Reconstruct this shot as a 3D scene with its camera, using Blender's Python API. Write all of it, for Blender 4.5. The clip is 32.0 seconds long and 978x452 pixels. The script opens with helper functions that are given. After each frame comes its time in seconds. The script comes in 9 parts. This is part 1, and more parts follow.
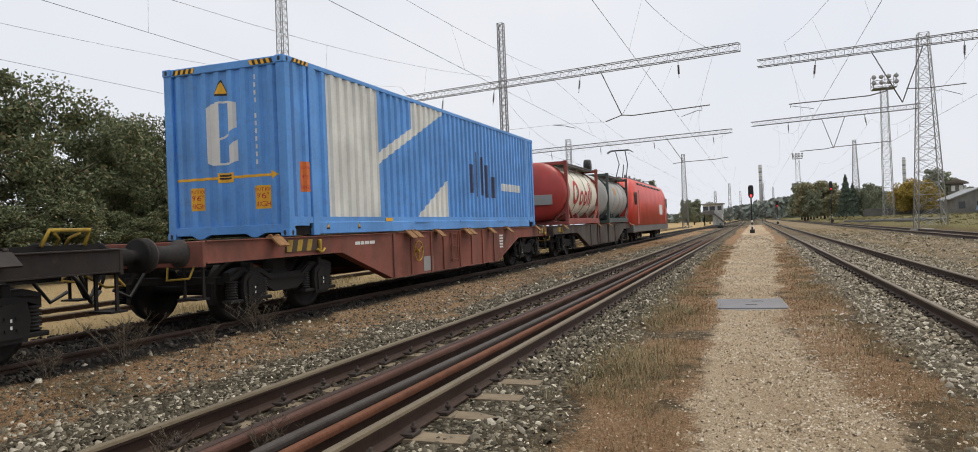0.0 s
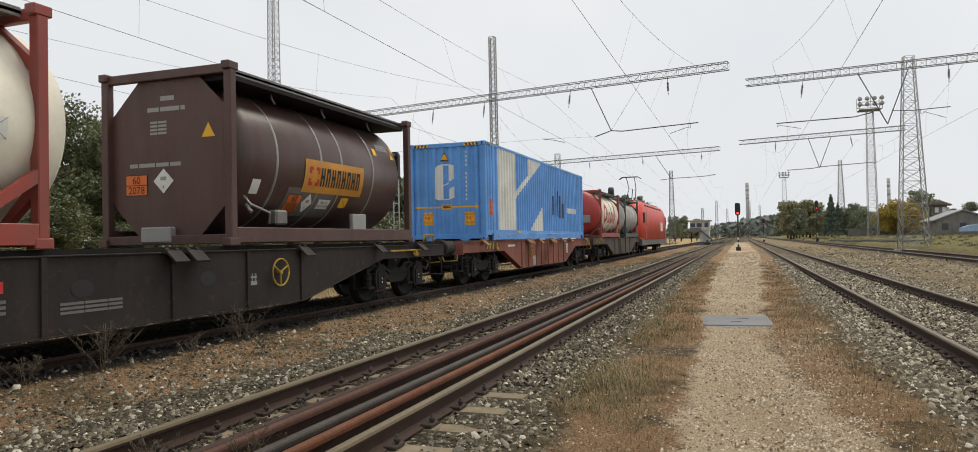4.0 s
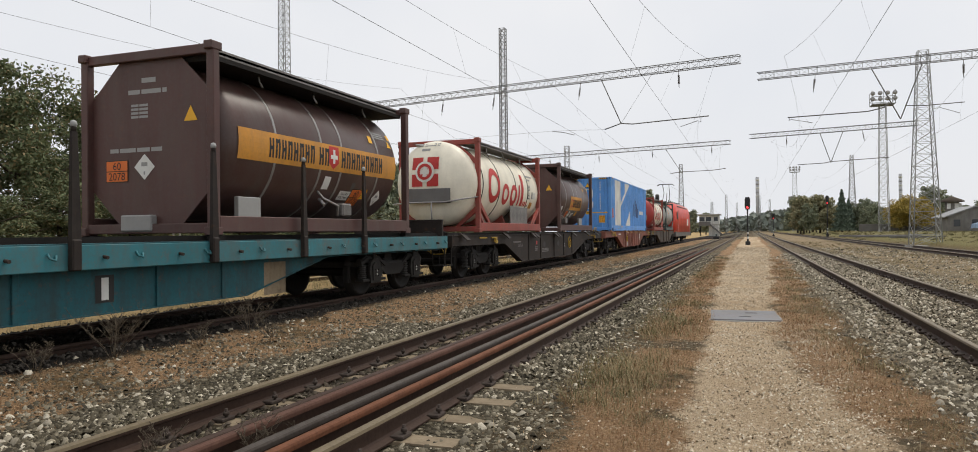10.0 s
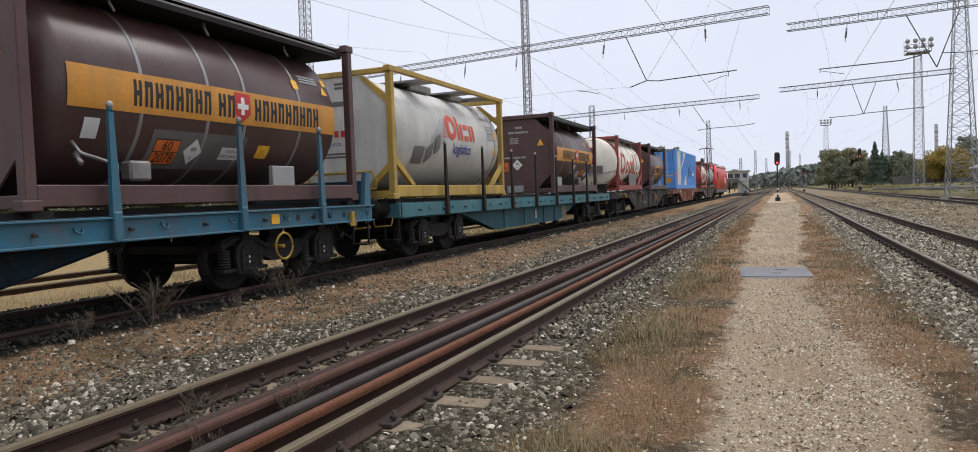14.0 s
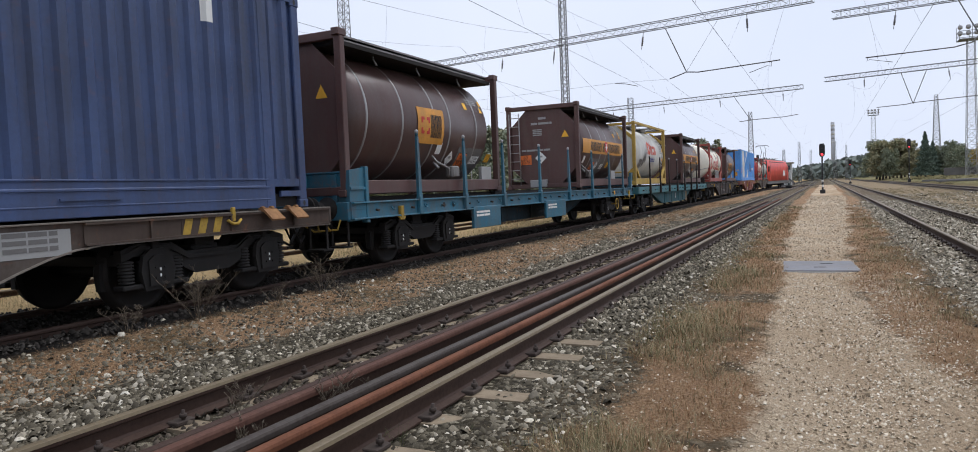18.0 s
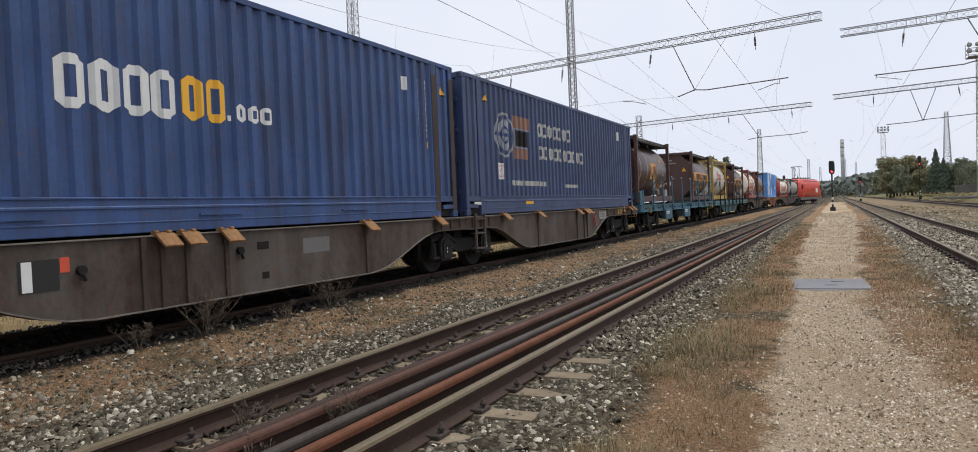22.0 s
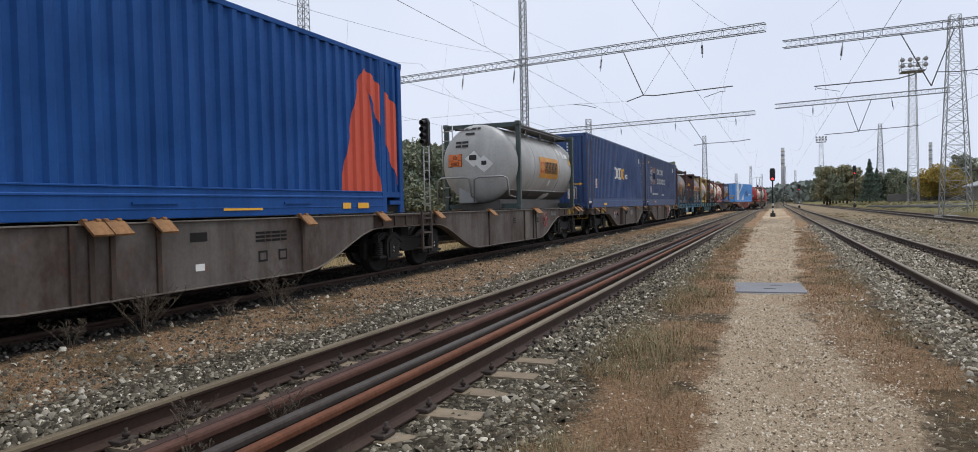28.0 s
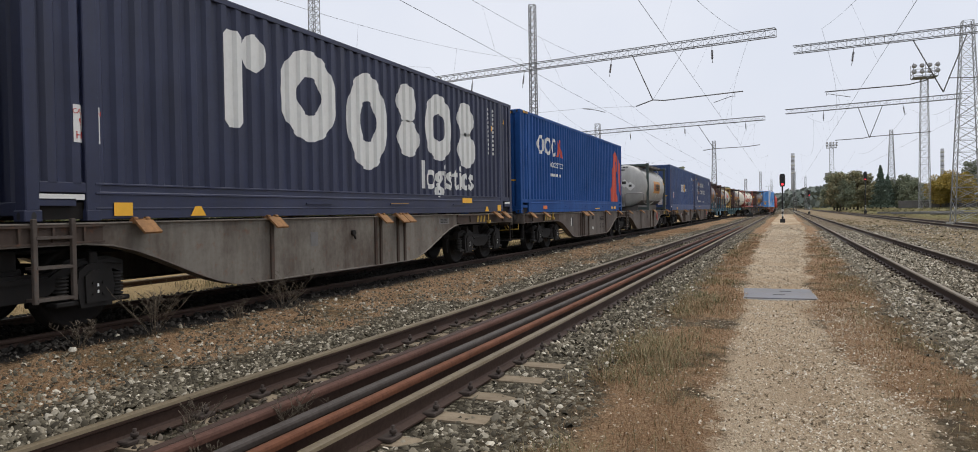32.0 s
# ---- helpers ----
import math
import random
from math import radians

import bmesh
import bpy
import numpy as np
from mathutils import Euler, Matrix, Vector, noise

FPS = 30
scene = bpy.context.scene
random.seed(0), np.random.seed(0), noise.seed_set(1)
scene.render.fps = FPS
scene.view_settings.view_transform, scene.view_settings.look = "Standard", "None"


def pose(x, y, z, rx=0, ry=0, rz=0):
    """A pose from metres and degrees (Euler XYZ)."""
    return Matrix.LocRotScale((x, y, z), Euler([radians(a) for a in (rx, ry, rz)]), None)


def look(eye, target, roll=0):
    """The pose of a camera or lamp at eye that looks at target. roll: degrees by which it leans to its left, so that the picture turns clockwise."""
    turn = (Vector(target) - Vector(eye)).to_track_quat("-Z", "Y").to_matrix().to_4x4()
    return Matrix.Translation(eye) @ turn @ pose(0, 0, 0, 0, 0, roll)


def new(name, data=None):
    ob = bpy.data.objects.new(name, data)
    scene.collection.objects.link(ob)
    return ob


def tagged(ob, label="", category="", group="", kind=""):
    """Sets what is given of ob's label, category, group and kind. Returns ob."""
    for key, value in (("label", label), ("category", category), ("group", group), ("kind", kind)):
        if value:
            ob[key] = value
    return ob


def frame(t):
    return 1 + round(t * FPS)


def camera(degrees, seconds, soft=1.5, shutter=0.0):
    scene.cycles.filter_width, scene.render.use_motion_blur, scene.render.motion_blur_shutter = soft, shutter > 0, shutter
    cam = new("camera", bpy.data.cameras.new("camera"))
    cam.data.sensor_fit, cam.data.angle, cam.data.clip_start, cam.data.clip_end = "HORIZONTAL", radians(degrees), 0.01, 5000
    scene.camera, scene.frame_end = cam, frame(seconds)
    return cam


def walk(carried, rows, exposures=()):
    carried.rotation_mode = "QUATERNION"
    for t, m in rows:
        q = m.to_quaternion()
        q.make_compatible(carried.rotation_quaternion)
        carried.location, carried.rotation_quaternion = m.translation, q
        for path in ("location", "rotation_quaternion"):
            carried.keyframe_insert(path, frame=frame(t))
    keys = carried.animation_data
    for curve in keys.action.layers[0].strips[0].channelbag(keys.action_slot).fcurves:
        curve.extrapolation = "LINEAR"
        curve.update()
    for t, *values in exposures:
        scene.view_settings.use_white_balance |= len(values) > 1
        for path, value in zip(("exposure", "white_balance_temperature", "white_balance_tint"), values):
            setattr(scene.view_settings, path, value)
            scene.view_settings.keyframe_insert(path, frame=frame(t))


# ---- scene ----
cam = camera(68.11, 32.0, soft=0.9)
EYE = 1.42
PATH = [
    (0, pose(0, 0, EYE, 90.17, 2.26, 20.10)), (0.5, pose(0, 0, EYE, 90.60, 2.04, 20.06)), (1, pose(0, 0, EYE, 91.36, 1.14, 19.38)),
    (1.5, pose(0, 0, EYE, 92.38, 1.32, 19.38)), (2, pose(0, 0, EYE, 91.76, 1.53, 19.00)), (2.5, pose(0, 0, EYE, 91.14, 1.50, 19.08)),
    (4.5, pose(0, 0, EYE, 91.13, 0.99, 18.96)), (5, pose(0, 0, EYE, 91.11, 1.06, 18.56)), (5.5, pose(0, 0, EYE, 90.72, 0.88, 19.26)),
    (6, pose(0, 0, EYE, 90.15, 1.02, 18.24)), (6.5, pose(0, 0, EYE, 90.56, 0.80, 19.49)), (7, pose(0, 0, EYE, 90.44, 0.50, 20.21)),
    (7.5, pose(0, 0, EYE, 90.83, 0.83, 19.79)), (8, pose(0, 0, EYE, 90.36, 0.94, 18.96)), (8.5, pose(0, 0, EYE, 90.01, 1.21, 19.12)),
    (9, pose(0, 0, EYE, 90.15, 1.18, 19.26)), (9.5, pose(0, 0, EYE, 90.43, 1.01, 19.32)), (10, pose(0, 0, EYE, 90.50, 0.59, 19.80)),
    (10.5, pose(0, 0, EYE, 91.62, 1.43, 19.74)), (11, pose(0, 0, EYE, 91.17, 2.81, 21.71)), (11.5, pose(0, 0, EYE, 90.98, 2.93, 22.13)),
    (12, pose(0, 0, EYE, 90.45, 2.78, 22.79)), (12.5, pose(0, 0, EYE, 89.81, 2.13, 22.09)), (13, pose(0, 0, EYE, 89.05, 2.31, 22.08)),
    (13.5, pose(0, 0, EYE, 88.42, 2.21, 22.15)), (14, pose(0, 0, EYE, 87.60, 2.04, 21.85)), (14.5, pose(0, 0, EYE, 88.01, 2.29, 22.71)),
    (16.5, pose(0, 0, EYE, 87.66, 2.60, 23.36)), (17, pose(0, 0, EYE, 87.52, 2.68, 24.30)), (17.5, pose(0, 0, EYE, 87.05, 2.63, 24.64)),
    (18, pose(0, 0, EYE, 87.25, 2.37, 24.84)), (18.5, pose(0, 0, EYE, 88.10, 1.90, 23.88)), (19, pose(0, 0, EYE, 88.11, 2.17, 23.27)),
    (19.5, pose(0, 0, EYE, 88.04, 2.12, 24.10)), (20, pose(0, 0, EYE, 88.98, 2.28, 24.69)), (20.5, pose(0, 0, EYE, 88.97, 2.09, 24.54)),
    (21, pose(0, 0, EYE, 89.31, 1.79, 24.32)), (21.5, pose(0, 0, EYE, 89.27, 2.13, 25.16)), (22, pose(0, 0, EYE, 88.68, 2.42, 25.52)),
    (22.5, pose(0, 0, EYE, 88.63, 2.31, 25.92)), (23, pose(0, 0, EYE, 87.61, 1.06, 23.81)), (23.5, pose(0, 0, EYE, 88.02, 0.46, 22.30)),
    (24, pose(0, 0, EYE, 88.60, 0.28, 20.72)), (24.5, pose(0, 0, EYE, 88.64, 0.24, 20.59)), (25, pose(0, 0, EYE, 88.36, 0.59, 20.83)),
    (25.5, pose(0, 0, EYE, 88.69, 0.87, 21.24)), (27.5, pose(0, 0, EYE, 89.38, 0.85, 21.65)), (28, pose(0, 0, EYE, 88.53, 1.26, 21.53)),
    (28.5, pose(0, 0, EYE, 88.47, 1.35, 21.70)), (29, pose(0, 0, EYE, 88.03, 1.48, 21.46)), (29.5, pose(0, 0, EYE, 88.31, 1.05, 21.69)),
    (30, pose(0, 0, EYE, 88.99, 0.57, 21.93)), (30.5, pose(0, 0, EYE, 89.75, 0.58, 20.97)), (31, pose(0, 0, EYE, 89.17, 0.98, 21.98)),
    (31.5, pose(0, 0, EYE, 89.10, 1.13, 21.67)), (32, pose(0, 0, EYE, 88.85, 0.89, 22.20)),
]
EXPOSURE = [(0.0, 0.06, 6800, 10), (5.0, 0.04, 7000, 7), (8.0, 0.06, 6950, 8), (9.0, 0.06, 6950, 9), (13.0, 0.06, 7000, 10), (14.0, 0.08, 6350, 13), (16.5, 0.10, 6050, 13), (17.5, 0.10, 6050, 13), (19.0, 0.09, 6200, 11), (23.0, 0.08, 6450, 11), (25.0, 0.08, 6350, 11), (28.0, 0.0, 6150, 11), (29.0, 0.0, 6350, 11), (30.0, 0.06, 6500, 11), (31.0, 0.0, 6500, 11), (32.0, 0.0, 6500, 11)]
walk(cam, PATH, EXPOSURE)

# ---- sky and sun: an overcast day ----
world = bpy.data.worlds.new("overcast_sky")
scene.world = world
world.use_nodes = True
wn, wl = world.node_tree.nodes, world.node_tree.links
bg = wn["Background"]
sky = wn.new("ShaderNodeTexSky")
sky.sky_type, sky.sun_disc = "NISHITA", False
sky.sun_elevation, sky.sun_rotation = radians(62.2), radians(34.7)
sky.air_density, sky.dust_density, sky.ozone_density = 1.0, 4.0, 1.0
dim = wn.new("ShaderNodeVectorMath")
dim.operation = "SCALE"
dim.inputs["Scale"].default_value = 0.10
wl.new(sky.outputs[0], dim.inputs[0])
# cloud deck: pale grey, a little uneven
wtc = wn.new("ShaderNodeTexCoord")
cl = wn.new("ShaderNodeTexNoise")
cl.inputs["Scale"].default_value, cl.inputs["Detail"].default_value = 2.2, 4
wl.new(wtc.outputs["Generated"], cl.inputs["Vector"])
clr = wn.new("ShaderNodeValToRGB")
clr.color_ramp.elements[0].position, clr.color_ramp.elements[0].color = 0.3, (0.735, 0.785, 0.885, 1)
clr.color_ramp.elements[1].position, clr.color_ramp.elements[1].color = 0.7, (0.84, 0.872, 0.945, 1)
wl.new(cl.outputs["Fac"], clr.inputs["Fac"])
wmix = wn.new("ShaderNodeMix")
wmix.data_type = "RGBA"
wmix.inputs["Factor"].default_value = 0.95
wl.new(dim.outputs[0], wmix.inputs["A"])
wl.new(clr.outputs["Color"], wmix.inputs["B"])
wl.new(wmix.outputs["Result"], bg.inputs["Color"])
bg.inputs["Strength"].default_value = 1.0
sun = new("sun", bpy.data.lights.new("sun", "SUN"))
sun.data.energy, sun.data.angle, sun.data.color = 1.75, radians(30), (1.0, 0.965, 0.91)
sun.matrix_world = look((18, 26, 60), (0, 0, 0))

# ---- mesh tools ----
class Shape:
    """Collects faces of one mesh."""

    def __init__(self):
        self.v, self.f, self.s = [], [], []

    def face(self, pts, smooth=False):
        n = len(self.v)
        self.v.extend(pts)
        self.f.append(tuple(range(n, n + len(pts))))
        self.s.append(smooth)

    def mesh(self, vs, fs, smooth=False):
        n = len(self.v)
        self.v.extend(vs)
        for f in fs:
            self.f.append(tuple(i + n for i in f))
            self.s.append(smooth)

    def box(self, x0, x1, y0, y1, z0, z1, b=0.0):
        if b <= 0:
            self.mesh([(x, y, z) for x in (x0, x1) for y in (y0, y1) for z in (z0, z1)],
                      [(0, 1, 3, 2), (4, 6, 7, 5), (0, 4, 5, 1), (2, 3, 7, 6), (0, 2, 6, 4), (1, 5, 7, 3)])
            return self
        b = min(b, (x1 - x0) * 0.45, (y1 - y0) * 0.45, (z1 - z0) * 0.45)
        lo, hi = (x0, y0, z0), (x1, y1, z1)
        vs, ix = [], {}
        for sx in (0, 1):
            for sy in (0, 1):
                for sz in (0, 1):
                    c = [(hi if s else lo)[k] for k, s in enumerate((sx, sy, sz))]
                    i = [c[k] + (-b if s else b) for k, s in enumerate((sx, sy, sz))]
                    for k in range(3):
                        p = list(i)
                        p[k] = c[k]
                        ix[sx, sy, sz, k] = len(vs)
                        vs.append(tuple(p))
        fs = []
        for k in range(3):
            a, c = (k + 1) % 3, (k + 2) % 3
            for s in (0, 1):
                ring = []
                for sa, sc in ((0, 0), (1, 0), (1, 1), (0, 1)):
                    q = [0, 0, 0]
                    q[k], q[a], q[c] = s, sa, sc
                    ring.append(ix[(*q, k)])
                fs.append(tuple(ring if s else ring[::-1]))
            for sa in (0, 1):
                for sc in (0, 1):
                    q0, q1 = [0, 0, 0], [0, 0, 0]
                    q0[a], q0[c], q1[a], q1[c], q1[k] = sa, sc, sa, sc, 1
                    r = [ix[(*q0, a)], ix[(*q0, c)], ix[(*q1, c)], ix[(*q1, a)]]
                    fs.append(tuple(r if sa == sc else r[::-1]))
        for sx in (0, 1):
            for sy in (0, 1):
                for sz in (0, 1):
                    r = [ix[sx, sy, sz, k] for k in range(3)]
                    fs.append(tuple(r if (sx + sy + sz) % 2 else r[::-1]))
        self.mesh(vs, fs)
        return self

    def prism(self, poly, axis, a, b):
        """A flat outline pushed from a to b along an axis; outline in the two other axes, in order."""
        o = [k for k in range(3) if k != axis]

        def at(p, h):
            q = [0, 0, 0]
            q[axis], q[o[0]], q[o[1]] = h, p[0], p[1]
            return tuple(q)
        n = len(poly)
        self.mesh([at(p, a) for p in poly] + [at(p, b) for p in poly],
                  [tuple(range(n))[::-1], tuple(range(n, 2 * n))] + [(i, (i + 1) % n, n + (i + 1) % n, n + i) for i in range(n)])
        return self

    def cyl(self, p, q, r, n=12, r2=None, caps=True):
        """A round bar from p to q."""
        p, q = Vector(p), Vector(q)
        d = (q - p).normalized()
        u = d.orthogonal().normalized()
        w = d.cross(u)
        r2 = r if r2 is None else r2
        ring = [(math.cos(2 * math.pi * i / n), math.sin(2 * math.pi * i / n)) for i in range(n)]
        a = [tuple(p + (u * c + w * s) * r) for c, s in ring]
        b = [tuple(q + (u * c + w * s) * r2) for c, s in ring]
        self.mesh(a + b, [(i, (i + 1) % n, n + (i + 1) % n, n + i) for i in range(n)], True)
        if caps:
            self.face(a[::-1])
            self.face(b)
        return self

    def tube(self, pts, r, n=6):
        """A bent round bar through points."""
        pts = [Vector(p) for p in pts]
        rings = []
        for i, p in enumerate(pts):
            d = (pts[min(i + 1, len(pts) - 1)] - pts[max(i - 1, 0)]).normalized()
            if i == 0:
                u = d.orthogonal().normalized()
            else:
                u = (u - d * u.dot(d)).normalized()
            w = d.cross(u)
            rings += [tuple(p + (u * math.cos(2 * math.pi * k / n) + w * math.sin(2 * math.pi * k / n)) * r) for k in range(n)]
        fs = [(i * n + k, i * n + (k + 1) % n, (i + 1) * n + (k + 1) % n, (i + 1) * n + k) for i in range(len(pts) - 1) for k in range(n)]
        self.mesh(rings, fs, True)
        self.mesh(rings[:n], [tuple(range(n))[::-1]])
        self.mesh(rings[-n:], [tuple(range(n))])
        return self

    def lathe(self, prof, c, axis, n=24):
        """A profile of (distance along the axis, radius) turned round an axis through c."""
        o = [k for k in range(3) if k != axis]
        vs = []
        for h, r in prof:
            for i in range(n):
                q = list(c)
                q[axis] += h
                q[o[0]] += r * math.cos(2 * math.pi * i / n)
                q[o[1]] += r * math.sin(2 * math.pi * i / n)
                vs.append(tuple(q))
        self.mesh(vs, [(j * n + i, j * n + (i + 1) % n, (j + 1) * n + (i + 1) % n, (j + 1) * n + i) for j in range(len(prof) - 1) for i in range(n)], True)
        return self


def mesh_of(name, sh, material):
    me = bpy.data.meshes.new(name)
    me.from_pydata(sh.v, [], sh.f)
    me.polygons.foreach_set("use_smooth", sh.s)
    me.materials.append(material)
    bm = bmesh.new()
    bm.from_mesh(me)
    bmesh.ops.remove_doubles(bm, verts=bm.verts, dist=1e-5) if len(sh.f) < 60000 else None
    bmesh.ops.recalc_face_normals(bm, faces=bm.faces) if len(sh.f) < 60000 else None
    bm.to_mesh(me)
    bm.free()
    return me


def part(name, sh, material, parent, label="", at=None):
    """Links a shape, or a mesh made before, as one mesh object under a thing or a part."""
    ob = new(name, sh if isinstance(sh, bpy.types.Mesh) else mesh_of(name, sh, material))
    ob.parent = parent
    if at is not None:
        ob.matrix_basis = at
    if label:
        tagged(ob, label)
    return ob


def thing(name, label, category, group="", kind="", at=None):
    ob = tagged(new(name), label, category, group, kind)
    ob.empty_display_size = 0.3
    if at is not None:
        ob.matrix_basis = at
    return ob


def cut(poly, k, a, b):
    """The piece of a flat convex outline between a and b on coordinate k."""
    for lim, keep in ((a, 1), (b, -1)):
        out = []
        for i, p in enumerate(poly):
            q = poly[(i + 1) % len(poly)]
            dp, dq = (p[k] - lim) * keep, (q[k] - lim) * keep
            if dp >= 0:
                out.append(p)
            if dp * dq < 0:
                u = dp / (dp - dq)
                out.append((p[0] + (q[0] - p[0]) * u, p[1] + (q[1] - p[1]) * u))
        poly = out
        if len(poly) < 3:
            return []
    return poly


def lay(sh, polys, to3, edges=None, k=0):
    """Lays flat outlines on a surface, split at the surface's folds."""
    for poly in polys:
        if edges is None:
            sh.face([to3(*p) for p in poly])
            continue
        lo, hi = min(p[k] for p in poly), max(p[k] for p in poly)
        for a, b in zip(edges, edges[1:]):
            if b <= lo or a >= hi:
                continue
            c = cut(poly, k, a, b)
            if c:
                sh.face([to3(*p) for p in c])


FONT_CACHE = {}


def words(text, size, x=0.0, y=0.0, align="LEFT", wide=1.0, bold=0.0):
    """The outlines of a line of writing as flat pieces."""
    if (text, bold) not in FONT_CACHE:
        cu = bpy.data.curves.new("writing", "FONT")
        cu.body, cu.resolution_u, cu.offset = text, 3, bold
        ob = new("writing", cu)
        me = ob.evaluated_get(bpy.context.evaluated_depsgraph_get()).to_mesh()
        FONT_CACHE[text, bold] = [[tuple(me.vertices[i].co[:2]) for i in p.vertices] for p in me.polygons]
        bpy.data.objects.remove(ob)
        bpy.data.curves.remove(cu)
    polys = FONT_CACHE[text, bold]
    w = max((p[0] for q in polys for p in q), default=0) * size * wide
    dx = {"LEFT": 0, "CENTER": -w / 2, "RIGHT": -w}[align]
    return [[(x + dx + p[0] * size * wide, y + p[1] * size) for p in q] for q in polys]


def rect(x0, x1, y0, y1):
    return [(x0, y0), (x1, y0), (x1, y1), (x0, y1)]


def disc(x, y, rx, ry=None, n=20):
    ry = ry or rx
    return [(x + rx * math.cos(2 * math.pi * i / n), y + ry * math.sin(2 * math.pi * i / n)) for i in range(n)]


def ring(x, y, r0, r1, a0=0, a1=360, n=24, sx=1.0):
    """Flat ring pieces."""
    out = []
    for i in range(n):
        a, b = radians(a0 + (a1 - a0) * i / n), radians(a0 + (a1 - a0) * (i + 1) / n)
        out.append([(x + sx * r0 * math.cos(a), y + r0 * math.sin(a)), (x + sx * r1 * math.cos(a), y + r1 * math.sin(a)),
                    (x + sx * r1 * math.cos(b), y + r1 * math.sin(b)), (x + sx * r0 * math.cos(b), y + r0 * math.sin(b))])
    return out


def bars(x, y, widths, h, gap=0.4, rows=1, pitch=1.6):
    """Plain bars in place of small writing: widths in metres, row by row."""
    out = []
    for r in range(rows):
        cx = x
        for w in widths:
            out.append(rect(cx, cx + w, y - r * h * pitch, y - r * h * pitch + h))
            cx += w + h * gap
    return out

# ---- materials ----
def nodes_of(name):
    m = bpy.data.materials.new(name)
    m.use_nodes = True
    return m, m.node_tree.nodes, m.node_tree.links, m.node_tree.nodes["Principled BSDF"]


def mixc(n, l, fac, a, b, mode="MIX"):
    x = n.new("ShaderNodeMix")
    x.data_type, x.blend_type = "RGBA", mode
    for sock, val in (("Factor", fac), ("A", a), ("B", b)):
        if isinstance(val, (int, float)):
            x.inputs[sock].default_value = val
        elif isinstance(val, tuple):
            x.inputs[sock].default_value = (*val, 1)
        else:
            l.new(val, x.inputs[sock])
    return x.outputs["Result"]


def num(n, l, op, a, b=0.0, c=None, clamp=False):
    x = n.new("ShaderNodeMath")
    x.operation, x.use_clamp = op, clamp
    for i, val in enumerate((a, b) if c is None else (a, b, c)):
        if isinstance(val, (int, float)):
            x.inputs[i].default_value = val
        else:
            l.new(val, x.inputs[i])
    return x.outputs[0]


def noise_tex(n, l, vec, scale, detail=4, rough=0.55):
    x = n.new("ShaderNodeTexNoise")
    x.inputs["Scale"].default_value, x.inputs["Detail"].default_value, x.inputs["Roughness"].default_value = scale, detail, rough
    l.new(vec, x.inputs["Vector"])
    return x.outputs["Fac"]


def ramp(n, l, fac, stops):
    x = n.new("ShaderNodeValToRGB")
    e = x.color_ramp.elements
    while len(e) < len(stops):
        e.new(0.5)
    for i, (p, c) in enumerate(stops):
        e[i].position, e[i].color = p, (*c, 1) if isinstance(c, tuple) else (c, c, c, 1)
    l.new(fac, x.inputs["Fac"])
    return x.outputs["Color"]


def bump(n, l, bsdf, h, strength, dist):
    x = n.new("ShaderNodeBump")
    x.inputs["Strength"].default_value, x.inputs["Distance"].default_value = strength, dist
    l.new(h, x.inputs["Height"])
    l.new(x.outputs[0], bsdf.inputs["Normal"])


def scaled(n, l, vec, s):
    x = n.new("ShaderNodeVectorMath")
    x.operation = "MULTIPLY"
    x.inputs[1].default_value = s
    l.new(vec, x.inputs[0])
    return x.outputs[0]


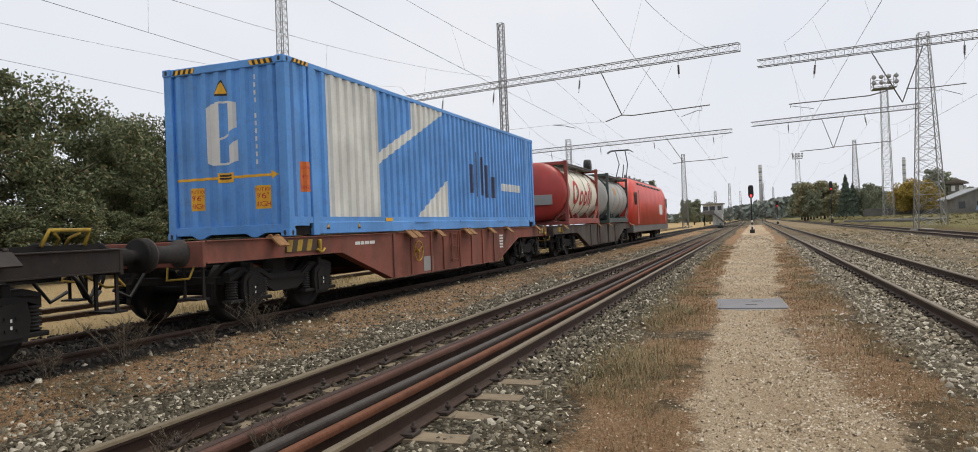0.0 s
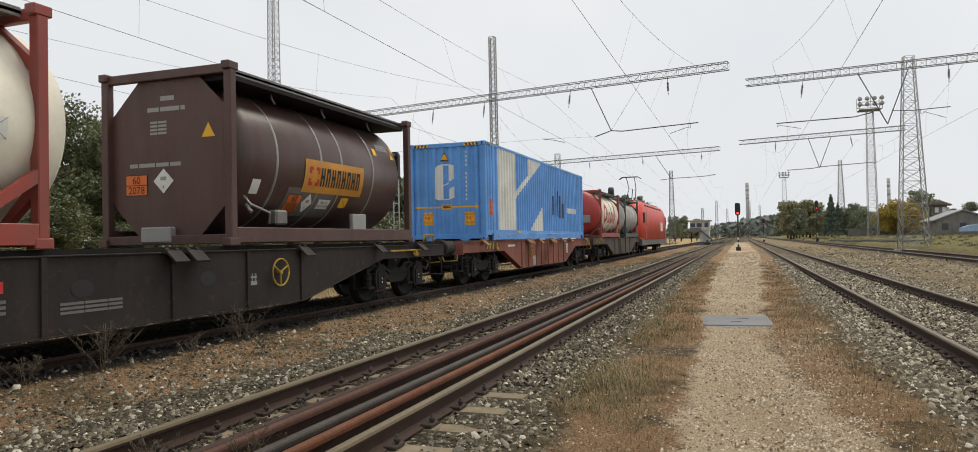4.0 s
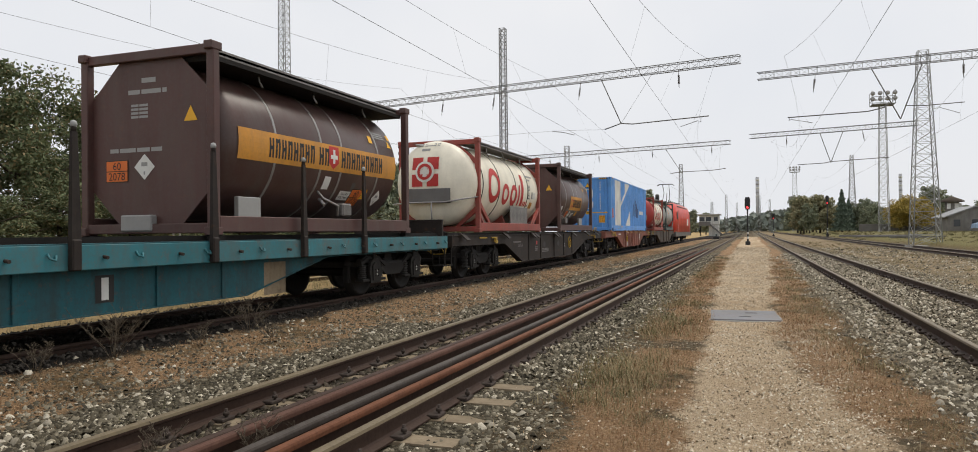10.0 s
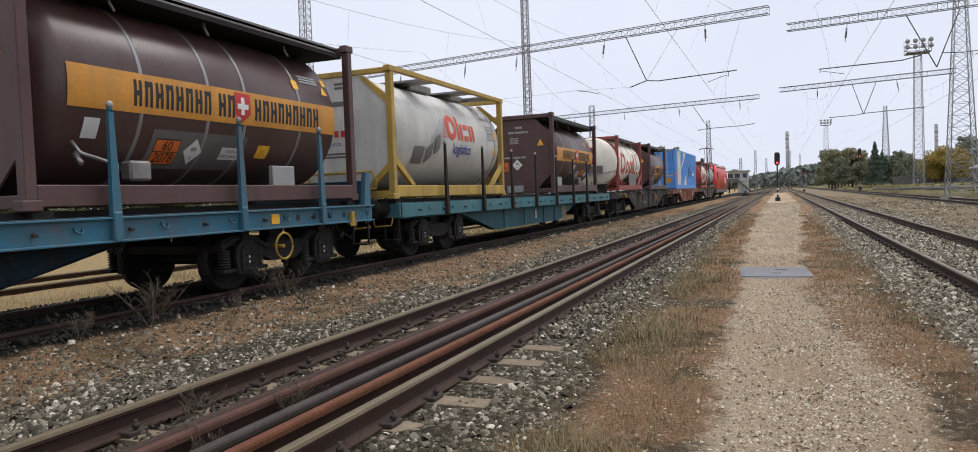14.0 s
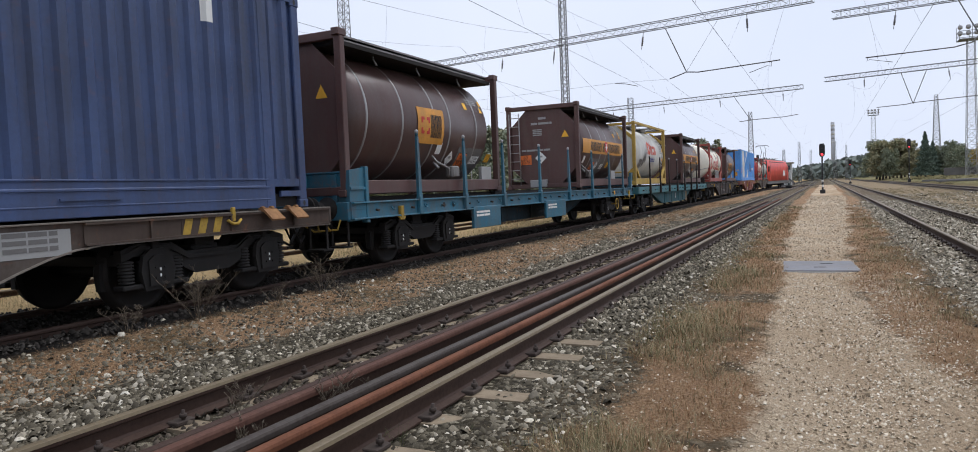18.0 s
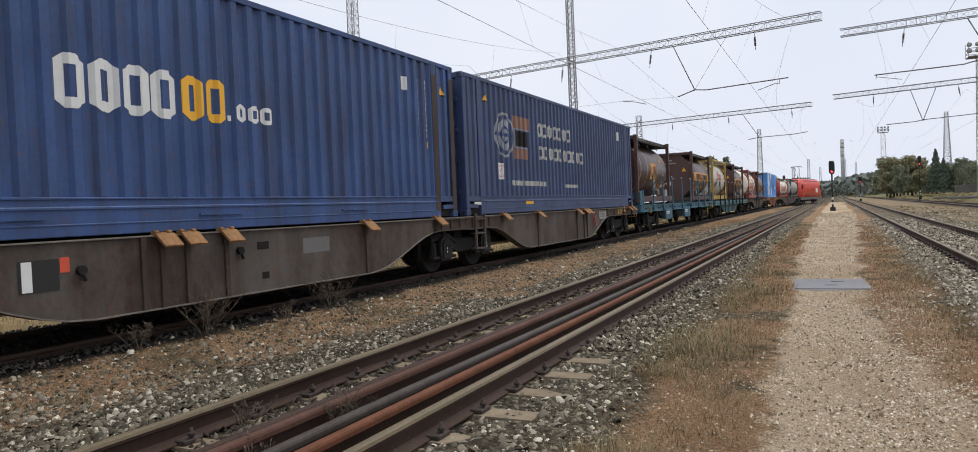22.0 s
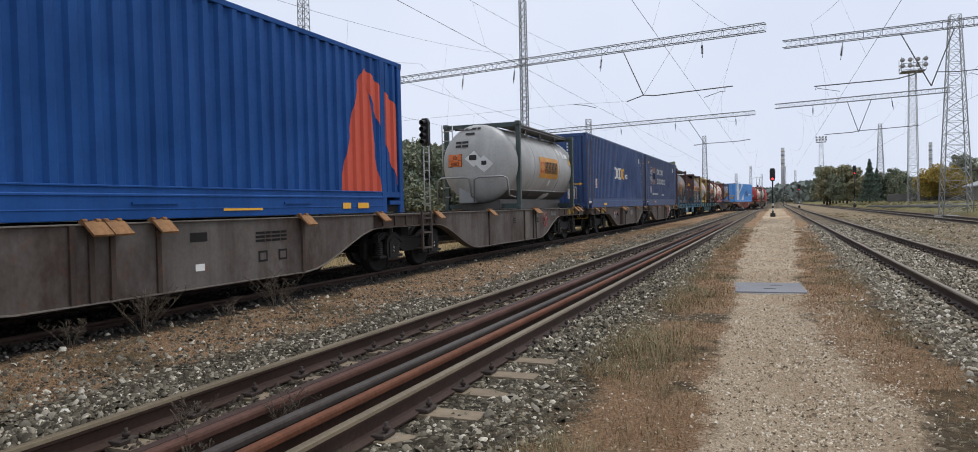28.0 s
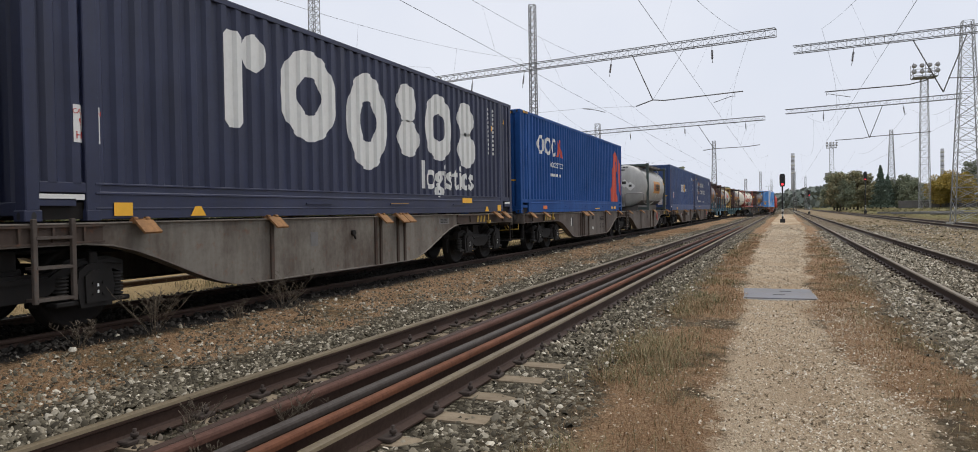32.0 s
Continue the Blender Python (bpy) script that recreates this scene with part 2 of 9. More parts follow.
def coat(name, col, rough=0.5, metal=0.0, dirt=(0.10, 0.085, 0.07), grime=0.35, streak=0.4, rust=0.0, bumps=0.15, spread=0.0, fine=18.0, stain=0.0):
    """Worn paint or metal: base colour with fade, vertical run marks, dust and rust spots."""
    m, n, l, b = nodes_of(name)
    tc = n.new("ShaderNodeTexCoord").outputs["Object"]
    big = noise_tex(n, l, tc, 0.9, 5)
    small = noise_tex(n, l, tc, fine, 5, 0.65)
    run = noise_tex(n, l, scaled(n, l, tc, (1.7, 1.7, 0.22)), 2.0, 5, 0.62)
    lighter = tuple(min(1, c * 1.18 + 0.012) for c in col)
    darker = tuple(c * 0.80 for c in col)
    c = mixc(n, l, num(n, l, "MULTIPLY_ADD", big, 2.2, -0.6, True), darker, lighter)
    if spread:
        oi = n.new("ShaderNodeObjectInfo").outputs["Random"]
        c = mixc(n, l, num(n, l, "MULTIPLY", oi, spread), c, tuple(x * 0.45 for x in col))
    k = num(n, l, "MULTIPLY", num(n, l, "MULTIPLY_ADD", run, 3.4, -1.45, True), streak)
    c = mixc(n, l, k, c, dirt)
    k = num(n, l, "MULTIPLY", num(n, l, "MULTIPLY_ADD", small, 3.0, -1.35, True), grime)
    c = mixc(n, l, k, c, dirt)
    if stain:
        st = noise_tex(n, l, scaled(n, l, tc, (1.0, 0.9, 0.55)), 1.1, 6, 0.68)
        c = mixc(n, l, num(n, l, "MULTIPLY", num(n, l, "MULTIPLY_ADD", st, 5.0, -2.35, True), stain), c, (0.042, 0.024, 0.016))
    if rust:
        sp = noise_tex(n, l, tc, 6.5, 6, 0.7)
        c = mixc(n, l, num(n, l, "MULTIPLY", num(n, l, "MULTIPLY_ADD", sp, 7.0, -4.0, True), rust), c, (0.16, 0.065, 0.03))
    l.new(c, b.inputs["Base Color"])
    l.new(num(n, l, "MULTIPLY_ADD", small, 0.25, rough - 0.1, True), b.inputs["Roughness"])
    b.inputs["Metallic"].default_value = metal
    b.inputs["Specular IOR Level"].default_value = 0.2 if rough >= 0.6 else 0.45
    if bumps:
        bump(n, l, b, small, bumps, 0.004)
    return m


def plain(name, col, rough=0.6, metal=0.0, fade=0.25):
    """Lettering and small fittings: a colour with slight wear."""
    m, n, l, b = nodes_of(name)
    tc = n.new("ShaderNodeTexCoord").outputs["Object"]
    w = noise_tex(n, l, tc, 9.0, 6, 0.7)
    c = mixc(n, l, num(n, l, "MULTIPLY_ADD", w, 2.0 * fade, -0.6 * fade, True), col, tuple(x * 0.55 for x in col))
    l.new(c, b.inputs["Base Color"])
    b.inputs["Roughness"].default_value, b.inputs["Metallic"].default_value = rough, metal
    return m


def stones(name, stops, rough=0.9):
    """Loose stones, each with a colour of its own."""
    m, n, l, b = nodes_of(name)
    g = n.new("ShaderNodeNewGeometry")
    tc = n.new("ShaderNodeTexCoord").outputs["Object"]
    c = ramp(n, l, g.outputs["Random Per Island"], stops)
    f = noise_tex(n, l, tc, 60.0, 4, 0.7)
    c = mixc(n, l, num(n, l, "MULTIPLY_ADD", f, 1.2, -0.35, True), c, (0.06, 0.052, 0.042))
    l.new(c, b.inputs["Base Color"])
    b.inputs["Roughness"].default_value = rough
    b.inputs["Specular IOR Level"].default_value = 0.2
    return m


M = {
    "blue": coat("sky_blue_container_paint", (0.098, 0.325, 0.74), 0.5, streak=0.2, grime=0.18, rust=0.25),
    "navy": coat("faded_blue_container_paint", (0.027, 0.070, 0.205), 0.55, dirt=(0.026, 0.029, 0.040), streak=0.7, grime=0.35, rust=0.35),
    "navy2": coat("blue_grey_container_paint", (0.033, 0.060, 0.152), 0.55, dirt=(0.035, 0.035, 0.042), streak=0.55, grime=0.3, rust=0.25),
    "royal": coat("royal_blue_container_paint", (0.006, 0.066, 0.250), 0.62, dirt=(0.006, 0.03, 0.12), streak=0.35, grime=0.2),
    "dark": coat("dark_blue_container_paint", (0.014, 0.020, 0.058), 0.5, dirt=(0.03, 0.03, 0.036), streak=0.35, grime=0.25),
    "white": plain("white_lettering", (0.72, 0.72, 0.69)),
    "cream_panel": coat("off_white_panel", (0.76, 0.755, 0.70), 0.55, streak=0.12, grime=0.12),
    "yellow": plain("yellow_sign", (0.84, 0.44, 0.03)),
    "orange": plain("orange_sign", (0.72, 0.17, 0.03)),
    "black": plain("black_lettering", (0.015, 0.014, 0.013)),
    "red_sign": plain("red_lettering", (0.50, 0.03, 0.025)),
    "vermilion": plain("orange_red_panel", (0.62, 0.085, 0.04)),
    "navy_letter": plain("blue_lettering", (0.03, 0.05, 0.28)),
    "grey_sign": plain("grey_plate", (0.30, 0.30, 0.29), 0.5),
    "brown_tank": coat("brown_tank_cladding", (0.074, 0.034, 0.028), 0.33, dirt=(0.10, 0.09, 0.08), streak=0.35, grime=0.3, bumps=0.06),
    "brown_frame": coat("brown_frame_paint", (0.075, 0.028, 0.024), 0.5, rust=0.3),
    "amber": coat("amber_band", (0.62, 0.27, 0.025), 0.5, streak=0.35, grime=0.25),
    "cream": coat("cream_tank_cladding", (0.83, 0.78, 0.645), 0.42, dirt=(0.36, 0.32, 0.24), streak=0.16, grime=0.10, bumps=0.05),
    "pale": coat("pale_grey_tank_cladding", (0.58, 0.57, 0.52), 0.45, streak=0.22, grime=0.15, bumps=0.05),
    "silver": coat("grey_tank_cladding", (0.40, 0.395, 0.372), 0.42, streak=0.2, grime=0.18, bumps=0.05),
    "red_frame": coat("red_frame_paint", (0.30, 0.045, 0.030), 0.5, streak=0.45, rust=0.3),
    "red_tank": coat("red_tank_cladding", (0.42, 0.035, 0.028), 0.42, streak=0.3, bumps=0.05),
    "yellow_frame": coat("yellow_frame_paint", (0.47, 0.305, 0.045), 0.55, streak=0.5, grime=0.35, rust=0.4),
    "green_frame": coat("dark_green_frame_paint", (0.035, 0.062, 0.058), 0.5, rust=0.25),
    "band": plain("steel_band", (0.33, 0.32, 0.31), 0.4, 0.5),
    "galv": coat("galvanised_walkway", (0.21, 0.20, 0.19), 0.55, 0.3, grime=0.6),
    "steel_dark": coat("sooty_steel", (0.0105, 0.0092, 0.0085), 0.75, grime=0.4, dirt=(0.030, 0.022, 0.017), streak=0.3, spread=0.4),
    "bogie": coat("sooty_bogie_steel", (0.010, 0.0092, 0.0086), 0.7, grime=0.4, dirt=(0.032, 0.025, 0.020), streak=0.25),
    "spring": coat("grey_spring_steel", (0.030, 0.028, 0.026), 0.6, 0.1, grime=0.4, dirt=(0.012, 0.010, 0.009), streak=0.2),
    "wheel": coat("wheel_steel", (0.012, 0.0105, 0.0095), 0.6, 0.2, grime=0.45, dirt=(0.03, 0.022, 0.016)),
    "wag_red": coat("red_oxide_wagon_paint", (0.255, 0.080, 0.055), 0.62, dirt=(0.13, 0.085, 0.07), streak=0.6, grime=0.35, rust=0.5, stain=0.5),
    "wag_brown": coat("dark_brown_wagon_paint", (0.019, 0.014, 0.012), 0.62, dirt=(0.055, 0.043, 0.034), streak=0.4, grime=0.35, rust=0.3),
    "wag_teal": coat("teal_wagon_paint", (0.018, 0.16, 0.19), 0.55, streak=0.6, grime=0.45, rust=0.5),
    "wag_blue": coat("blue_green_wagon_paint", (0.014, 0.13, 0.20), 0.55, streak=0.6, grime=0.45, rust=0.5),
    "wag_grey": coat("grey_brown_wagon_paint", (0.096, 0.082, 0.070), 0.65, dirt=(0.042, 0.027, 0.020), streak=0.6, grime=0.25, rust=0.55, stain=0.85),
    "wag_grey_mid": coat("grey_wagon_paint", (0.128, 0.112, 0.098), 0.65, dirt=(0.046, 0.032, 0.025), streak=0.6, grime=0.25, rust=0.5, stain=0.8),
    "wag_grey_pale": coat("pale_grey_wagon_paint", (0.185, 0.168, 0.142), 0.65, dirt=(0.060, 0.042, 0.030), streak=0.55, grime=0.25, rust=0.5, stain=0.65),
    "flap": coat("rusty_tan_flap", (0.30, 0.155, 0.062), 0.75, dirt=(0.085, 0.042, 0.024), grime=0.6, streak=0.6, rust=0.8),
    "yellow_paint": coat("yellow_fitting_paint", (0.42, 0.27, 0.035), 0.6, streak=0.5, grime=0.45, dirt=(0.06, 0.05, 0.04), rust=0.5),
    "loco_red": coat("red_locomotive_paint", (0.66, 0.048, 0.026), 0.4, streak=0.04, grime=0.12),
    "loco_grey": coat("grey_locomotive_paint", (0.13, 0.125, 0.12), 0.5),
    "rail": coat("weathered_rail_steel", (0.050, 0.027, 0.018), 0.6, 0.05, dirt=(0.024, 0.014, 0.010), streak=0.2, grime=0.5, fine=30),
    "rail_head": coat("worn_rail_head", (0.150, 0.112, 0.060), 0.5, 0.1, dirt=(0.062, 0.042, 0.024), streak=0.1, grime=0.5, fine=40),
    "rust_a": coat("orange_rust_rail", (0.150, 0.056, 0.026), 0.75, dirt=(0.062, 0.025, 0.014), grime=0.6, fine=35),
    "rust_b": coat("brown_rust_rail", (0.098, 0.044, 0.029), 0.7, dirt=(0.045, 0.022, 0.015), grime=0.6, fine=35),
    "grey_rail": coat("grey_rail_steel", (0.068, 0.056, 0.048), 0.6, 0.1, dirt=(0.033, 0.022, 0.016), grime=0.6, fine=35),
    "sleeper": coat("weathered_concrete_sleeper", (0.265, 0.210, 0.140), 0.9, dirt=(0.10, 0.07, 0.045), grime=0.5, bumps=0.5, spread=0.35),
    "clip": coat("rusty_rail_clip", (0.045, 0.032, 0.026), 0.8),
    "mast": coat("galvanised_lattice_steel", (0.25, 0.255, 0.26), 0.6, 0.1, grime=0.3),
    # paler steel with haze in its colour for far masts; also knobs, ladder posts
    "mast_far": coat("pale_hazed_lattice_steel", (0.40, 0.41, 0.41), 0.65, 0.0, grime=0.25),
    "wire": plain("dark_overhead_wire", (0.045, 0.045, 0.05), 0.6, 0.3),
    "insulator": plain("brown_insulator", (0.06, 0.045, 0.04), 0.3),
    "concrete": coat("pale_concrete", (0.36, 0.35, 0.32), 0.9, bumps=0.3),
    "plate": coat("steel_cover_plate", (0.135, 0.135, 0.15), 0.5, 0.1, dirt=(0.17, 0.13, 0.085), grime=0.5, bumps=0.3),
    "plaster": coat("white_plaster", (0.62, 0.61, 0.57), 0.9, streak=0.4),
    "glass": plain("dark_window_glass", (0.035, 0.04, 0.045), 0.08),
    "roof": coat("grey_sheet_roof", (0.33, 0.34, 0.35), 0.7),
    "brick_far": coat("weathered_grey_wall", (0.20, 0.19, 0.175), 0.9),
    "signal_black": plain("black_signal_paint", (0.012, 0.012, 0.013), 0.5),
    "bark": coat("dark_bark", (0.065, 0.05, 0.038), 0.95, bumps=0.6),
}


def lamp_glow(name, col, power):
    m, n, l, b = nodes_of(name)
    b.inputs["Base Color"].default_value = (*col, 1)
    b.inputs["Emission Color"].default_value = (*col, 1)
    b.inputs["Emission Strength"].default_value = power
    return m


M["red_lamp"] = lamp_glow("lit_red_lamp", (1.0, 0.05, 0.06), 2.5)


def leaf(name, stops):
    m, n, l, b = nodes_of(name)
    g = n.new("ShaderNodeNewGeometry")
    tc = n.new("ShaderNodeTexCoord").outputs["Object"]
    c = ramp(n, l, g.outputs["Random Per Island"], stops)
    c = mixc(n, l, num(n, l, "MULTIPLY", noise_tex(n, l, tc, 0.6, 3), 0.5), c, tuple(x * 0.5 for x in stops[0][1]))
    l.new(c, b.inputs["Base Color"])
    b.inputs["Roughness"].default_value = 0.75
    b.inputs["Specular IOR Level"].default_value = 0.25
    return m


M["leaf_dark"] = leaf("dark_green_leaves", [(0.0, (0.101, 0.132, 0.068)), (0.6, (0.162, 0.192, 0.095)), (0.85, (0.230, 0.223, 0.115)), (1.0, (0.317, 0.236, 0.128))])
# autumn leaves of far trees only, lightened to stand in for haze
M["leaf_autumn"] = leaf("hazed_turning_leaves", [(0.0, (0.232, 0.245, 0.148)), (0.5, (0.315, 0.298, 0.172)), (1.0, (0.430, 0.345, 0.185))])
M["leaf_yellow"] = leaf("yellow_leaves", [(0.0, (0.350, 0.262, 0.066)), (0.6, (0.560, 0.405, 0.090)), (1.0, (0.285, 0.245, 0.085))])
M["leaf_fir"] = leaf("fir_needles", [(0.0, (0.101, 0.143, 0.109)), (1.0, (0.176, 0.218, 0.160))])
M["dry"] = leaf("dry_grass", [(0.0, (0.185, 0.168, 0.082)), (0.35, (0.320, 0.262, 0.138)), (0.6, (0.225, 0.200, 0.102)), (0.85, (0.520, 0.415, 0.245)), (1.0, (0.330, 0.190, 0.095))])
M["twig"] = leaf("dry_weed_stems", [(0.0, (0.085, 0.066, 0.048)), (1.0, (0.190, 0.155, 0.110))])
M["ballast"] = stones("ballast_stone", [(0.0, (0.038, 0.032, 0.021)), (0.45, (0.112, 0.096, 0.064)), (0.76, (0.225, 0.195, 0.139)), (0.92, (0.410, 0.365, 0.275)), (1.0, (0.760, 0.690, 0.550))])
M["pale_stone"] = stones("pale_path_gravel", [(0.0, (0.170, 0.124, 0.076)), (0.3, (0.420, 0.318, 0.205)), (0.7, (0.680, 0.562, 0.405)), (1.0, (0.910, 0.825, 0.675))])


def ground_material():
    m, n, l, b = nodes_of("yard_ground")
    tc = n.new("ShaderNodeTexCoord").outputs["Object"]
    sep = n.new("ShaderNodeSeparateXYZ")
    l.new(tc, sep.inputs[0])
    wob = noise_tex(n, l, tc, 1.3, 5, 0.6)
    wob2 = noise_tex(n, l, scaled(n, l, tc, (1, 0.35, 1)), 0.35, 3)
    x = num(n, l, "ADD", sep.outputs["X"], num(n, l, "MULTIPLY_ADD", wob, 0.7, -0.35))
    x = num(n, l, "ADD", x, num(n, l, "MULTIPLY_ADD", wob2, 0.9, -0.45))

    def strip(a, bb, soft):
        up = num(n, l, "MULTIPLY_ADD", x, 1 / soft, -a / soft + 0.5, True)
        dn = num(n, l, "MULTIPLY_ADD", x, -1 / soft, bb / soft + 0.5, True)
        return num(n, l, "MULTIPLY", up, dn)
    fine = noise_tex(n, l, tc, 38.0, 5, 0.7)
    grit = noise_tex(n, l, tc, 95.0, 4, 0.75)
    mid = noise_tex(n, l, tc, 5.0, 5, 0.6)
    wide = noise_tex(n, l, tc, 0.6, 4, 0.6)
    # what covers the ground: trodden gravel, bare soil, grass
    cov = n.new("ShaderNodeAttribute")
    cov.attribute_name = "ground_cover"
    cs = n.new("ShaderNodeSeparateColor")
    l.new(cov.outputs["Color"], cs.inputs[0])
    ragged = num(n, l, "ADD", num(n, l, "MULTIPLY_ADD", mid, 0.9, -0.45), num(n, l, "MULTIPLY_ADD", fine, 0.7, -0.35))

    def cover_of(k, hard=3.5):
        return num(n, l, "MULTIPLY_ADD", num(n, l, "ADD", cs.outputs[k], ragged), hard, 0.5 - 0.5 * hard, True)
    vor = n.new("ShaderNodeTexVoronoi")
    vor.inputs["Scale"].default_value = 21.0
    l.new(tc, vor.inputs["Vector"])
    vs = n.new("ShaderNodeSeparateColor")
    l.new(vor.outputs["Color"], vs.inputs[0])
    ball = ramp(n, l, vs.outputs[0], [(0.0, (0.028, 0.024, 0.016)), (0.5, (0.076, 0.064, 0.043)), (0.85, (0.170, 0.146, 0.101)), (1.0, (0.445, 0.396, 0.290))])
    ball = mixc(n, l, num(n, l, "MULTIPLY_ADD", mid, 1.6, -0.55, True), ball, (0.066, 0.053, 0.032))
    path = ramp(n, l, grit, [(0.28, (0.150, 0.103, 0.058)), (0.42, (0.400, 0.300, 0.192)), (0.56, (0.600, 0.480, 0.335)), (0.72, (0.790, 0.680, 0.520))])
    path = mixc(n, l, num(n, l, "MULTIPLY_ADD", wob2, 3.2, -1.2, True), path, mixc(n, l, fine, (0.230, 0.148, 0.080), (0.480, 0.345, 0.210)))
    rust = ramp(n, l, fine, [(0.3, (0.105, 0.054, 0.026)), (0.5, (0.270, 0.155, 0.076)), (0.7, (0.450, 0.315, 0.185))])
    rust = mixc(n, l, num(n, l, "MULTIPLY_ADD", grit, 3.0, -1.5, True), rust, (0.50, 0.41, 0.30))
    dry = ramp(n, l, mid, [(0.2, (0.085, 0.064, 0.034)), (0.45, (0.175, 0.115, 0.056)), (0.62, (0.225, 0.142, 0.068)), (0.8, (0.110, 0.088, 0.042))])
    dry = mixc(n, l, num(n, l, "MULTIPLY_ADD", fine, 2.4, -0.8, True), dry, (0.050, 0.039, 0.023))
    straw = ramp(n, l, mid, [(0.25, (0.300, 0.208, 0.098)), (0.6, (0.455, 0.330, 0.165)), (0.85, (0.245, 0.200, 0.088))])
    green = ramp(n, l, mid, [(0.25, (0.119, 0.111, 0.044)), (0.6, (0.195, 0.168, 0.072)), (0.85, (0.250, 0.182, 0.084))])
    # strip below the train: oily ballast with the train's shade painted in
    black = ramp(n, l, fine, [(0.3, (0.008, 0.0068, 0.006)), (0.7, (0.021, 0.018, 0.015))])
    yard = mixc(n, l, num(n, l, "MULTIPLY_ADD", wide, 4.0, -1.15, True), mixc(n, l, 0.35, ball, (0.26, 0.215, 0.15)), mixc(n, l, fine, (0.165, 0.118, 0.066), (0.36, 0.275, 0.165)))
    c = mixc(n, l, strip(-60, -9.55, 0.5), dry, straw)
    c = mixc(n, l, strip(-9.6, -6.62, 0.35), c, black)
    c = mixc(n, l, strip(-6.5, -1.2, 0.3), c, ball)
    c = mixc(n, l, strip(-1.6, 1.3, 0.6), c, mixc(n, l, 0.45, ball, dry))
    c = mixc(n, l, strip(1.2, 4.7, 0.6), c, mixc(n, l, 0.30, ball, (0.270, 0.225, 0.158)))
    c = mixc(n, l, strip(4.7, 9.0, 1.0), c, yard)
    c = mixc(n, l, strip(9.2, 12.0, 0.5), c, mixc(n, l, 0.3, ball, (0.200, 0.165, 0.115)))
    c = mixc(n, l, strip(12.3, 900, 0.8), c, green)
    c = mixc(n, l, cover_of(2, 2.5), c, dry)
    c = mixc(n, l, cover_of(1), c, rust)
    c = mixc(n, l, cover_of(0), c, path)
    l.new(c, b.inputs["Base Color"])
    b.inputs["Roughness"].default_value = 0.95
    b.inputs["Specular IOR Level"].default_value = 0.15
    hgt = num(n, l, "ADD", num(n, l, "ADD", fine, grit), num(n, l, "MULTIPLY", vor.outputs["Distance"], -1.2))
    bump(n, l, b, hgt, 0.9, 0.03)
    return m


M["ground"] = ground_material()
M["rusty"] = leaf("rusty_grass", [(0.0, (0.215, 0.105, 0.052)), (0.4, (0.340, 0.195, 0.096)), (0.75, (0.470, 0.320, 0.175)), (1.0, (0.180, 0.140, 0.076))])
M["pale_big"] = stones("pale_limestone", [(0.0, (0.170, 0.150, 0.113)), (0.4, (0.320, 0.285, 0.218)), (0.8, (0.540, 0.490, 0.392)), (1.0, (0.760, 0.710, 0.600))])
M["weed_green"] = leaf("low_green_weed", [(0.0, (0.070, 0.085, 0.035)), (0.6, (0.120, 0.130, 0.052)), (1.0, (0.200, 0.175, 0.075))])
M["meadow"] = leaf("meadow_grass", [(0.0, (0.095, 0.098, 0.045)), (0.5, (0.165, 0.150, 0.070)), (1.0, (0.270, 0.205, 0.105))])
M["leaf_mixed"] = leaf("browning_leaves", [(0.0, (0.117, 0.130, 0.068)), (0.5, (0.195, 0.189, 0.098)), (0.75, (0.280, 0.215, 0.117)), (1.0, (0.364, 0.247, 0.137))])
# pale bluish green: distance haze put into the leaf colour
M["leaf_far"] = leaf("hazed_distant_leaves", [(0.0, (0.184, 0.216, 0.189)), (1.0, (0.253, 0.278, 0.240))])
# stones and sleepers below the train: oil plus its shade, both as colour
M["dark_stone"] = stones("oily_shaded_ballast_stone", [(0.0, (0.010, 0.009, 0.008)), (0.7, (0.028, 0.024, 0.021)), (0.95, (0.06, 0.055, 0.05)), (1.0, (0.16, 0.15, 0.13))])
M["dark_sleeper"] = coat("oily_shaded_timber_sleeper", (0.035, 0.028, 0.024), 0.9, bumps=0.4)
M["white_roof"] = coat("white_sheet_roof", (0.72, 0.73, 0.74), 0.6, streak=0.2, grime=0.1)
# chimney shaft and bands: distance haze mixed into pale greys
M["chimney_grey"] = coat("hazed_grey_concrete", (0.42, 0.43, 0.45), 0.9, streak=0.15, grime=0.15)
M["chimney_red"] = coat("hazed_grey_band", (0.34, 0.34, 0.35), 0.9, streak=0.15, grime=0.15)

M["dark_fill"] = stones("dirty_brown_ballast", [(0.0, (0.018, 0.013, 0.009)), (0.6, (0.060, 0.045, 0.031)), (0.92, (0.13, 0.105, 0.078)), (1.0, (0.40, 0.36, 0.29))])
M["pale_ballast"] = stones("pale_ballast_stone", [(0.0, (0.055, 0.046, 0.031)), (0.4, (0.155, 0.132, 0.092)), (0.70, (0.310, 0.268, 0.195)), (0.88, (0.520, 0.465, 0.355)), (1.0, (0.780, 0.720, 0.590))])
# leaves of the farther trees, paled in colour for haze
M["leaf_wood"] = leaf("hazed_wood_leaves", [(0.0, (0.190, 0.222, 0.152)), (0.6, (0.262, 0.290, 0.192)), (1.0, (0.365, 0.345, 0.210))])
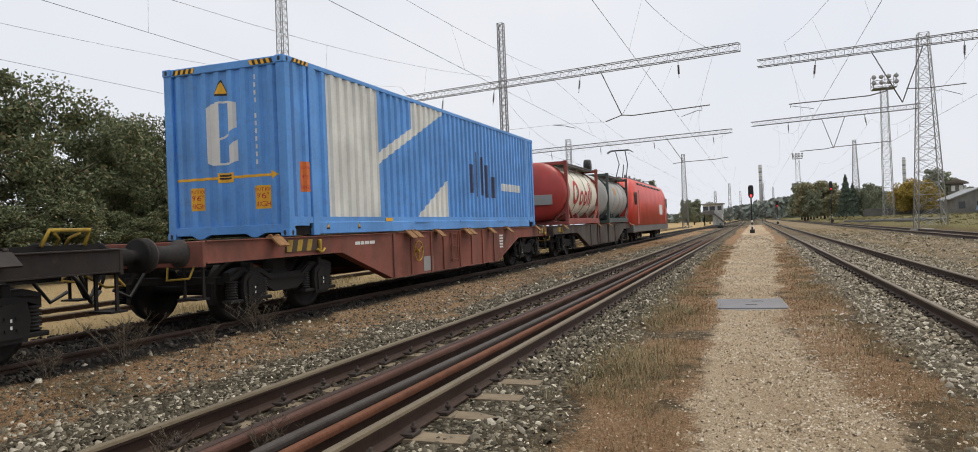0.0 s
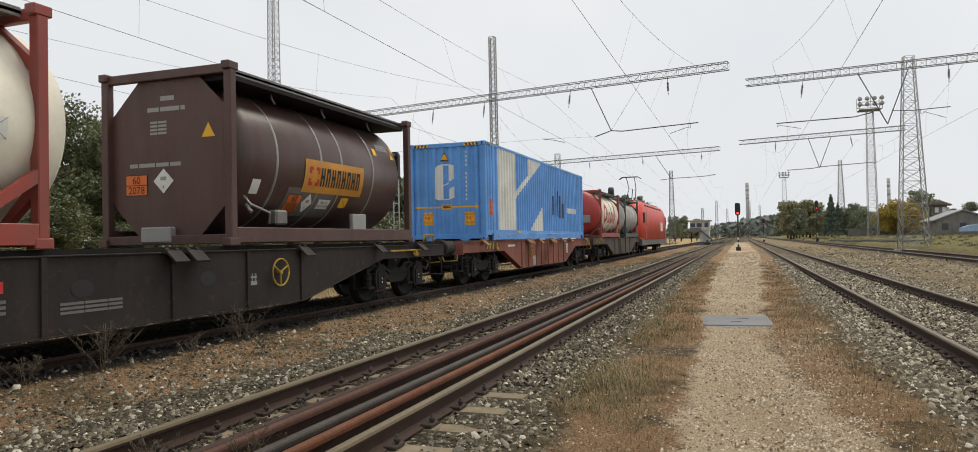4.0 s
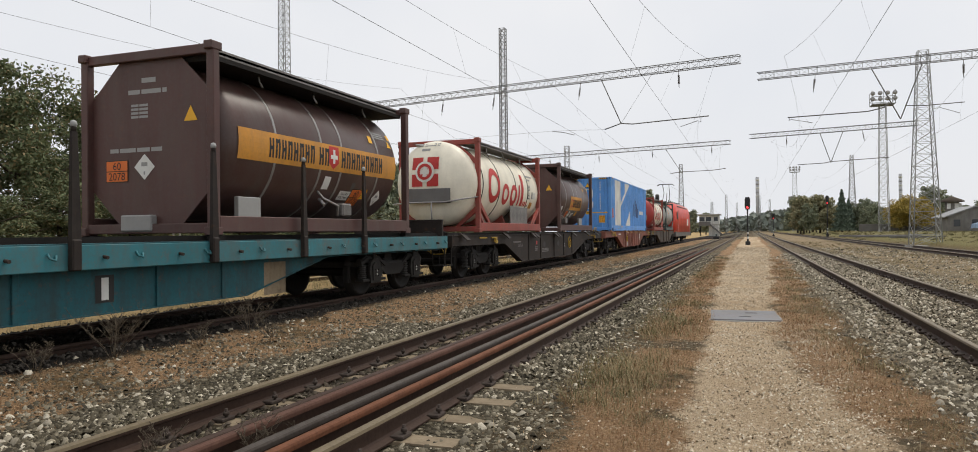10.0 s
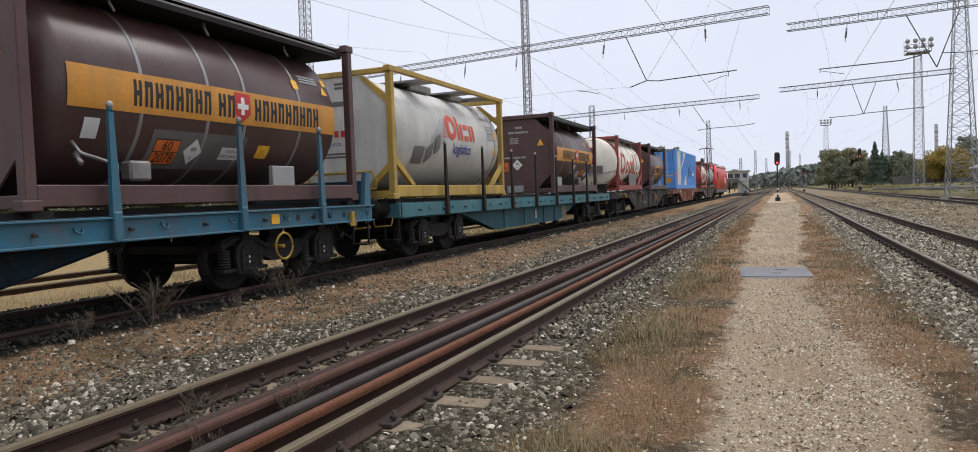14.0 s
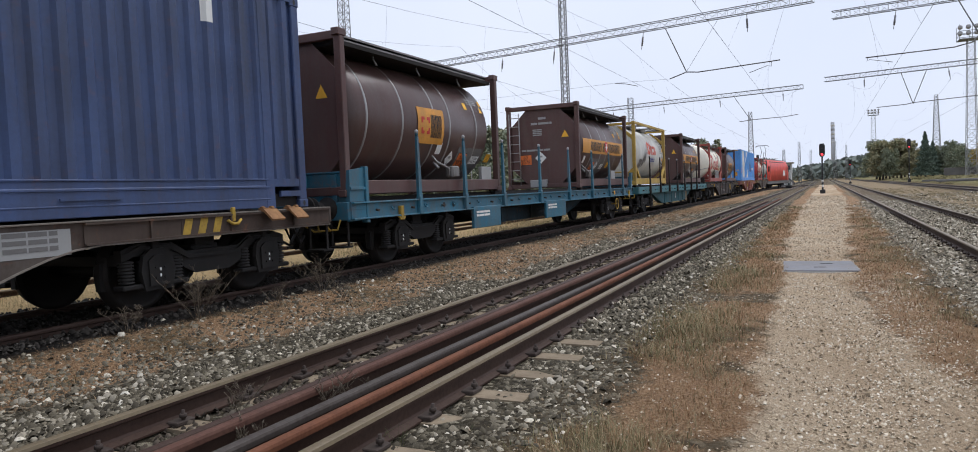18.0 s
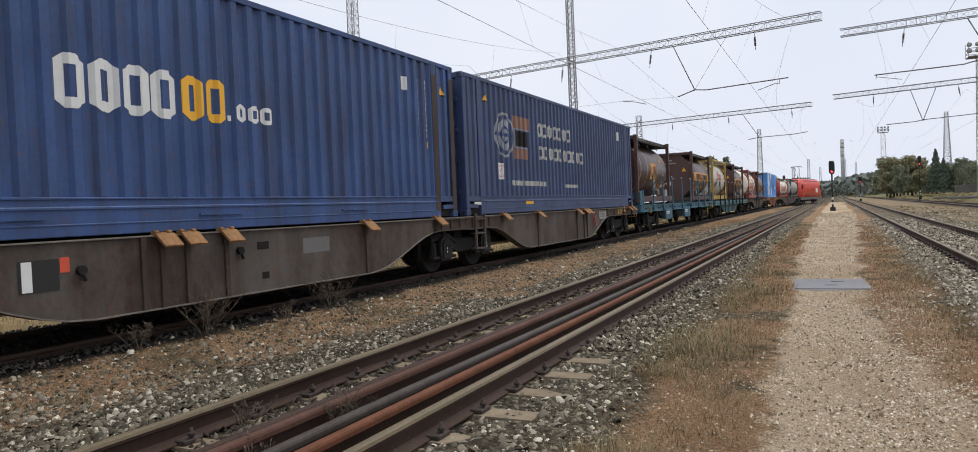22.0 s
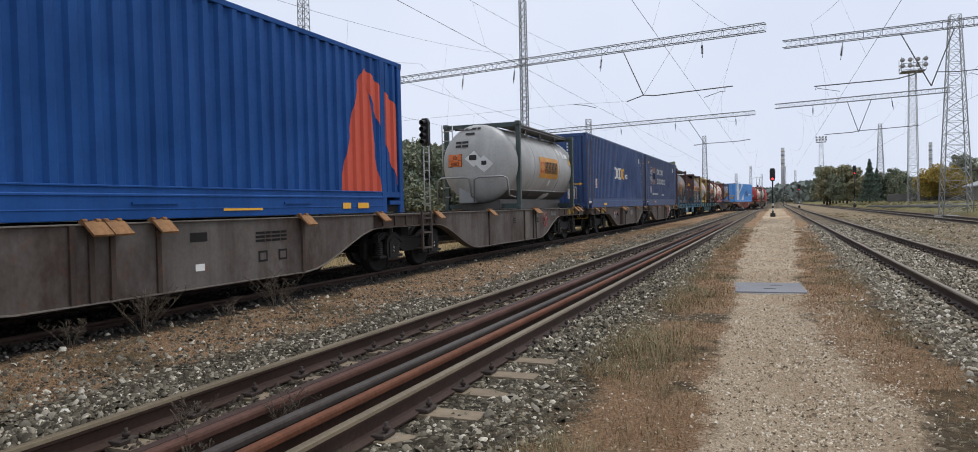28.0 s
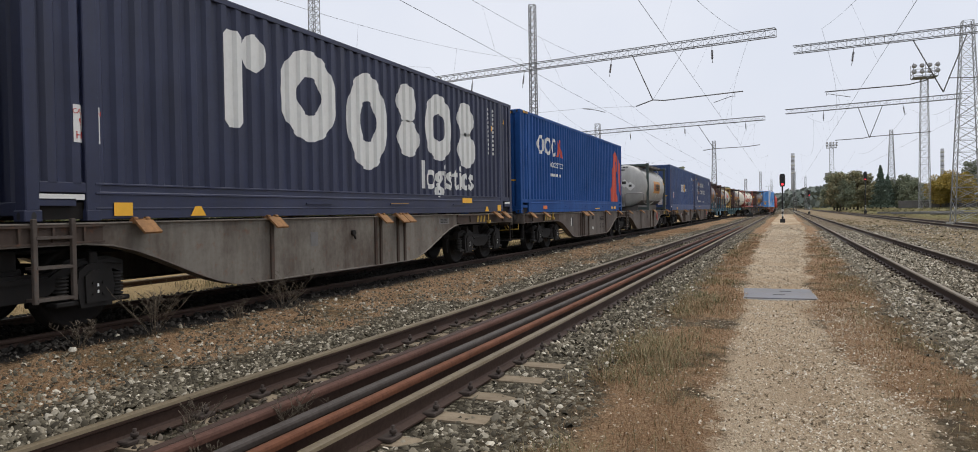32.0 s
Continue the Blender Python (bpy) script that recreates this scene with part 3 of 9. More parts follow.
M["wag_stain"] = coat("rust_stained_wagon_paint", (0.050, 0.033, 0.025), 0.7, dirt=(0.09, 0.07, 0.055), streak=0.6, grime=0.4, rust=0.6)
M["tarp"] = coat("pale_blue_tarpaulin", (0.30, 0.42, 0.58), 0.6, streak=0.3, grime=0.3)
M["lower_grey"] = coat("dark_lower_cladding", (0.100, 0.088, 0.076), 0.5, dirt=(0.035, 0.03, 0.026), streak=0.3, grime=0.3)
M["faded_red"] = coat("faded_red_wheel_paint", (0.36, 0.085, 0.075), 0.6, grime=0.4, rust=0.4)
M["faded_white"] = coat("faded_white_paint", (0.36, 0.365, 0.37), 0.6, dirt=(0.05, 0.07, 0.13), streak=0.5, grime=0.3)
M["faded_tan"] = coat("faded_orange_paint", (0.33, 0.17, 0.11), 0.6, dirt=(0.06, 0.06, 0.09), streak=0.5, grime=0.3)
M["faded_pale"] = coat("pale_worn_lettering", (0.50, 0.49, 0.45), 0.6, dirt=(0.10, 0.10, 0.13), streak=0.45, grime=0.3)
# darker copies of the flat wagons' paints: shade of the recessed sill as colour
M["sill_teal"] = coat("shaded_dirty_teal_wagon_paint", (0.013, 0.095, 0.115), 0.6, dirt=(0.045, 0.045, 0.042), streak=0.7, grime=0.5, rust=0.5)
M["sill_blue"] = coat("shaded_blue_green_wagon_paint", (0.007, 0.030, 0.046), 0.7, dirt=(0.018, 0.018, 0.018), streak=0.7, grime=0.5, rust=0.5)

# ---- ground and tracks ----
RAIL_TOP = 0.17          # near track, right track
TRAIN_RAIL = 0.19        # the train's track
NEAR_X, RIGHT_X, TRAIN_X, FAR_X, BACK_X = -3.12, 2.99, -8.13, 10.4, -13.1
GAUGE = 0.7525           # half the distance of the rail heads


def smooth(u):
    u = max(0.0, min(1.0, u))
    return u * u * (3 - 2 * u)


def lift(x, y):
    """Height of the ground."""
    h = 0.0
    h += 0.40 * smooth((x - 11.6) / 1.6) + 0.40 * smooth((x - 15) / 10)
    for c in (NEAR_X, RIGHT_X):
        h -= 0.03 * smooth(1 - abs(x - c) / 1.6)
    h -= 0.02 * smooth(1 - abs(x) / 0.8)
    h += 0.09 * smooth(1.6 - abs(x - TRAIN_X) / 1.6) if y < 120 else 0.0
    if y < 90:
        h += 0.018 * noise.noise((x * 1.7, y * 1.7, 0)) + 0.010 * noise.noise((x * 6, y * 6, 3))
    return h


# edges of the trodden footpath: distance along it, place across it
PATH_L = ((1.0, -0.40), (4.7, -0.48), (5.7, -0.60), (9.0, -0.62), (11.7, -0.66), (14.5, -0.70), (17, -0.85), (21, -0.90), (43, -1.05), (90, -1.0), (200, -1.0))
PATH_R = ((1.0, 0.90), (5.0, 0.76), (6.3, 0.68), (7.6, 0.58), (9.3, 0.40), (11.5, 0.46), (14.0, 0.38), (21, 0.60), (42, 1.12), (90, 1.35), (200, 1.3))
LATTICE = np.random.default_rng(21).random((256, 256))


def patchy(x, y, scale, seed=0):
    """Smooth random patches, 0 to 1."""
    out, total = 0.0, 0.0
    for k, wgt in ((1, 1.0), (2.3, 0.5), (5.1, 0.28)):
        u, v = np.asarray(x) * k / scale + seed * 17.3 + 90, np.asarray(y) * k / scale + seed * 7.9 + 90
        i, j = np.floor(u).astype(int), np.floor(v).astype(int)
        a, b = u - i, v - j
        a, b = a * a * (3 - 2 * a), b * b * (3 - 2 * b)
        g = lambda p, q: LATTICE[p % 256, q % 256]
        out = out + wgt * ((g(i, j) * (1 - a) + g(i + 1, j) * a) * (1 - b) + (g(i, j + 1) * (1 - a) + g(i + 1, j + 1) * a) * b)
        total += wgt
    return np.clip((out / total - 0.5) * 1.8 + 0.5, 0, 1)


def band(x, a, b, soft):
    return np.clip((x - a) / soft + 0.5, 0, 1) * np.clip((b - x) / soft + 0.5, 0, 1)


def ground_cover(x, y):
    """Shares of trodden gravel, bare rusty soil and dry grass on the ground."""
    x, y = np.asarray(x, float), np.asarray(y, float)
    pl = np.interp(y, [p[0] for p in PATH_L], [p[1] for p in PATH_L]) + 0.26 * (patchy(x * 0.3, y, 1.1, 1) - 0.5)
    pr = np.interp(y, [p[0] for p in PATH_R], [p[1] for p in PATH_R]) + 0.34 * (patchy(x * 0.3, y, 1.3, 2) - 0.5)
    path = band(x, pl, pr, 0.45)
    soil = np.maximum(band(x, pl - 0.75, pl + 0.14, 0.5), band(x, pr - 0.14, pr + 0.75, 0.5)) * np.clip(patchy(x, y, 0.9, 3) * 1.7 + 0.05, 0, 1)
    soil = np.maximum(soil, 0.85 * path * np.clip(patchy(x, y, 1.4, 4) * 3.2 - 2.05, 0, 1))
    grass = np.maximum(band(x, -1.60, pl - 0.12, 0.7), band(x, pr + 0.12, 1.42, 0.6)) * np.clip(patchy(x, y, 0.8, 5) * 1.8 - 0.2, 0, 1)
    # clump beside the cover plate, and the grassy strip along the freight track
    grass = np.maximum(grass, 1.3 * np.exp(-((x - 0.95) / 0.50) ** 2 - ((y - 13.2) / 2.0) ** 2))
    verge = band(x, -6.75, -5.15 + 0.5 * (patchy(x * 0.2, y, 1.8, 6) - 0.5), 0.6)
    verge = np.maximum(verge, band(x, -5.3, -4.45, 0.5) * np.clip(patchy(x, y, 1.2, 7) * 2.6 - 1.5, 0, 1))
    turf = np.clip(patchy(x, y, 0.9, 8) * 2.0 - 0.45, 0, 1)
    grass = np.maximum(grass, verge * turf * 0.7)
    soil = np.maximum(soil, verge * np.clip(1.25 - 0.8 * turf, 0, 1) * 0.85)
    far = np.clip((y - 130) / 40, 0, 1)
    path = path * (1 - 0.9 * np.clip(grass, 0, 1))
    return path * (1 - far), soil * (1 - far), np.clip(grass, 0, 1) * (1 - far)


def ground_sheet():
    xs = sorted(set([-2500, -1200, -600, -300, -150, -90, -60, -45, -35] + [round(-28 + 0.5 * i, 2) for i in range(32)]
                    + [round(-12 + 0.25 * i, 2) for i in range(20)] + [round(-7 + 0.10 * i, 2) for i in range(90)] + [round(2 + 0.16 * i, 2) for i in range(26)] + [round(6.2 + 0.5 * i, 2) for i in range(40)]
                    + [28, 32, 40, 60, 90, 150, 300, 600, 1200, 2500]))
    ys, y = [-300, -100, -40, -15, -6], -3.0
    while y < 40:
        ys.append(round(y, 3))
        y += 0.12 if y < 16 else 0.4
    ys += [42, 46, 50, 56, 62, 70, 80, 90, 105, 120, 140, 170, 200, 250, 300, 400, 600, 1000, 1800, 3500]
    v = [(x, yy, lift(x, yy)) for yy in ys for x in xs]
    w = len(xs)
    f = [(j * w + i, j * w + i + 1, (j + 1) * w + i + 1, (j + 1) * w + i) for j in range(len(ys) - 1) for i in range(w - 1)]
    me = bpy.data.meshes.new("ground")
    me.from_pydata(v, [], f)
    me.polygons.foreach_set("use_smooth", [True] * len(f))
    me.materials.append(M["ground"])
    cover = np.stack(ground_cover([p[0] for p in v], [p[1] for p in v]) + (np.ones(len(v)),), 1)
    me.color_attributes.new("ground_cover", "FLOAT_COLOR", "POINT").data.foreach_set("color", cover.astype(np.float32).ravel())
    return tagged(new("ground", me), "railway yard ground of gravel, ballast and dry grass", "ground", kind="structure")


ground_sheet()

RAIL_PROFILE = [(-0.065, 0), (0.065, 0), (0.065, 0.012), (0.018, 0.03), (0.009, 0.045), (0.009, 0.115), (0.034, 0.128), (0.036, 0.152),
                (0.030, 0.166), (0.018, 0.170), (-0.018, 0.170), (-0.030, 0.166), (-0.036, 0.152), (-0.034, 0.128), (-0.009, 0.115),
                (-0.009, 0.045), (-0.018, 0.03), (-0.065, 0.012)]


def rail_run(sh, line, z, profile=RAIL_PROFILE):
    """A rail along a line of (x, y) points."""
    n = len(profile)
    vs = [(x + px, y, z + pz) for x, y in line for px, pz in profile]
    sh.mesh(vs, [(j * n + i, j * n + (i + 1) % n, (j + 1) * n + (i + 1) % n, (j + 1) * n + i) for j in range(len(line) - 1) for i in range(n)])
    sh.mesh(vs[:n], [tuple(range(n))])
    sh.mesh(vs[-n:], [tuple(range(n))[::-1]])


def sleeper_mesh():
    sh = Shape()
    # seats under the rails higher than the waist, ends bevelled
    prof = [(-1.30, 0.09), (-1.24, 0.155), (-0.50, 0.155), (-0.40, 0.13), (0.40, 0.13), (0.50, 0.155), (1.24, 0.155), (1.30, 0.09)]
    vs, n = [], len(prof)
    for x, z in prof:
        vs += [(x, -0.14, 0), (x, -0.10, z), (x, 0.10, z), (x, 0.14, 0)]
    fs = [(i * 4 + k, i * 4 + k + 1, i * 4 + 5 + k, i * 4 + 4 + k) for i in range(n - 1) for k in range(3)]
    sh.mesh(vs, fs + [(0, 1, 2, 3), (n * 4 - 1, n * 4 - 2, n * 4 - 3, n * 4 - 4)])
    return mesh_of("sleeper", sh, M["sleeper"])


SLEEPER = sleeper_mesh()
DARK_SLEEPER = SLEEPER.copy()
DARK_SLEEPER.materials.clear()
DARK_SLEEPER.materials.append(M["dark_sleeper"])


def clip_shape(sh, x, y, z):
    """Bolts, nuts and plates that hold a rail on a sleeper."""
    for s in (-1, 1):
        sh.box(x + s * 0.075 - 0.05, x + s * 0.075 + 0.05, y - 0.075, y + 0.075, z + 0.001, z + 0.03, 0.006)
        sh.cyl((x + s * 0.10, y, z), (x + s * 0.10, y, z + 0.095), 0.012, 6)
        sh.cyl((x + s * 0.10, y, z + 0.045), (x + s * 0.10, y, z + 0.07), 0.024, 6)


def turnout_x(y):
    """Centre line of the train's track: straight, then over to the neighbouring track."""
    return TRAIN_X + (NEAR_X + 0.05 - TRAIN_X) * smooth((y - 102) / 48)


def track(label, centre, top, y0, y1, near_end, head="rail_head", sleepers=True, timber=False):
    th = thing("railway_track", label, "track", kind="structure")
    ys = [y0 + (y1 - y0) * i / 60 for i in range(61)] if callable(centre) else [y0, 12, 40, 120, y1]
    ctr = centre if callable(centre) else (lambda y: centre)
    for s in (-1, 1):
        sh, hd = Shape(), Shape()
        line = [(ctr(y) + s * GAUGE, y) for y in ys]
        rail_run(sh, line, top - 0.172)
        r = part("rail", sh, M["rail"], th)
        prof = [(-0.0375, 0.148), (0.0375, 0.148), (0.031, 0.1672), (0.019, 0.1715), (-0.019, 0.1715), (-0.031, 0.1672)]
        rail_run(hd, line, top - 0.172, prof)
        part("rail_head", hd, M[head], r, "worn running surface")
    if not sleepers:
        return th
    cl, rest = Shape(), Shape()
    y, k = y0 + 0.31, 0
    while y < min(y1, 150):
        x = ctr(y)
        wob = 0.03 * noise.noise((y * 3.1, centre if not callable(centre) else 7, 0))
        if y < near_end:
            part("sleeper", DARK_SLEEPER if timber else SLEEPER, None, th, at=pose(x + wob, y, top - 0.172 - 0.153, 0, 0, wob * 30))
            if y < 30:
                for s in (-1, 1):
                    clip_shape(cl, x + s * GAUGE, y, top - 0.168)
        else:
            rest.box(x - 1.3, x + 1.3, y - 0.13, y + 0.13, top - 0.30, top - 0.172)
        y += 0.60
        k += 1
    if cl.v:
        tagged(part("rail_fastenings", cl, M["clip"], th), kind="stuff")
    if rest.v:
        tagged(part("far_sleepers", rest, M["dark_sleeper" if timber else "sleeper"], th), kind="stuff")
    return th


track("rusty track with concrete sleepers beside the gravel path", NEAR_X, RAIL_TOP, -20.39, 160, 60)
track("worn track on pale ballast beside the path", RIGHT_X, RAIL_TOP, -20.39, 420, 60)
track("oily track that carries the freight train, darkened for its shade", turnout_x, TRAIN_RAIL, -30, 260, 40, "rail", timber=True)
track("dark track on the far side of the yard", FAR_X, RAIL_TOP, 10, 420, 0)
track("siding beyond the freight train", BACK_X, RAIL_TOP - 0.05, -30, 160, 0)

# spare rails laid down between the running rails
for name, x, y1, mat, z, lean in (("spare_rail", -3.29, 20.6, "rail", 0.0, 0), ("spare_rail", -3.115, 47, "rust_b", -0.004, 0), ("spare_rail", -2.82, 52, "grey_rail", -0.008, 0),
                                  ("spare_rail", -2.655, 52, "rust_a", -0.012, 0)):
    sh, hd = Shape(), Shape()
    low = 1.0 if x > -3.2 else 0.75
    line = [(x, -5.0), (x + 0.01, 9), (x - 0.01, 22 if y1 > 30 else 15), (x, y1)]
    rail_run(sh, line, RAIL_TOP - 0.172 + z, [(px, pz * low) for px, pz in RAIL_PROFILE])
    th = tagged(new(name), "loose rusty rail lying between the running rails", "rail", "spare rails")
    web = part("rail_web", sh, M["rail"], th, "dark web and foot")
    rail_run(hd, line, RAIL_TOP - 0.172 + z, [(-0.0375, 0.126 * low), (0.0375, 0.126 * low), (0.0375, 0.154 * low), (0.031, 0.1680 * low), (0.019, 0.1722 * low), (-0.019, 0.1722 * low), (-0.031, 0.1680 * low), (-0.0375, 0.154 * low)])
    part("rail_head", hd, M[mat], th)

# ---- loose stones, grass and weeds ----
rng = np.random.default_rng(7)


def numpy_mesh(name, v, tri, material):
    me = bpy.data.meshes.new(name)
    me.vertices.add(len(v))
    me.vertices.foreach_set("co", v.astype(np.float32).ravel())
    me.loops.add(len(tri) * 3)
    me.loops.foreach_set("vertex_index", tri.astype(np.int32).ravel())
    me.polygons.add(len(tri))
    me.polygons.foreach_set("loop_start", np.arange(0, len(tri) * 3, 3, dtype=np.int32))
    me.polygons.foreach_set("loop_total", np.full(len(tri), 3, dtype=np.int32))
    me.update(calc_edges=True)
    me.materials.append(material)
    return me


# a flat stone: five corners below, three above
CHIP_V = np.array([(1, 0.1, -0.45), (0.35, 0.95, -0.45), (-0.8, 0.6, -0.45), (-0.85, -0.55, -0.45), (0.3, -0.95, -0.45), (0.55, 0.2, 0.55), (-0.35, 0.45, 0.62), (-0.15, -0.55, 0.50)])
CHIP_F = np.array([(0, 1, 5), (1, 6, 5), (1, 2, 6), (2, 3, 6), (3, 7, 6), (3, 4, 7), (4, 0, 7), (0, 5, 7), (5, 6, 7)])
CAP_V = np.array([(1, 0.2, -0.4), (0.1, 1, -0.4), (-1, 0.1, -0.4), (-0.2, -1, -0.4), (0.1, -0.1, 0.75)])
CAP_F = np.array([(0, 1, 4), (1, 2, 4), (2, 3, 4), (3, 0, 4)])


def scatter(name, label, category, n, x0, x1, y0, y1, r0, r1, material, sink=0.25, skip=(), power=2.2, z=0.0, bays=(), caps=False, mask=None, tilt=0.45):
    """Stones thrown on a strip of ground, closer together near the path."""
    y = y0 + (y1 - y0) * rng.random(n) ** power
    x = x0 + (x1 - x0) * rng.random(n)
    edge = np.minimum(x - x0, x1 - x) / 0.35
    keep = rng.random(n) < np.clip(edge + 0.15, 0, 1)
    for a, b in skip:
        keep &= ~((x > a) & (x < b))
    for a, b, ph in bays:
        keep &= ~((x > a) & (x < b) & (np.abs((y - ph + 0.3) % 0.6 - 0.3) < 0.12) & (rng.random(n) < 0.9))
    if mask:
        keep &= rng.random(n) < mask(x, y)
    x, y = x[keep], y[keep]
    n = len(x)
    r = (r0 + (r1 - r0) * rng.random(n) ** 2.2) * (1 + 0.018 * np.maximum(0, y - 12))
    g = np.array([lift(a, b) for a, b in zip(x, y)]) + z
    vs, ts, done = [], [], 0
    for pick, sv, sf in ((y >= 0, CAP_V, CAP_F),) if caps else ((y < 15, CHIP_V, CHIP_F), (y >= 15, CAP_V, CAP_F)):
        k = int(pick.sum())
        rr = r[pick]
        v = sv[None] * (rr[:, None, None] * rng.uniform(0.65, 1.25, (k, 1, 3))) * rng.uniform(0.75, 1.25, (k, len(sv), 3))
        v[:, :, 2] *= 0.75
        a, tx, ty = rng.uniform(0, 2 * np.pi, k)[:, None], rng.normal(0, tilt, k)[:, None], rng.normal(0, tilt, k)[:, None]
        px, py = v[:, :, 0] * np.cos(a) - v[:, :, 1] * np.sin(a), v[:, :, 0] * np.sin(a) + v[:, :, 1] * np.cos(a)
        v = np.stack([px, py, v[:, :, 2] + px * tx + py * ty], 2)
        v += np.stack([x[pick], y[pick], g[pick] + rr * (0.5 - sink)], 1)[:, None]
        ts.append((sf[None] + (np.arange(k) * len(sv))[:, None, None]).reshape(-1, 3) + done)
        vs.append(v.reshape(-1, 3))
        done += k * len(sv)
    me = numpy_mesh(name, np.concatenate(vs), np.concatenate(ts), M[material])
    return tagged(new(name, me), label, category, kind="stuff")


def bare(x, y):
    """Where neither the path nor grass covers the stones."""
    p, s, t = ground_cover(x, y)
    return np.clip(1.0 - 0.75 * s - 0.85 * t - 0.8 * p, 0.05, 1)


def heaps(x, y):
    """Where pale stones lie together."""
    return np.clip(patchy(x, y, 1.3, 11) * 2.4 - 0.85, 0.06, 1)


near_skip = ((-4.05, -3.69), (-3.40, -2.52), (-2.46, -2.27))
scatter("ballast", "loose grey and pale ballast stones beside the rusty track", "ballast", 105000, -5.9, -1.2, 1.4, 42, 0.011, 0.034, "ballast", skip=near_skip, bays=((-2.3, -1.84, 1.51),), z=-0.006, mask=bare)
scatter("ballast", "larger pale stones strewn over the ballast", "ballast", 2600, -6.2, -1.3, 1.6, 34, 0.018, 0.048, "pale_big", skip=near_skip, sink=0.2, mask=heaps, power=1.8)
scatter("ballast", "row of pale stones at the edge of the freight track", "ballast", 500, -6.95, -6.5, 2.5, 40, 0.022, 0.052, "pale_big", sink=0.2, mask=heaps, power=1.6)
scatter("ballast", "pale ballast stones round the worn track", "ballast", 62000, 1.05, 5.2, 3.2, 45, 0.012, 0.034, "pale_ballast", skip=((2.14, 2.34), (3.64, 3.84)), z=-0.004, mask=bare)
scatter("ballast", "larger flat pale stones round the worn track", "ballast", 3400, 0.95, 4.6, 3.4, 40, 0.020, 0.048, "pale_big", skip=((2.12, 2.36), (3.62, 3.86)), sink=0.2, mask=heaps, power=1.9)
scatter("ballast", "dirty ballast that fills the space between the rails", "ballast", 15000, -3.86, -2.40, 1.3, 42, 0.012, 0.034, "dark_fill", z=0.022, skip=((-3.40, -2.55),))
scatter("ballast", "ballast heaped over the sleeper ends", "ballast", 9000, -4.6, -3.93, 1.6, 42, 0.013, 0.036, "ballast", z=0.022)
scatter("ballast", "ballast heaped over the far sleeper ends", "ballast", 9500, -2.33, -1.75, 6.8, 42, 0.013, 0.036, "ballast", z=0.022, power=1.5)
scatter("ballast", "pale ballast over the sleepers of the worn track", "ballast", 26000, 1.7, 4.35, 4.0, 45, 0.014, 0.038, "pale_ballast", skip=((2.12, 2.36), (3.62, 3.86)), z=0.020)
scatter("ballast", "scattered ballast in the dry grass beside the freight track", "ballast", 9000, -6.8, -5.2, 2.5, 34, 0.010, 0.034, "ballast", sink=0.35)
scatter("ballast", "oily ballast under the freight train, its shade in the colour", "ballast", 12000, -9.8, -6.7, 3.5, 40, 0.015, 0.035, "dark_stone", sink=0.2, z=0.03, skip=((-9.0, -8.75), (-7.5, -7.25)))
scatter("path_gravel", "pale trodden gravel of the footpath", "gravel", 170000, -1.25, 1.35, 1.6, 62, 0.005, 0.0155, "pale_stone", sink=0.25, caps=True, tilt=0.6, power=2.5, mask=lambda x, y: np.clip(ground_cover(x, y)[0] * 1.1 - 0.45 * ground_cover(x, y)[1], 0.02, 1) * np.clip(patchy(x, y, 0.7, 16) * 1.6 - 0.05, 0.12, 1))
scatter("path_gravel", "coarse pale gravel on the footpath's edge", "gravel", 16000, 0.0, 1.1, 3.0, 12, 0.005, 0.013, "pale_stone", sink=0.25, power=1.3, mask=lambda x, y: np.clip(patchy(x, y, 0.8, 13) * 1.8 - 0.3, 0, 1))
scatter("path_gravel", "scattered pale stones in the verge grass", "gravel", 8000, -2.0, 1.8, 1.6, 26, 0.005, 0.016, "pale_stone", sink=0.3)
scatter("ballast", "loose ballast in the dry grass of the yard", "ballast", 7000, 4.4, 9.5, 12, 60, 0.018, 0.045, "pale_ballast", sink=0.35)


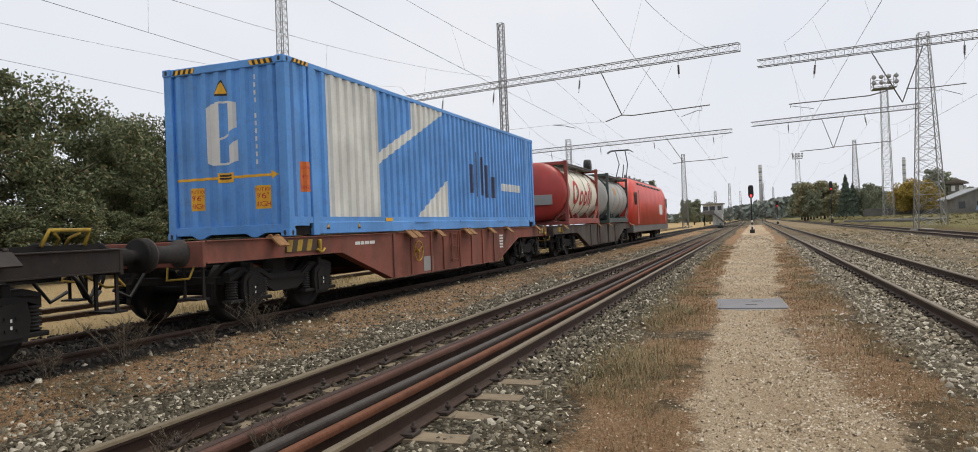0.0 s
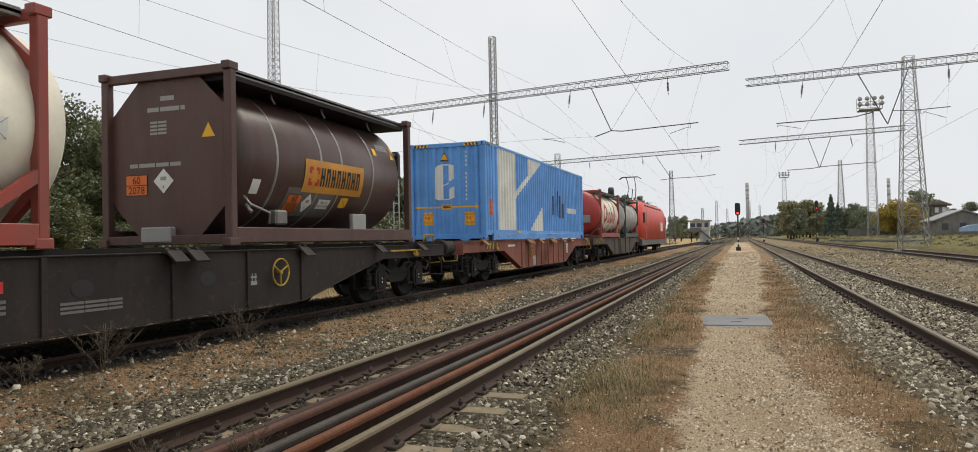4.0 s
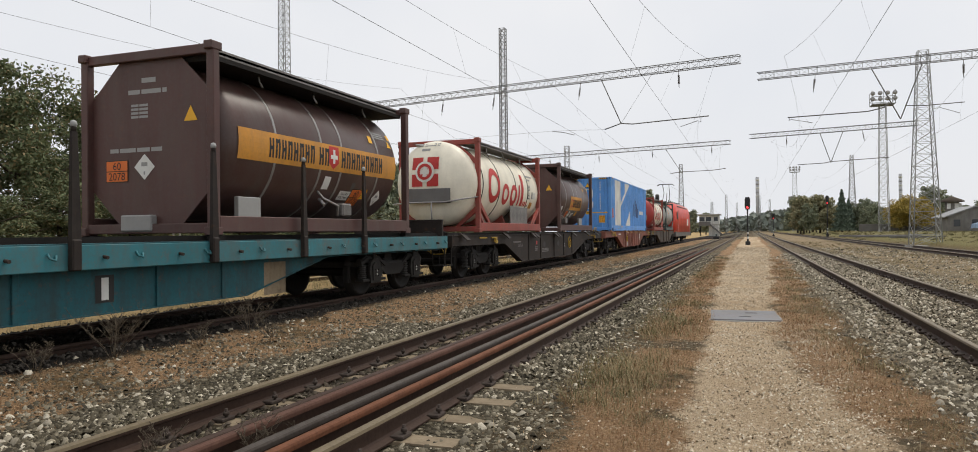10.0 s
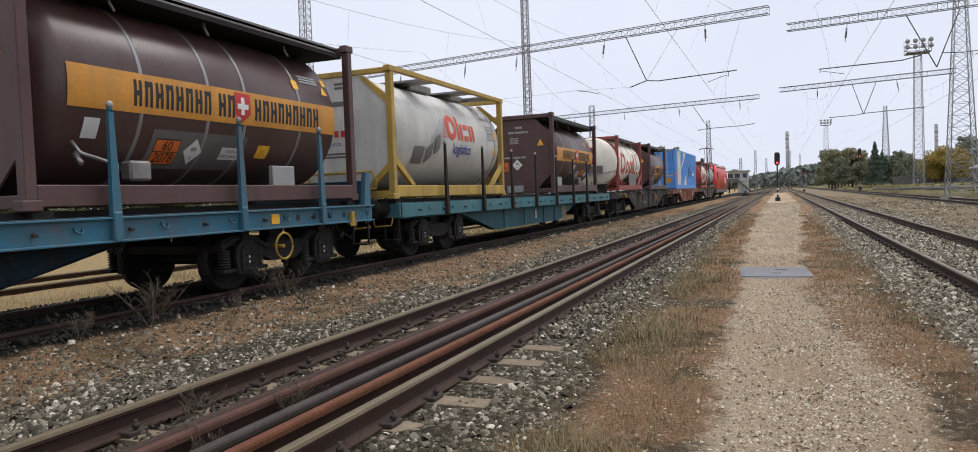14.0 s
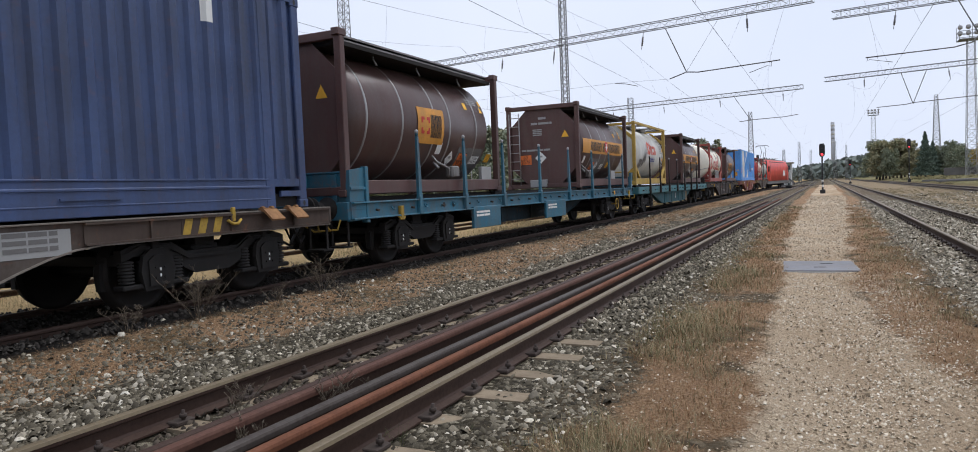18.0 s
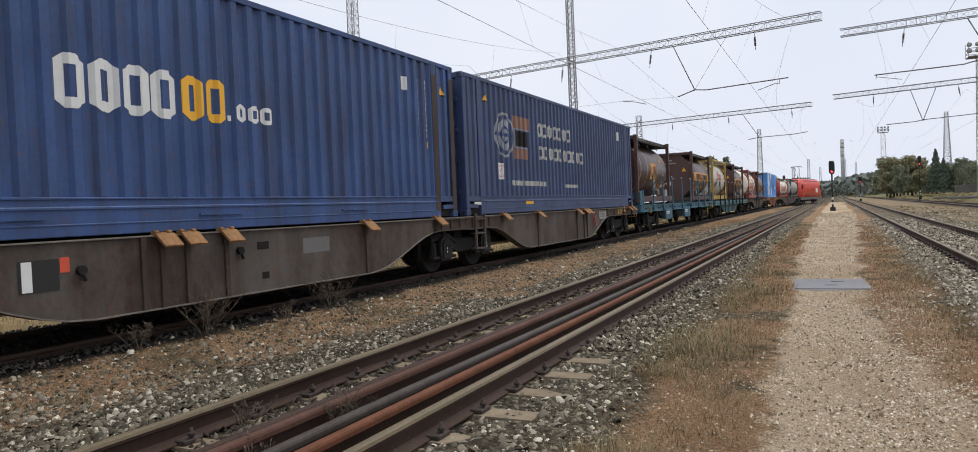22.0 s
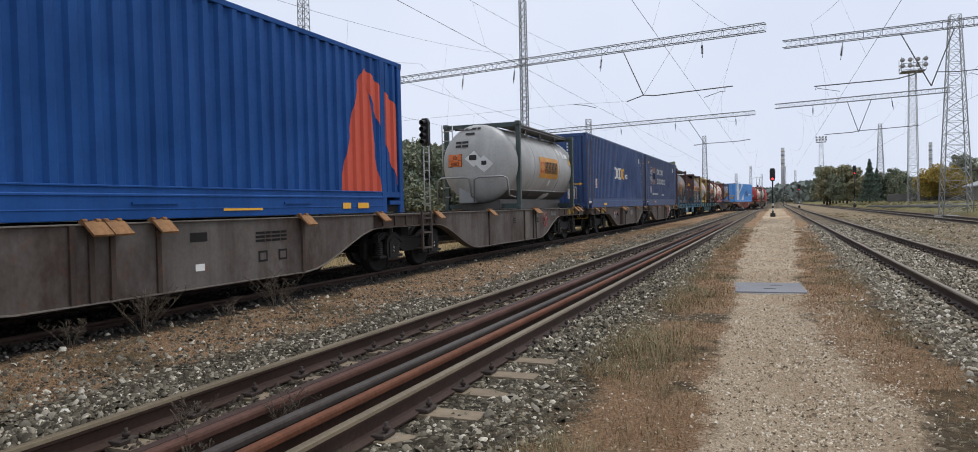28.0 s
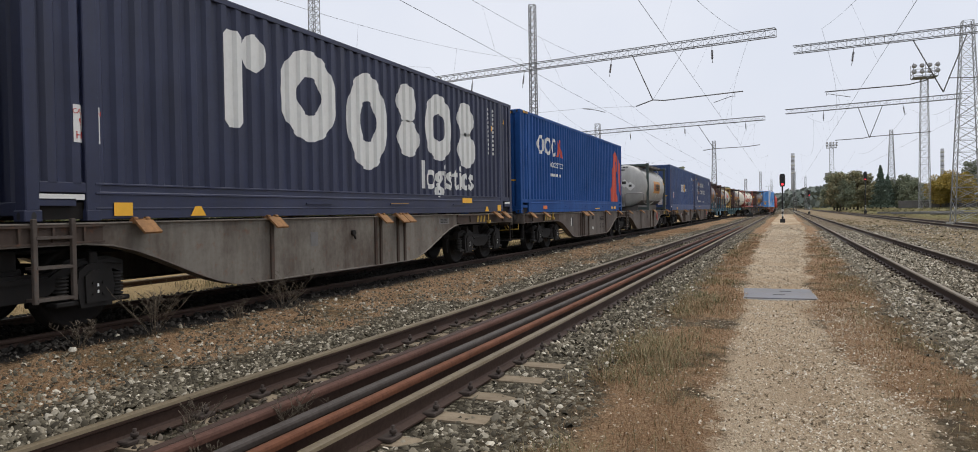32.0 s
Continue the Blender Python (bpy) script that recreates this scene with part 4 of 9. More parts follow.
def blades(name, label, n, x0, x1, y0, y1, h0, h1, mask, material="dry", power=2.0, lean=0.5, clump=0.0):
    """Dry grass blades where the mask lets them grow."""
    y = y0 + (y1 - y0) * rng.random(n) ** power
    x = x0 + (x1 - x0) * rng.random(n)
    out = rng.uniform(0, 2 * np.pi, n)
    if clump:
        m = max(1, n // 26)
        k = rng.integers(0, m, n)
        jx, jy = rng.normal(0, clump, n), rng.normal(0, clump, n)
        out = np.arctan2(jy, jx) + rng.normal(0, 0.9, n)
        x, y = x[:m][k] + jx, y[:m][k] + jy
    f = np.clip(mask(x, y), 0, 1)
    edge = np.minimum(x - x0, x1 - x) / 0.3
    keep = (rng.random(n) < f) & (rng.random(n) < np.clip(edge + 0.2, 0, 1))
    x, y, f, a = x[keep], y[keep], f[keep], out[keep]
    n = len(x)
    h = (h0 + (h1 - h0) * rng.random(n) ** 2) * (0.45 + 0.75 * f)
    w = rng.uniform(0.0009, 0.0022, n) * (1 + 0.10 * np.maximum(0, y - 5))
    g = np.array([lift(p, q) for p, q in zip(x, y)])
    dx, dy = np.cos(a), np.sin(a)
    ln = h * rng.uniform(0.1, lean * 2, n)
    base = np.stack([x, y, g - 0.005], 1)
    sidev = np.stack([-dy * w, dx * w, np.zeros(n)], 1)
    mid = base + np.stack([dx * ln * 0.3, dy * ln * 0.3, h * 0.6], 1)
    tip = base + np.stack([dx * ln, dy * ln, h], 1)
    v = np.stack([base - sidev, base + sidev, mid + sidev * 0.8, mid - sidev * 0.8, tip], 1)
    t = np.array([(0, 1, 2), (0, 2, 3), (3, 2, 4)])
    tri = (t[None] + (np.arange(n) * 5)[:, None, None]).reshape(-1, 3)
    return tagged(new(name, numpy_mesh(name, v.reshape(-1, 3), tri, M[material])), label, "grass", kind="stuff")


def turf(x, y):
    return ground_cover(x, y)[2] ** 1.6 * (0.18 + 0.55 * patchy(x, y, 0.45, 15))


def moss(x, y):
    p, s, t = ground_cover(x, y)
    return np.clip(0.8 * s + 0.5 * t - 0.4 * p, 0, 1)


def thin(x, y):
    return np.clip(patchy(x, y, 1.6, 12) * 2 - 0.5, 0.08, 1)


blades("dry_grass", "olive and brown grass beside the footpath", 100000, -1.85, -0.4, 1.6, 40, 0.02, 0.22, turf, clump=0.06, lean=1.0)
blades("dry_grass", "greenish tufts beside the footpath", 22000, -1.8, -0.5, 1.6, 34, 0.02, 0.20, turf, "weed_green", clump=0.05, lean=0.9)
blades("dry_grass", "rusty low grass along the edge of the footpath", 90000, -1.7, -0.3, 1.6, 36, 0.008, 0.06, moss, "rusty", clump=0.10, lean=1.2)
blades("dry_grass", "thin olive grass on the other verge of the path", 46000, 0.3, 1.75, 2.0, 40, 0.02, 0.17, turf, clump=0.06, lean=1.0)
blades("dry_grass", "rusty low grass on the other verge of the path", 60000, 0.25, 1.6, 2.0, 36, 0.008, 0.055, moss, "rusty", clump=0.10, lean=1.2)
blades("dry_grass", "rusty brown trodden grass between the tracks", 110000, -6.95, -4.3, 2.5, 50, 0.008, 0.06, lambda x, y: np.maximum(moss(x, y) * 0.8, turf(x, y)), "rusty", clump=0.07, lean=1.3)
blades("dry_grass", "olive tufts between the tracks", 26000, -6.9, -4.3, 2.5, 40, 0.03, 0.14, lambda x, y: turf(x, y) * thin(x, y), clump=0.05, lean=0.7)
blades("dry_grass", "low green weeds in the ballast", 9000, -6.6, -1.3, 3.0, 30, 0.02, 0.12, lambda x, y: np.clip(patchy(x, y, 0.7, 14) * 4 - 2.9, 0, 1), "weed_green", clump=0.05, lean=0.9)
blades("dry_grass", "straw-coloured grass beyond the freight train", 30000, -12.3, -9.7, 4, 70, 0.04, 0.20, thin, power=1.5)
blades("dry_grass", "dry grass between the yard tracks", 34000, 4.3, 9.4, 10, 90, 0.02, 0.08, thin, power=1.6, clump=0.06)
blades("dry_grass", "green and straw grass beyond the far track", 40000, 11.6, 30, 30, 170, 0.06, 0.20, thin, "meadow", power=1.2, clump=0.15)


def weed(x, y, h, n, seed, label="dry branching weed beside the freight track"):
    r = random.Random(seed)
    th = thing("weed", label, "weed", "weeds", at=pose(x, y, lift(x, y)))
    for i in range(n):
        sh = Shape()
        a, sp = r.uniform(0, 6.28), r.uniform(0.15, 0.95)
        hh = h * r.uniform(0.6, 1.0)
        pts = [(0.03 * math.cos(a), 0.03 * math.sin(a), -0.02)]
        for k in range(1, 5):
            u = k / 4
            pts.append((sp * h * u * math.cos(a) + r.uniform(-0.015, 0.015), sp * h * u * math.sin(a) + r.uniform(-0.015, 0.015), hh * u))
        sh.tube(pts, 0.0028, 3)
        for k in range(7):
            u = r.uniform(0.3, 1.0)
            j = min(3, int(u * 4))
            p = Vector(pts[j]).lerp(Vector(pts[j + 1]), u * 4 - j)
            b = r.uniform(0, 6.28)
            l = h * r.uniform(0.12, 0.3)
            q = p + Vector((math.cos(b) * l * 0.8, math.sin(b) * l * 0.8, l * 0.7))
            sh.tube([tuple(p), tuple(p.lerp(q, 0.5) + Vector((0, 0, -0.01))), tuple(q)], 0.002, 3)
            for e in range(3):
                c = r.uniform(0, 6.28)
                q2 = q + Vector((math.cos(c), math.sin(c), 0.6)) * l * 0.3
                sh.tube([tuple(p.lerp(q, 0.4 + 0.2 * e)), tuple(q2)], 0.0016, 3)
        part("stem", sh, M["twig"], th)
    return th


weed(-6.65, 6.15, 0.55, 14, 1)
weed(-6.60, 8.40, 0.50, 13, 2)
weed(-6.75, 5.3, 0.30, 8, 3)
weed(-6.40, 7.2, 0.28, 8, 4)
weed(-5.85, 7.9, 0.30, 7, 5)
weed(-3.02, 3.9, 0.30, 6, 6, "thin weed growing between the rails")
weed(-3.05, 3.1, 0.22, 6, 7, "thin weed growing between the rails")
weed(-3.6, 3.6, 0.26, 5, 8, "thin weed growing between the rails")


# ---- trees ----
def crown_mesh(name, seed, w, h, base, leaf_n, leaf_size, material, fir=False):
    r = np.random.default_rng(seed)
    if fir:
        z = base + (h - base) * r.random(leaf_n) ** 1.3
        k = (1.05 - (z - base) / (h - base)) * w * (0.8 + 0.2 * np.sin(z * 6.0))
        a = r.uniform(0, 2 * np.pi, leaf_n)
        rad = k * r.random(leaf_n) ** 0.5
        c = np.stack([rad * np.cos(a), rad * np.sin(a), z - rad * 0.25], 1)
    else:
        m = 46
        cc = np.stack([r.uniform(-w, w, m) * 0.72, r.uniform(-w, w, m) * 0.72, base + (h - base) * r.uniform(0.12, 0.90, m)], 1)
        taper = 1 - 0.55 * ((cc[:, 2] - base) / (h - base)) ** 2
        cc[:, :2] *= taper[:, None]
        cr = r.uniform(0.14, 0.34, m) * w
        k = r.integers(0, m, leaf_n)
        d = r.normal(size=(leaf_n, 3))
        d /= np.linalg.norm(d, axis=1)[:, None]
        c = cc[k] + d * (cr[k] * r.uniform(0.35, 1.15, leaf_n))[:, None] * np.array([1, 1, 0.8])
    n = leaf_n
    s = leaf_size * r.uniform(0.6, 1.3, n)
    u = r.normal(size=(n, 3))
    u /= np.linalg.norm(u, axis=1)[:, None]
    t = np.cross(u, r.normal(size=(n, 3)))
    t /= np.linalg.norm(t, axis=1)[:, None]
    v = np.stack([c - u * s[:, None], c + t * s[:, None] * 0.5, c + u * s[:, None], c - t * s[:, None] * 0.5], 1)
    tri = (np.array([(0, 1, 2), (0, 2, 3)])[None] + (np.arange(n) * 4)[:, None, None]).reshape(-1, 3)
    return numpy_mesh(name, v.reshape(-1, 3), tri, M[material])


def trunk_mesh(seed, h, base, w):
    r = random.Random(seed)
    sh = Shape()
    pts = [(0, 0, -0.3), (0.05, 0.02, base * 0.5), (r.uniform(-0.2, 0.2), r.uniform(-0.2, 0.2), base), (r.uniform(-0.4, 0.4), r.uniform(-0.4, 0.4), h * 0.75)]
    for a, b, ra, rb in zip(pts, pts[1:], (0.24, 0.19, 0.15), (0.19, 0.15, 0.04)):
        sh.cyl(a, b, ra, 8, rb, False)
    for i in range(9):
        a = r.uniform(0, 6.28)
        z = base * 0.8 + (h * 0.7 - base * 0.8) * r.random()
        l = w * r.uniform(0.5, 0.9)
        sh.cyl((0.05, 0.02, z), (l * math.cos(a), l * math.sin(a), z + l * 0.6), 0.07, 6, 0.015, False)
    return mesh_of("trunk", sh, M["bark"])


TREE_KINDS = {
    "a": ("tree", crown_mesh("crown", 1, 3.1, 8.6, 0.8, 27000, 0.085, "leaf_dark"), trunk_mesh(1, 8.6, 1.6, 3.1), "leafy dark green tree with browning leaves"),
    "b": ("tree", crown_mesh("crown", 2, 3.5, 7.8, 0.5, 28000, 0.085, "leaf_mixed"), trunk_mesh(2, 7.8, 1.4, 3.5), "broad tree turning brown in autumn"),
    "c": ("tree", crown_mesh("crown", 3, 2.7, 8.0, 0.3, 24000, 0.085, "leaf_dark"), trunk_mesh(3, 8.0, 1.2, 2.7), "dense dark green tree"),
    # capital letters: far copies whose leaf colour includes haze
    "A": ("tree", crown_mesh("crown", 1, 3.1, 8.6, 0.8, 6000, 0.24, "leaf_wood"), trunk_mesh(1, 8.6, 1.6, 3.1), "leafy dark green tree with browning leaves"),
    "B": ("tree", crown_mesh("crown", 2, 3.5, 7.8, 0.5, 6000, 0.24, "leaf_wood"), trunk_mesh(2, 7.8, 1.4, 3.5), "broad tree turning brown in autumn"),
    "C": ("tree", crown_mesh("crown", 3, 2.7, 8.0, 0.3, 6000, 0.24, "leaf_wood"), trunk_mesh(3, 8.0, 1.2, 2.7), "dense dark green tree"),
    "y": ("tree", crown_mesh("crown", 4, 4.2, 7.0, 0.9, 12000, 0.2, "leaf_yellow"), trunk_mesh(4, 7.0, 1.8, 4.2), "tree with bright yellow autumn leaves"),
    "f": ("fir_tree", crown_mesh("crown", 5, 3.0, 9.4, 1.0, 6000, 0.2, "leaf_fir", True), trunk_mesh(5, 9.0, 2.0, 0.5), "dark green fir tree before the wood"),
    "g": ("tree", crown_mesh("crown", 6, 3.3, 7.4, 0.3, 6000, 0.26, "leaf_autumn"), trunk_mesh(6, 7.4, 1.2, 3.3), "olive and brown autumn tree"),
}


def tree(kind, x, y, s=1.0, turn=0.0, wide=1.0):
    name, crown, trunk, label = TREE_KINDS[kind]
    th = thing(name, label, "tree", "trees round the yard")
    th.matrix_basis = pose(x, y, lift(x, y) - 0.05, 0, 0, turn) @ Matrix.Diagonal((s * wide, s * wide, s, 1))
    part("trunk", trunk, None, th)
    part("crown", crown, None, th)
    return th


tr = random.Random(11)
# hedge of trees behind the siding
y = 6.0
while y < 95:
    x = -27.5 + tr.uniform(-1.5, 1.5) - max(0, y - 50) * 0.05
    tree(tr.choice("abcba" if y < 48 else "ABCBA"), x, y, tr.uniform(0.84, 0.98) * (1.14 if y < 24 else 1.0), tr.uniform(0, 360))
    if tr.random() < 0.8:
        tree(tr.choice("acb" if y < 40 else "ACB"), x - 5, y + 2, tr.uniform(0.92, 1.06), tr.uniform(0, 360))
    y += tr.uniform(3.3, 4.6)
y = 3.0
while y < 70:
    tree("c" if y < 40 else "C", -24.6 + tr.uniform(-0.8, 0.8), y, tr.uniform(0.34, 0.50), tr.uniform(0, 360), 1.7)
    y += tr.uniform(2.2, 3.4)
for x, y, s in ((-19, 135, 1.25), (-23, 150, 1.2), (-16, 215, 1.0), (-20, 240, 1.1), (-13, 240, 0.95)):
    tree("C", x, y, s, tr.uniform(0, 360))
# wood on the other side
for i in range(46):
    u = tr.random()
    yy = tr.uniform(185, 260)
    ratio = 0.058 + 0.20 * (i / 45) ** 1.1
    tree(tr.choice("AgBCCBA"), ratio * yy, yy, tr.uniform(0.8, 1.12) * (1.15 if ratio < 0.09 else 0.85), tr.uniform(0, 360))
tree("f", 0.109 * 185, 185, 1.05, 0, 0.9)
tree("f", 0.118 * 190, 192, 0.85, 90, 0.9)
for k, (ratio, yy, s) in enumerate(((0.172, 165, 0.9), (0.187, 162, 1.0), (0.198, 168, 0.85))):
    tree("y", ratio * yy, yy, s, 70 * k)
tree("A", 0.205 * 175, 175, 1.15)
tree("C", 0.222 * 190, 190, 1.1)
# far woods close the view; haze is painted into their leaf colour
n = 26000
fy = rng.uniform(380, 760, n)
fx = rng.uniform(-0.20, 0.26, n) * fy
hh = (5.5 + 3.0 * np.sin(fx * 0.05) + 2.5 * np.sin(fx * 0.021 + 1)) * rng.random(n) ** 0.7 + 1.0
c = np.stack([fx, fy, hh], 1)
d = rng.normal(size=(n, 3))
d /= np.linalg.norm(d, axis=1)[:, None]
e = np.cross(d, rng.normal(size=(n, 3)))
e /= np.linalg.norm(e, axis=1)[:, None]
s = rng.uniform(0.9, 2.2, n)[:, None]
v = np.stack([c - d * s, c + e * s * 0.7, c + d * s, c - e * s * 0.7], 1)
tri = (np.array([(0, 1, 2), (0, 2, 3)])[None] + (np.arange(n) * 4)[:, None, None]).reshape(-1, 3)
tagged(new("far_woods", numpy_mesh("far_woods", v.reshape(-1, 3), tri, M["leaf_far"])), "distant woods at the end of the yard, paled with painted haze", "woods", kind="stuff")

# ---- the train ----
TRAVEL = [(0, -0.00), (2, 4.96), (4, 10.00), (6, 15.73), (8, 21.87), (10, 28.79), (12, 36.00), (14, 43.83), (16, 52.00), (18, 60.63), (20, 69.61), (22, 79.22), (24, 88.57), (26, 98.23), (28, 108.19), (30, 117.99), (32, 128.39)]  # seconds, metres run by the train
WHEEL_R = 0.46
DECK = 1.42              # underside of the containers
SIDE = 1.22


def corrugation(length, pitch=0.278, depth=0.036):
    """Breaks of a folded steel wall: (distance, set back)."""
    n = max(1, round(length / pitch))
    p = length / n
    out = [(0.0, depth)]
    for i in range(n):
        a = i * p
        out += [(a + p * 0.17, depth), (a + p * 0.33, 0.0), (a + p * 0.67, 0.0), (a + p * 0.83, depth)]
    out.append((length, depth))
    return out


class Fold:
    """A folded wall that writing can be laid on."""

    def __init__(self, length, start, pitch, depth):
        self.b = [(start + d, s) for d, s in corrugation(length, pitch, depth)]
        self.e = [d for d, s in self.b]

    def back(self, u):
        for (a, s), (b, t) in zip(self.b, self.b[1:]):
            if a <= u <= b:
                return s + (t - s) * (u - a) / max(b - a, 1e-6)
        return 0.0


def steel_container(label, paint, length, height=2.896, width=2.44, doors=False, frame_paint=None, posts40=True, rise=0.0):
    """A corrugated steel box; returns the thing and its two writing surfaces (side, rear end)."""
    th = thing("container", label, "container", "containers on the train")
    pm, fm = M[paint], M[frame_paint or paint]
    L, H, W = length / 2, height + rise, width / 2
    wb = 0.40 if rise else 0.30       # foot of the folded walls
    # side walls
    fold = Fold(length - 0.30, -L + 0.15, 0.278, 0.042)
    for s in (-1, 1):
        sh = Shape()
        vs = [(s * (W - 0.008 - bk), u, z) for u, bk in fold.b for z in (wb, H - 0.07)]
        sh.mesh(vs, [(i * 2, i * 2 + 2, i * 2 + 3, i * 2 + 1) for i in range(len(fold.b) - 1)])
        vs = [(s * (W - 0.05 - 0.008 - bk), u, z) for u, bk in fold.b for z in (wb, H - 0.07)]
        sh.mesh(vs, [(i * 2, i * 2 + 1, i * 2 + 3, i * 2 + 2) for i in range(len(fold.b) - 1)])
        part("side_wall", sh, pm, th)
        sh = Shape()
        sh.box(s * W - (0.06 if s > 0 else 0), s * W + (0.06 if s < 0 else 0), -L + 0.15, L - 0.15, H - 0.08, H, 0.006)
        part("top_rail", sh, fm, th)
        sh = Shape()
        lo, hi = (W - 0.05, W) if s > 0 else (-W, -W + 0.05)
        lip = wb - 0.10
        sh.box(lo, hi, -L + 0.78, L - 0.78, 0.015, lip + 0.02, 0.008)
        if rise:
            # two stepped bands, the upper one standing out over a groove
            for z, out, th_z in ((lip - 0.015, 0.012, 0.027), (wb - 0.012, 0.006, 0.024), (0.125, 0.006, 0.018)):
                part("rail_band", Shape().box(lo - (out if s < 0 else 0), hi + (out if s > 0 else 0), -L + 0.78, L - 0.78, z, z + th_z, 0.004), fm, th)
        sh.box(lo + (0.02 if s > 0 else 0), hi - (0 if s > 0 else 0.02) - (0.008 if s > 0 else -0.008), -L + 0.15, L - 0.15, lip, wb + 0.01, 0.004)
        for yy in (-L + 0.3, L - 0.3):
            sh.box(lo, hi, yy - 0.25, yy + 0.25, 0.16, 0.24, 0.004)
        for yy in (-2.0, 0.6, 3.4):
            sh.box(W - 0.004 if s > 0 else -W - 0.02, W + 0.02 if s > 0 else -W + 0.004, yy - 0.35, yy + 0.35, 0.19, 0.215)
        part("bottom_rail", sh, fm, th)
    # floor and roof
    sh = Shape().box(-W + 0.06, W - 0.06, -L + 0.1, L - 0.1, 0.02, 0.20)
    part("floor_frame", sh, M["steel_dark"], th)
    sh = Shape()
    n = 46
    for i in range(n):
        a = -L + 0.1 + (2 * L - 0.2) * i / n
        b = -L + 0.1 + (2 * L - 0.2) * (i + 0.5) / n
        c = -L + 0.1 + (2 * L - 0.2) * (i + 1) / n
        sh.mesh([(-W + 0.05, a, H - 0.03), (W - 0.05, a, H - 0.03), (-W + 0.05, b, H - 0.005), (W - 0.05, b, H - 0.005), (-W + 0.05, c, H - 0.03), (W - 0.05, c, H - 0.03)],
                [(0, 1, 3, 2), (2, 3, 5, 4)])
    part("roof_panel", sh, pm, th)
    # corner posts and castings
    for sx in (-1, 1):
        for sy in (-1, 1):
            sh = Shape()
            x0, x1 = sorted((sx * (W + 0.002), sx * (W - 0.16)))
            y0, y1 = sorted((sy * (L + 0.002), sy * (L - 0.15)))
            sh.box(x0, x1, y0, y1, 0.11, H - 0.11, 0.012)
            p = part("corner_post", sh, fm, th)
            for z in (0.0, H - 0.118):
                c = Shape()
                c.box(x0 - 0.003, x1 + 0.003, y0 - 0.02, y1 + 0.02, z, z + 0.118, 0.01)
                part("corner_casting", c, fm, p)
                d = Shape()
                xx = sx * (W + 0.0065)
                ym = sy * (L - 0.075)
                d.mesh([(xx, ym + q[0], z + 0.058 + q[1]) for q in disc(0, 0, 0.028, 0.042, 10)], [tuple(range(10))])
                yy = sy * (L + 0.0235)
                d.mesh([(sx * (W - 0.08) + q[0], yy, z + 0.058 + q[1]) for q in disc(0, 0, 0.028, 0.042, 10)], [tuple(range(10))])
                part("lifting_hole", d, M["black"], p)
            if posts40 and length > 13:
                sh = Shape()
                ya = sy * (L - 0.76)
                sh.box(x0 if sx < 0 else W - 0.055, x1 if sx > 0 else -W + 0.055, ya - 0.09, ya + 0.09, 0.10, H - 0.02, 0.01)
                q = part("intermediate_post", sh, fm, th)
                c = Shape()
                c.box(x0 - 0.002 if sx < 0 else W - 0.12, x1 + 0.002 if sx > 0 else -W + 0.12, ya - 0.089, ya + 0.089, 0.0, 0.12, 0.008)
                part("corner_casting", c, fm, q)
    # end walls
    efold = Fold(width - 0.32, -W + 0.16, 0.25, 0.045)
    for sy in (-1, 1):
        sh = Shape()
        if doors and sy < 0:
            for s in (-1, 1):
                a, b = sorted((s * 0.01, s * (W - 0.165)))
                d = part("door", Shape().box(a, b, -L + 0.02, -L + 0.07, 0.18, H - 0.14, 0.01), pm, th, "door with locking bars")
                for z in (0.75, 1.35, 1.95):
                    part("door_rib", Shape().box(a + 0.05, b - 0.05, -L + 0.004, -L + 0.03, z - 0.06, z + 0.06, 0.01), pm, d)
                for x in (s * 0.35, s * 0.85):
                    c = Shape().cyl((x, -L - 0.03, 0.15), (x, -L - 0.03, H - 0.12), 0.018, 8)
                    for z in (0.3, 0.9, 1.6, 2.4):
                        c.box(x - 0.05, x + 0.05, -L - 0.05, -L + 0.01, z, z + 0.07)
                    part("locking_bar", c, M["band"], d)
                for z in (0.45, 1.1, 1.75, 2.4):
                    part("hinge", Shape().box(s * (W - 0.2) - 0.07, s * (W - 0.2) + 0.07, -L - 0.02, -L + 0.03, z, z + 0.09, 0.008), fm, d)
        else:
            y = sy * (L - 0.02)
            vs = [(u, y - sy * bk, z) for u, bk in efold.b for z in (0.16, H - 0.10)]
            sh.mesh(vs, [(i * 2, i * 2 + 2, i * 2 + 3, i * 2 + 1) for i in range(len(efold.b) - 1)])
            part("end_wall", sh, pm, th)
        sh = Shape()
        y0, y1 = sorted((sy * (L - 0.002), sy * (L - 0.11)))
        sh.box(-W + 0.15, W - 0.15, y0, y1, H - 0.13, H - 0.005, 0.008)
        part("end_header", sh, fm, th)
        sh = Shape()
        sh.box(-W + 0.15, W - 0.15, y0, y1, 0.06, 0.20, 0.008)
        for x in (-0.55, 0.55):
            sh.prism([(x - 0.2, 0.07), (x - 0.05, 0.0), (x + 0.05, 0.0), (x + 0.2, 0.07)], 1, y0, y1)
        part("end_sill", sh, fm, th)
    side = (lambda u, v, off=0.004: (W - 0.008 - fold.back(u) + off, u, v + rise), fold.e)
    if doors:
        rear = (lambda u, v, off=0.004: (u, -L + 0.02 - off, v + rise), None)
    else:
        rear = (lambda u, v, off=0.004: (u, -L + 0.02 + efold.back(u) - off, v + rise), efold.e)
    return th, side, rear


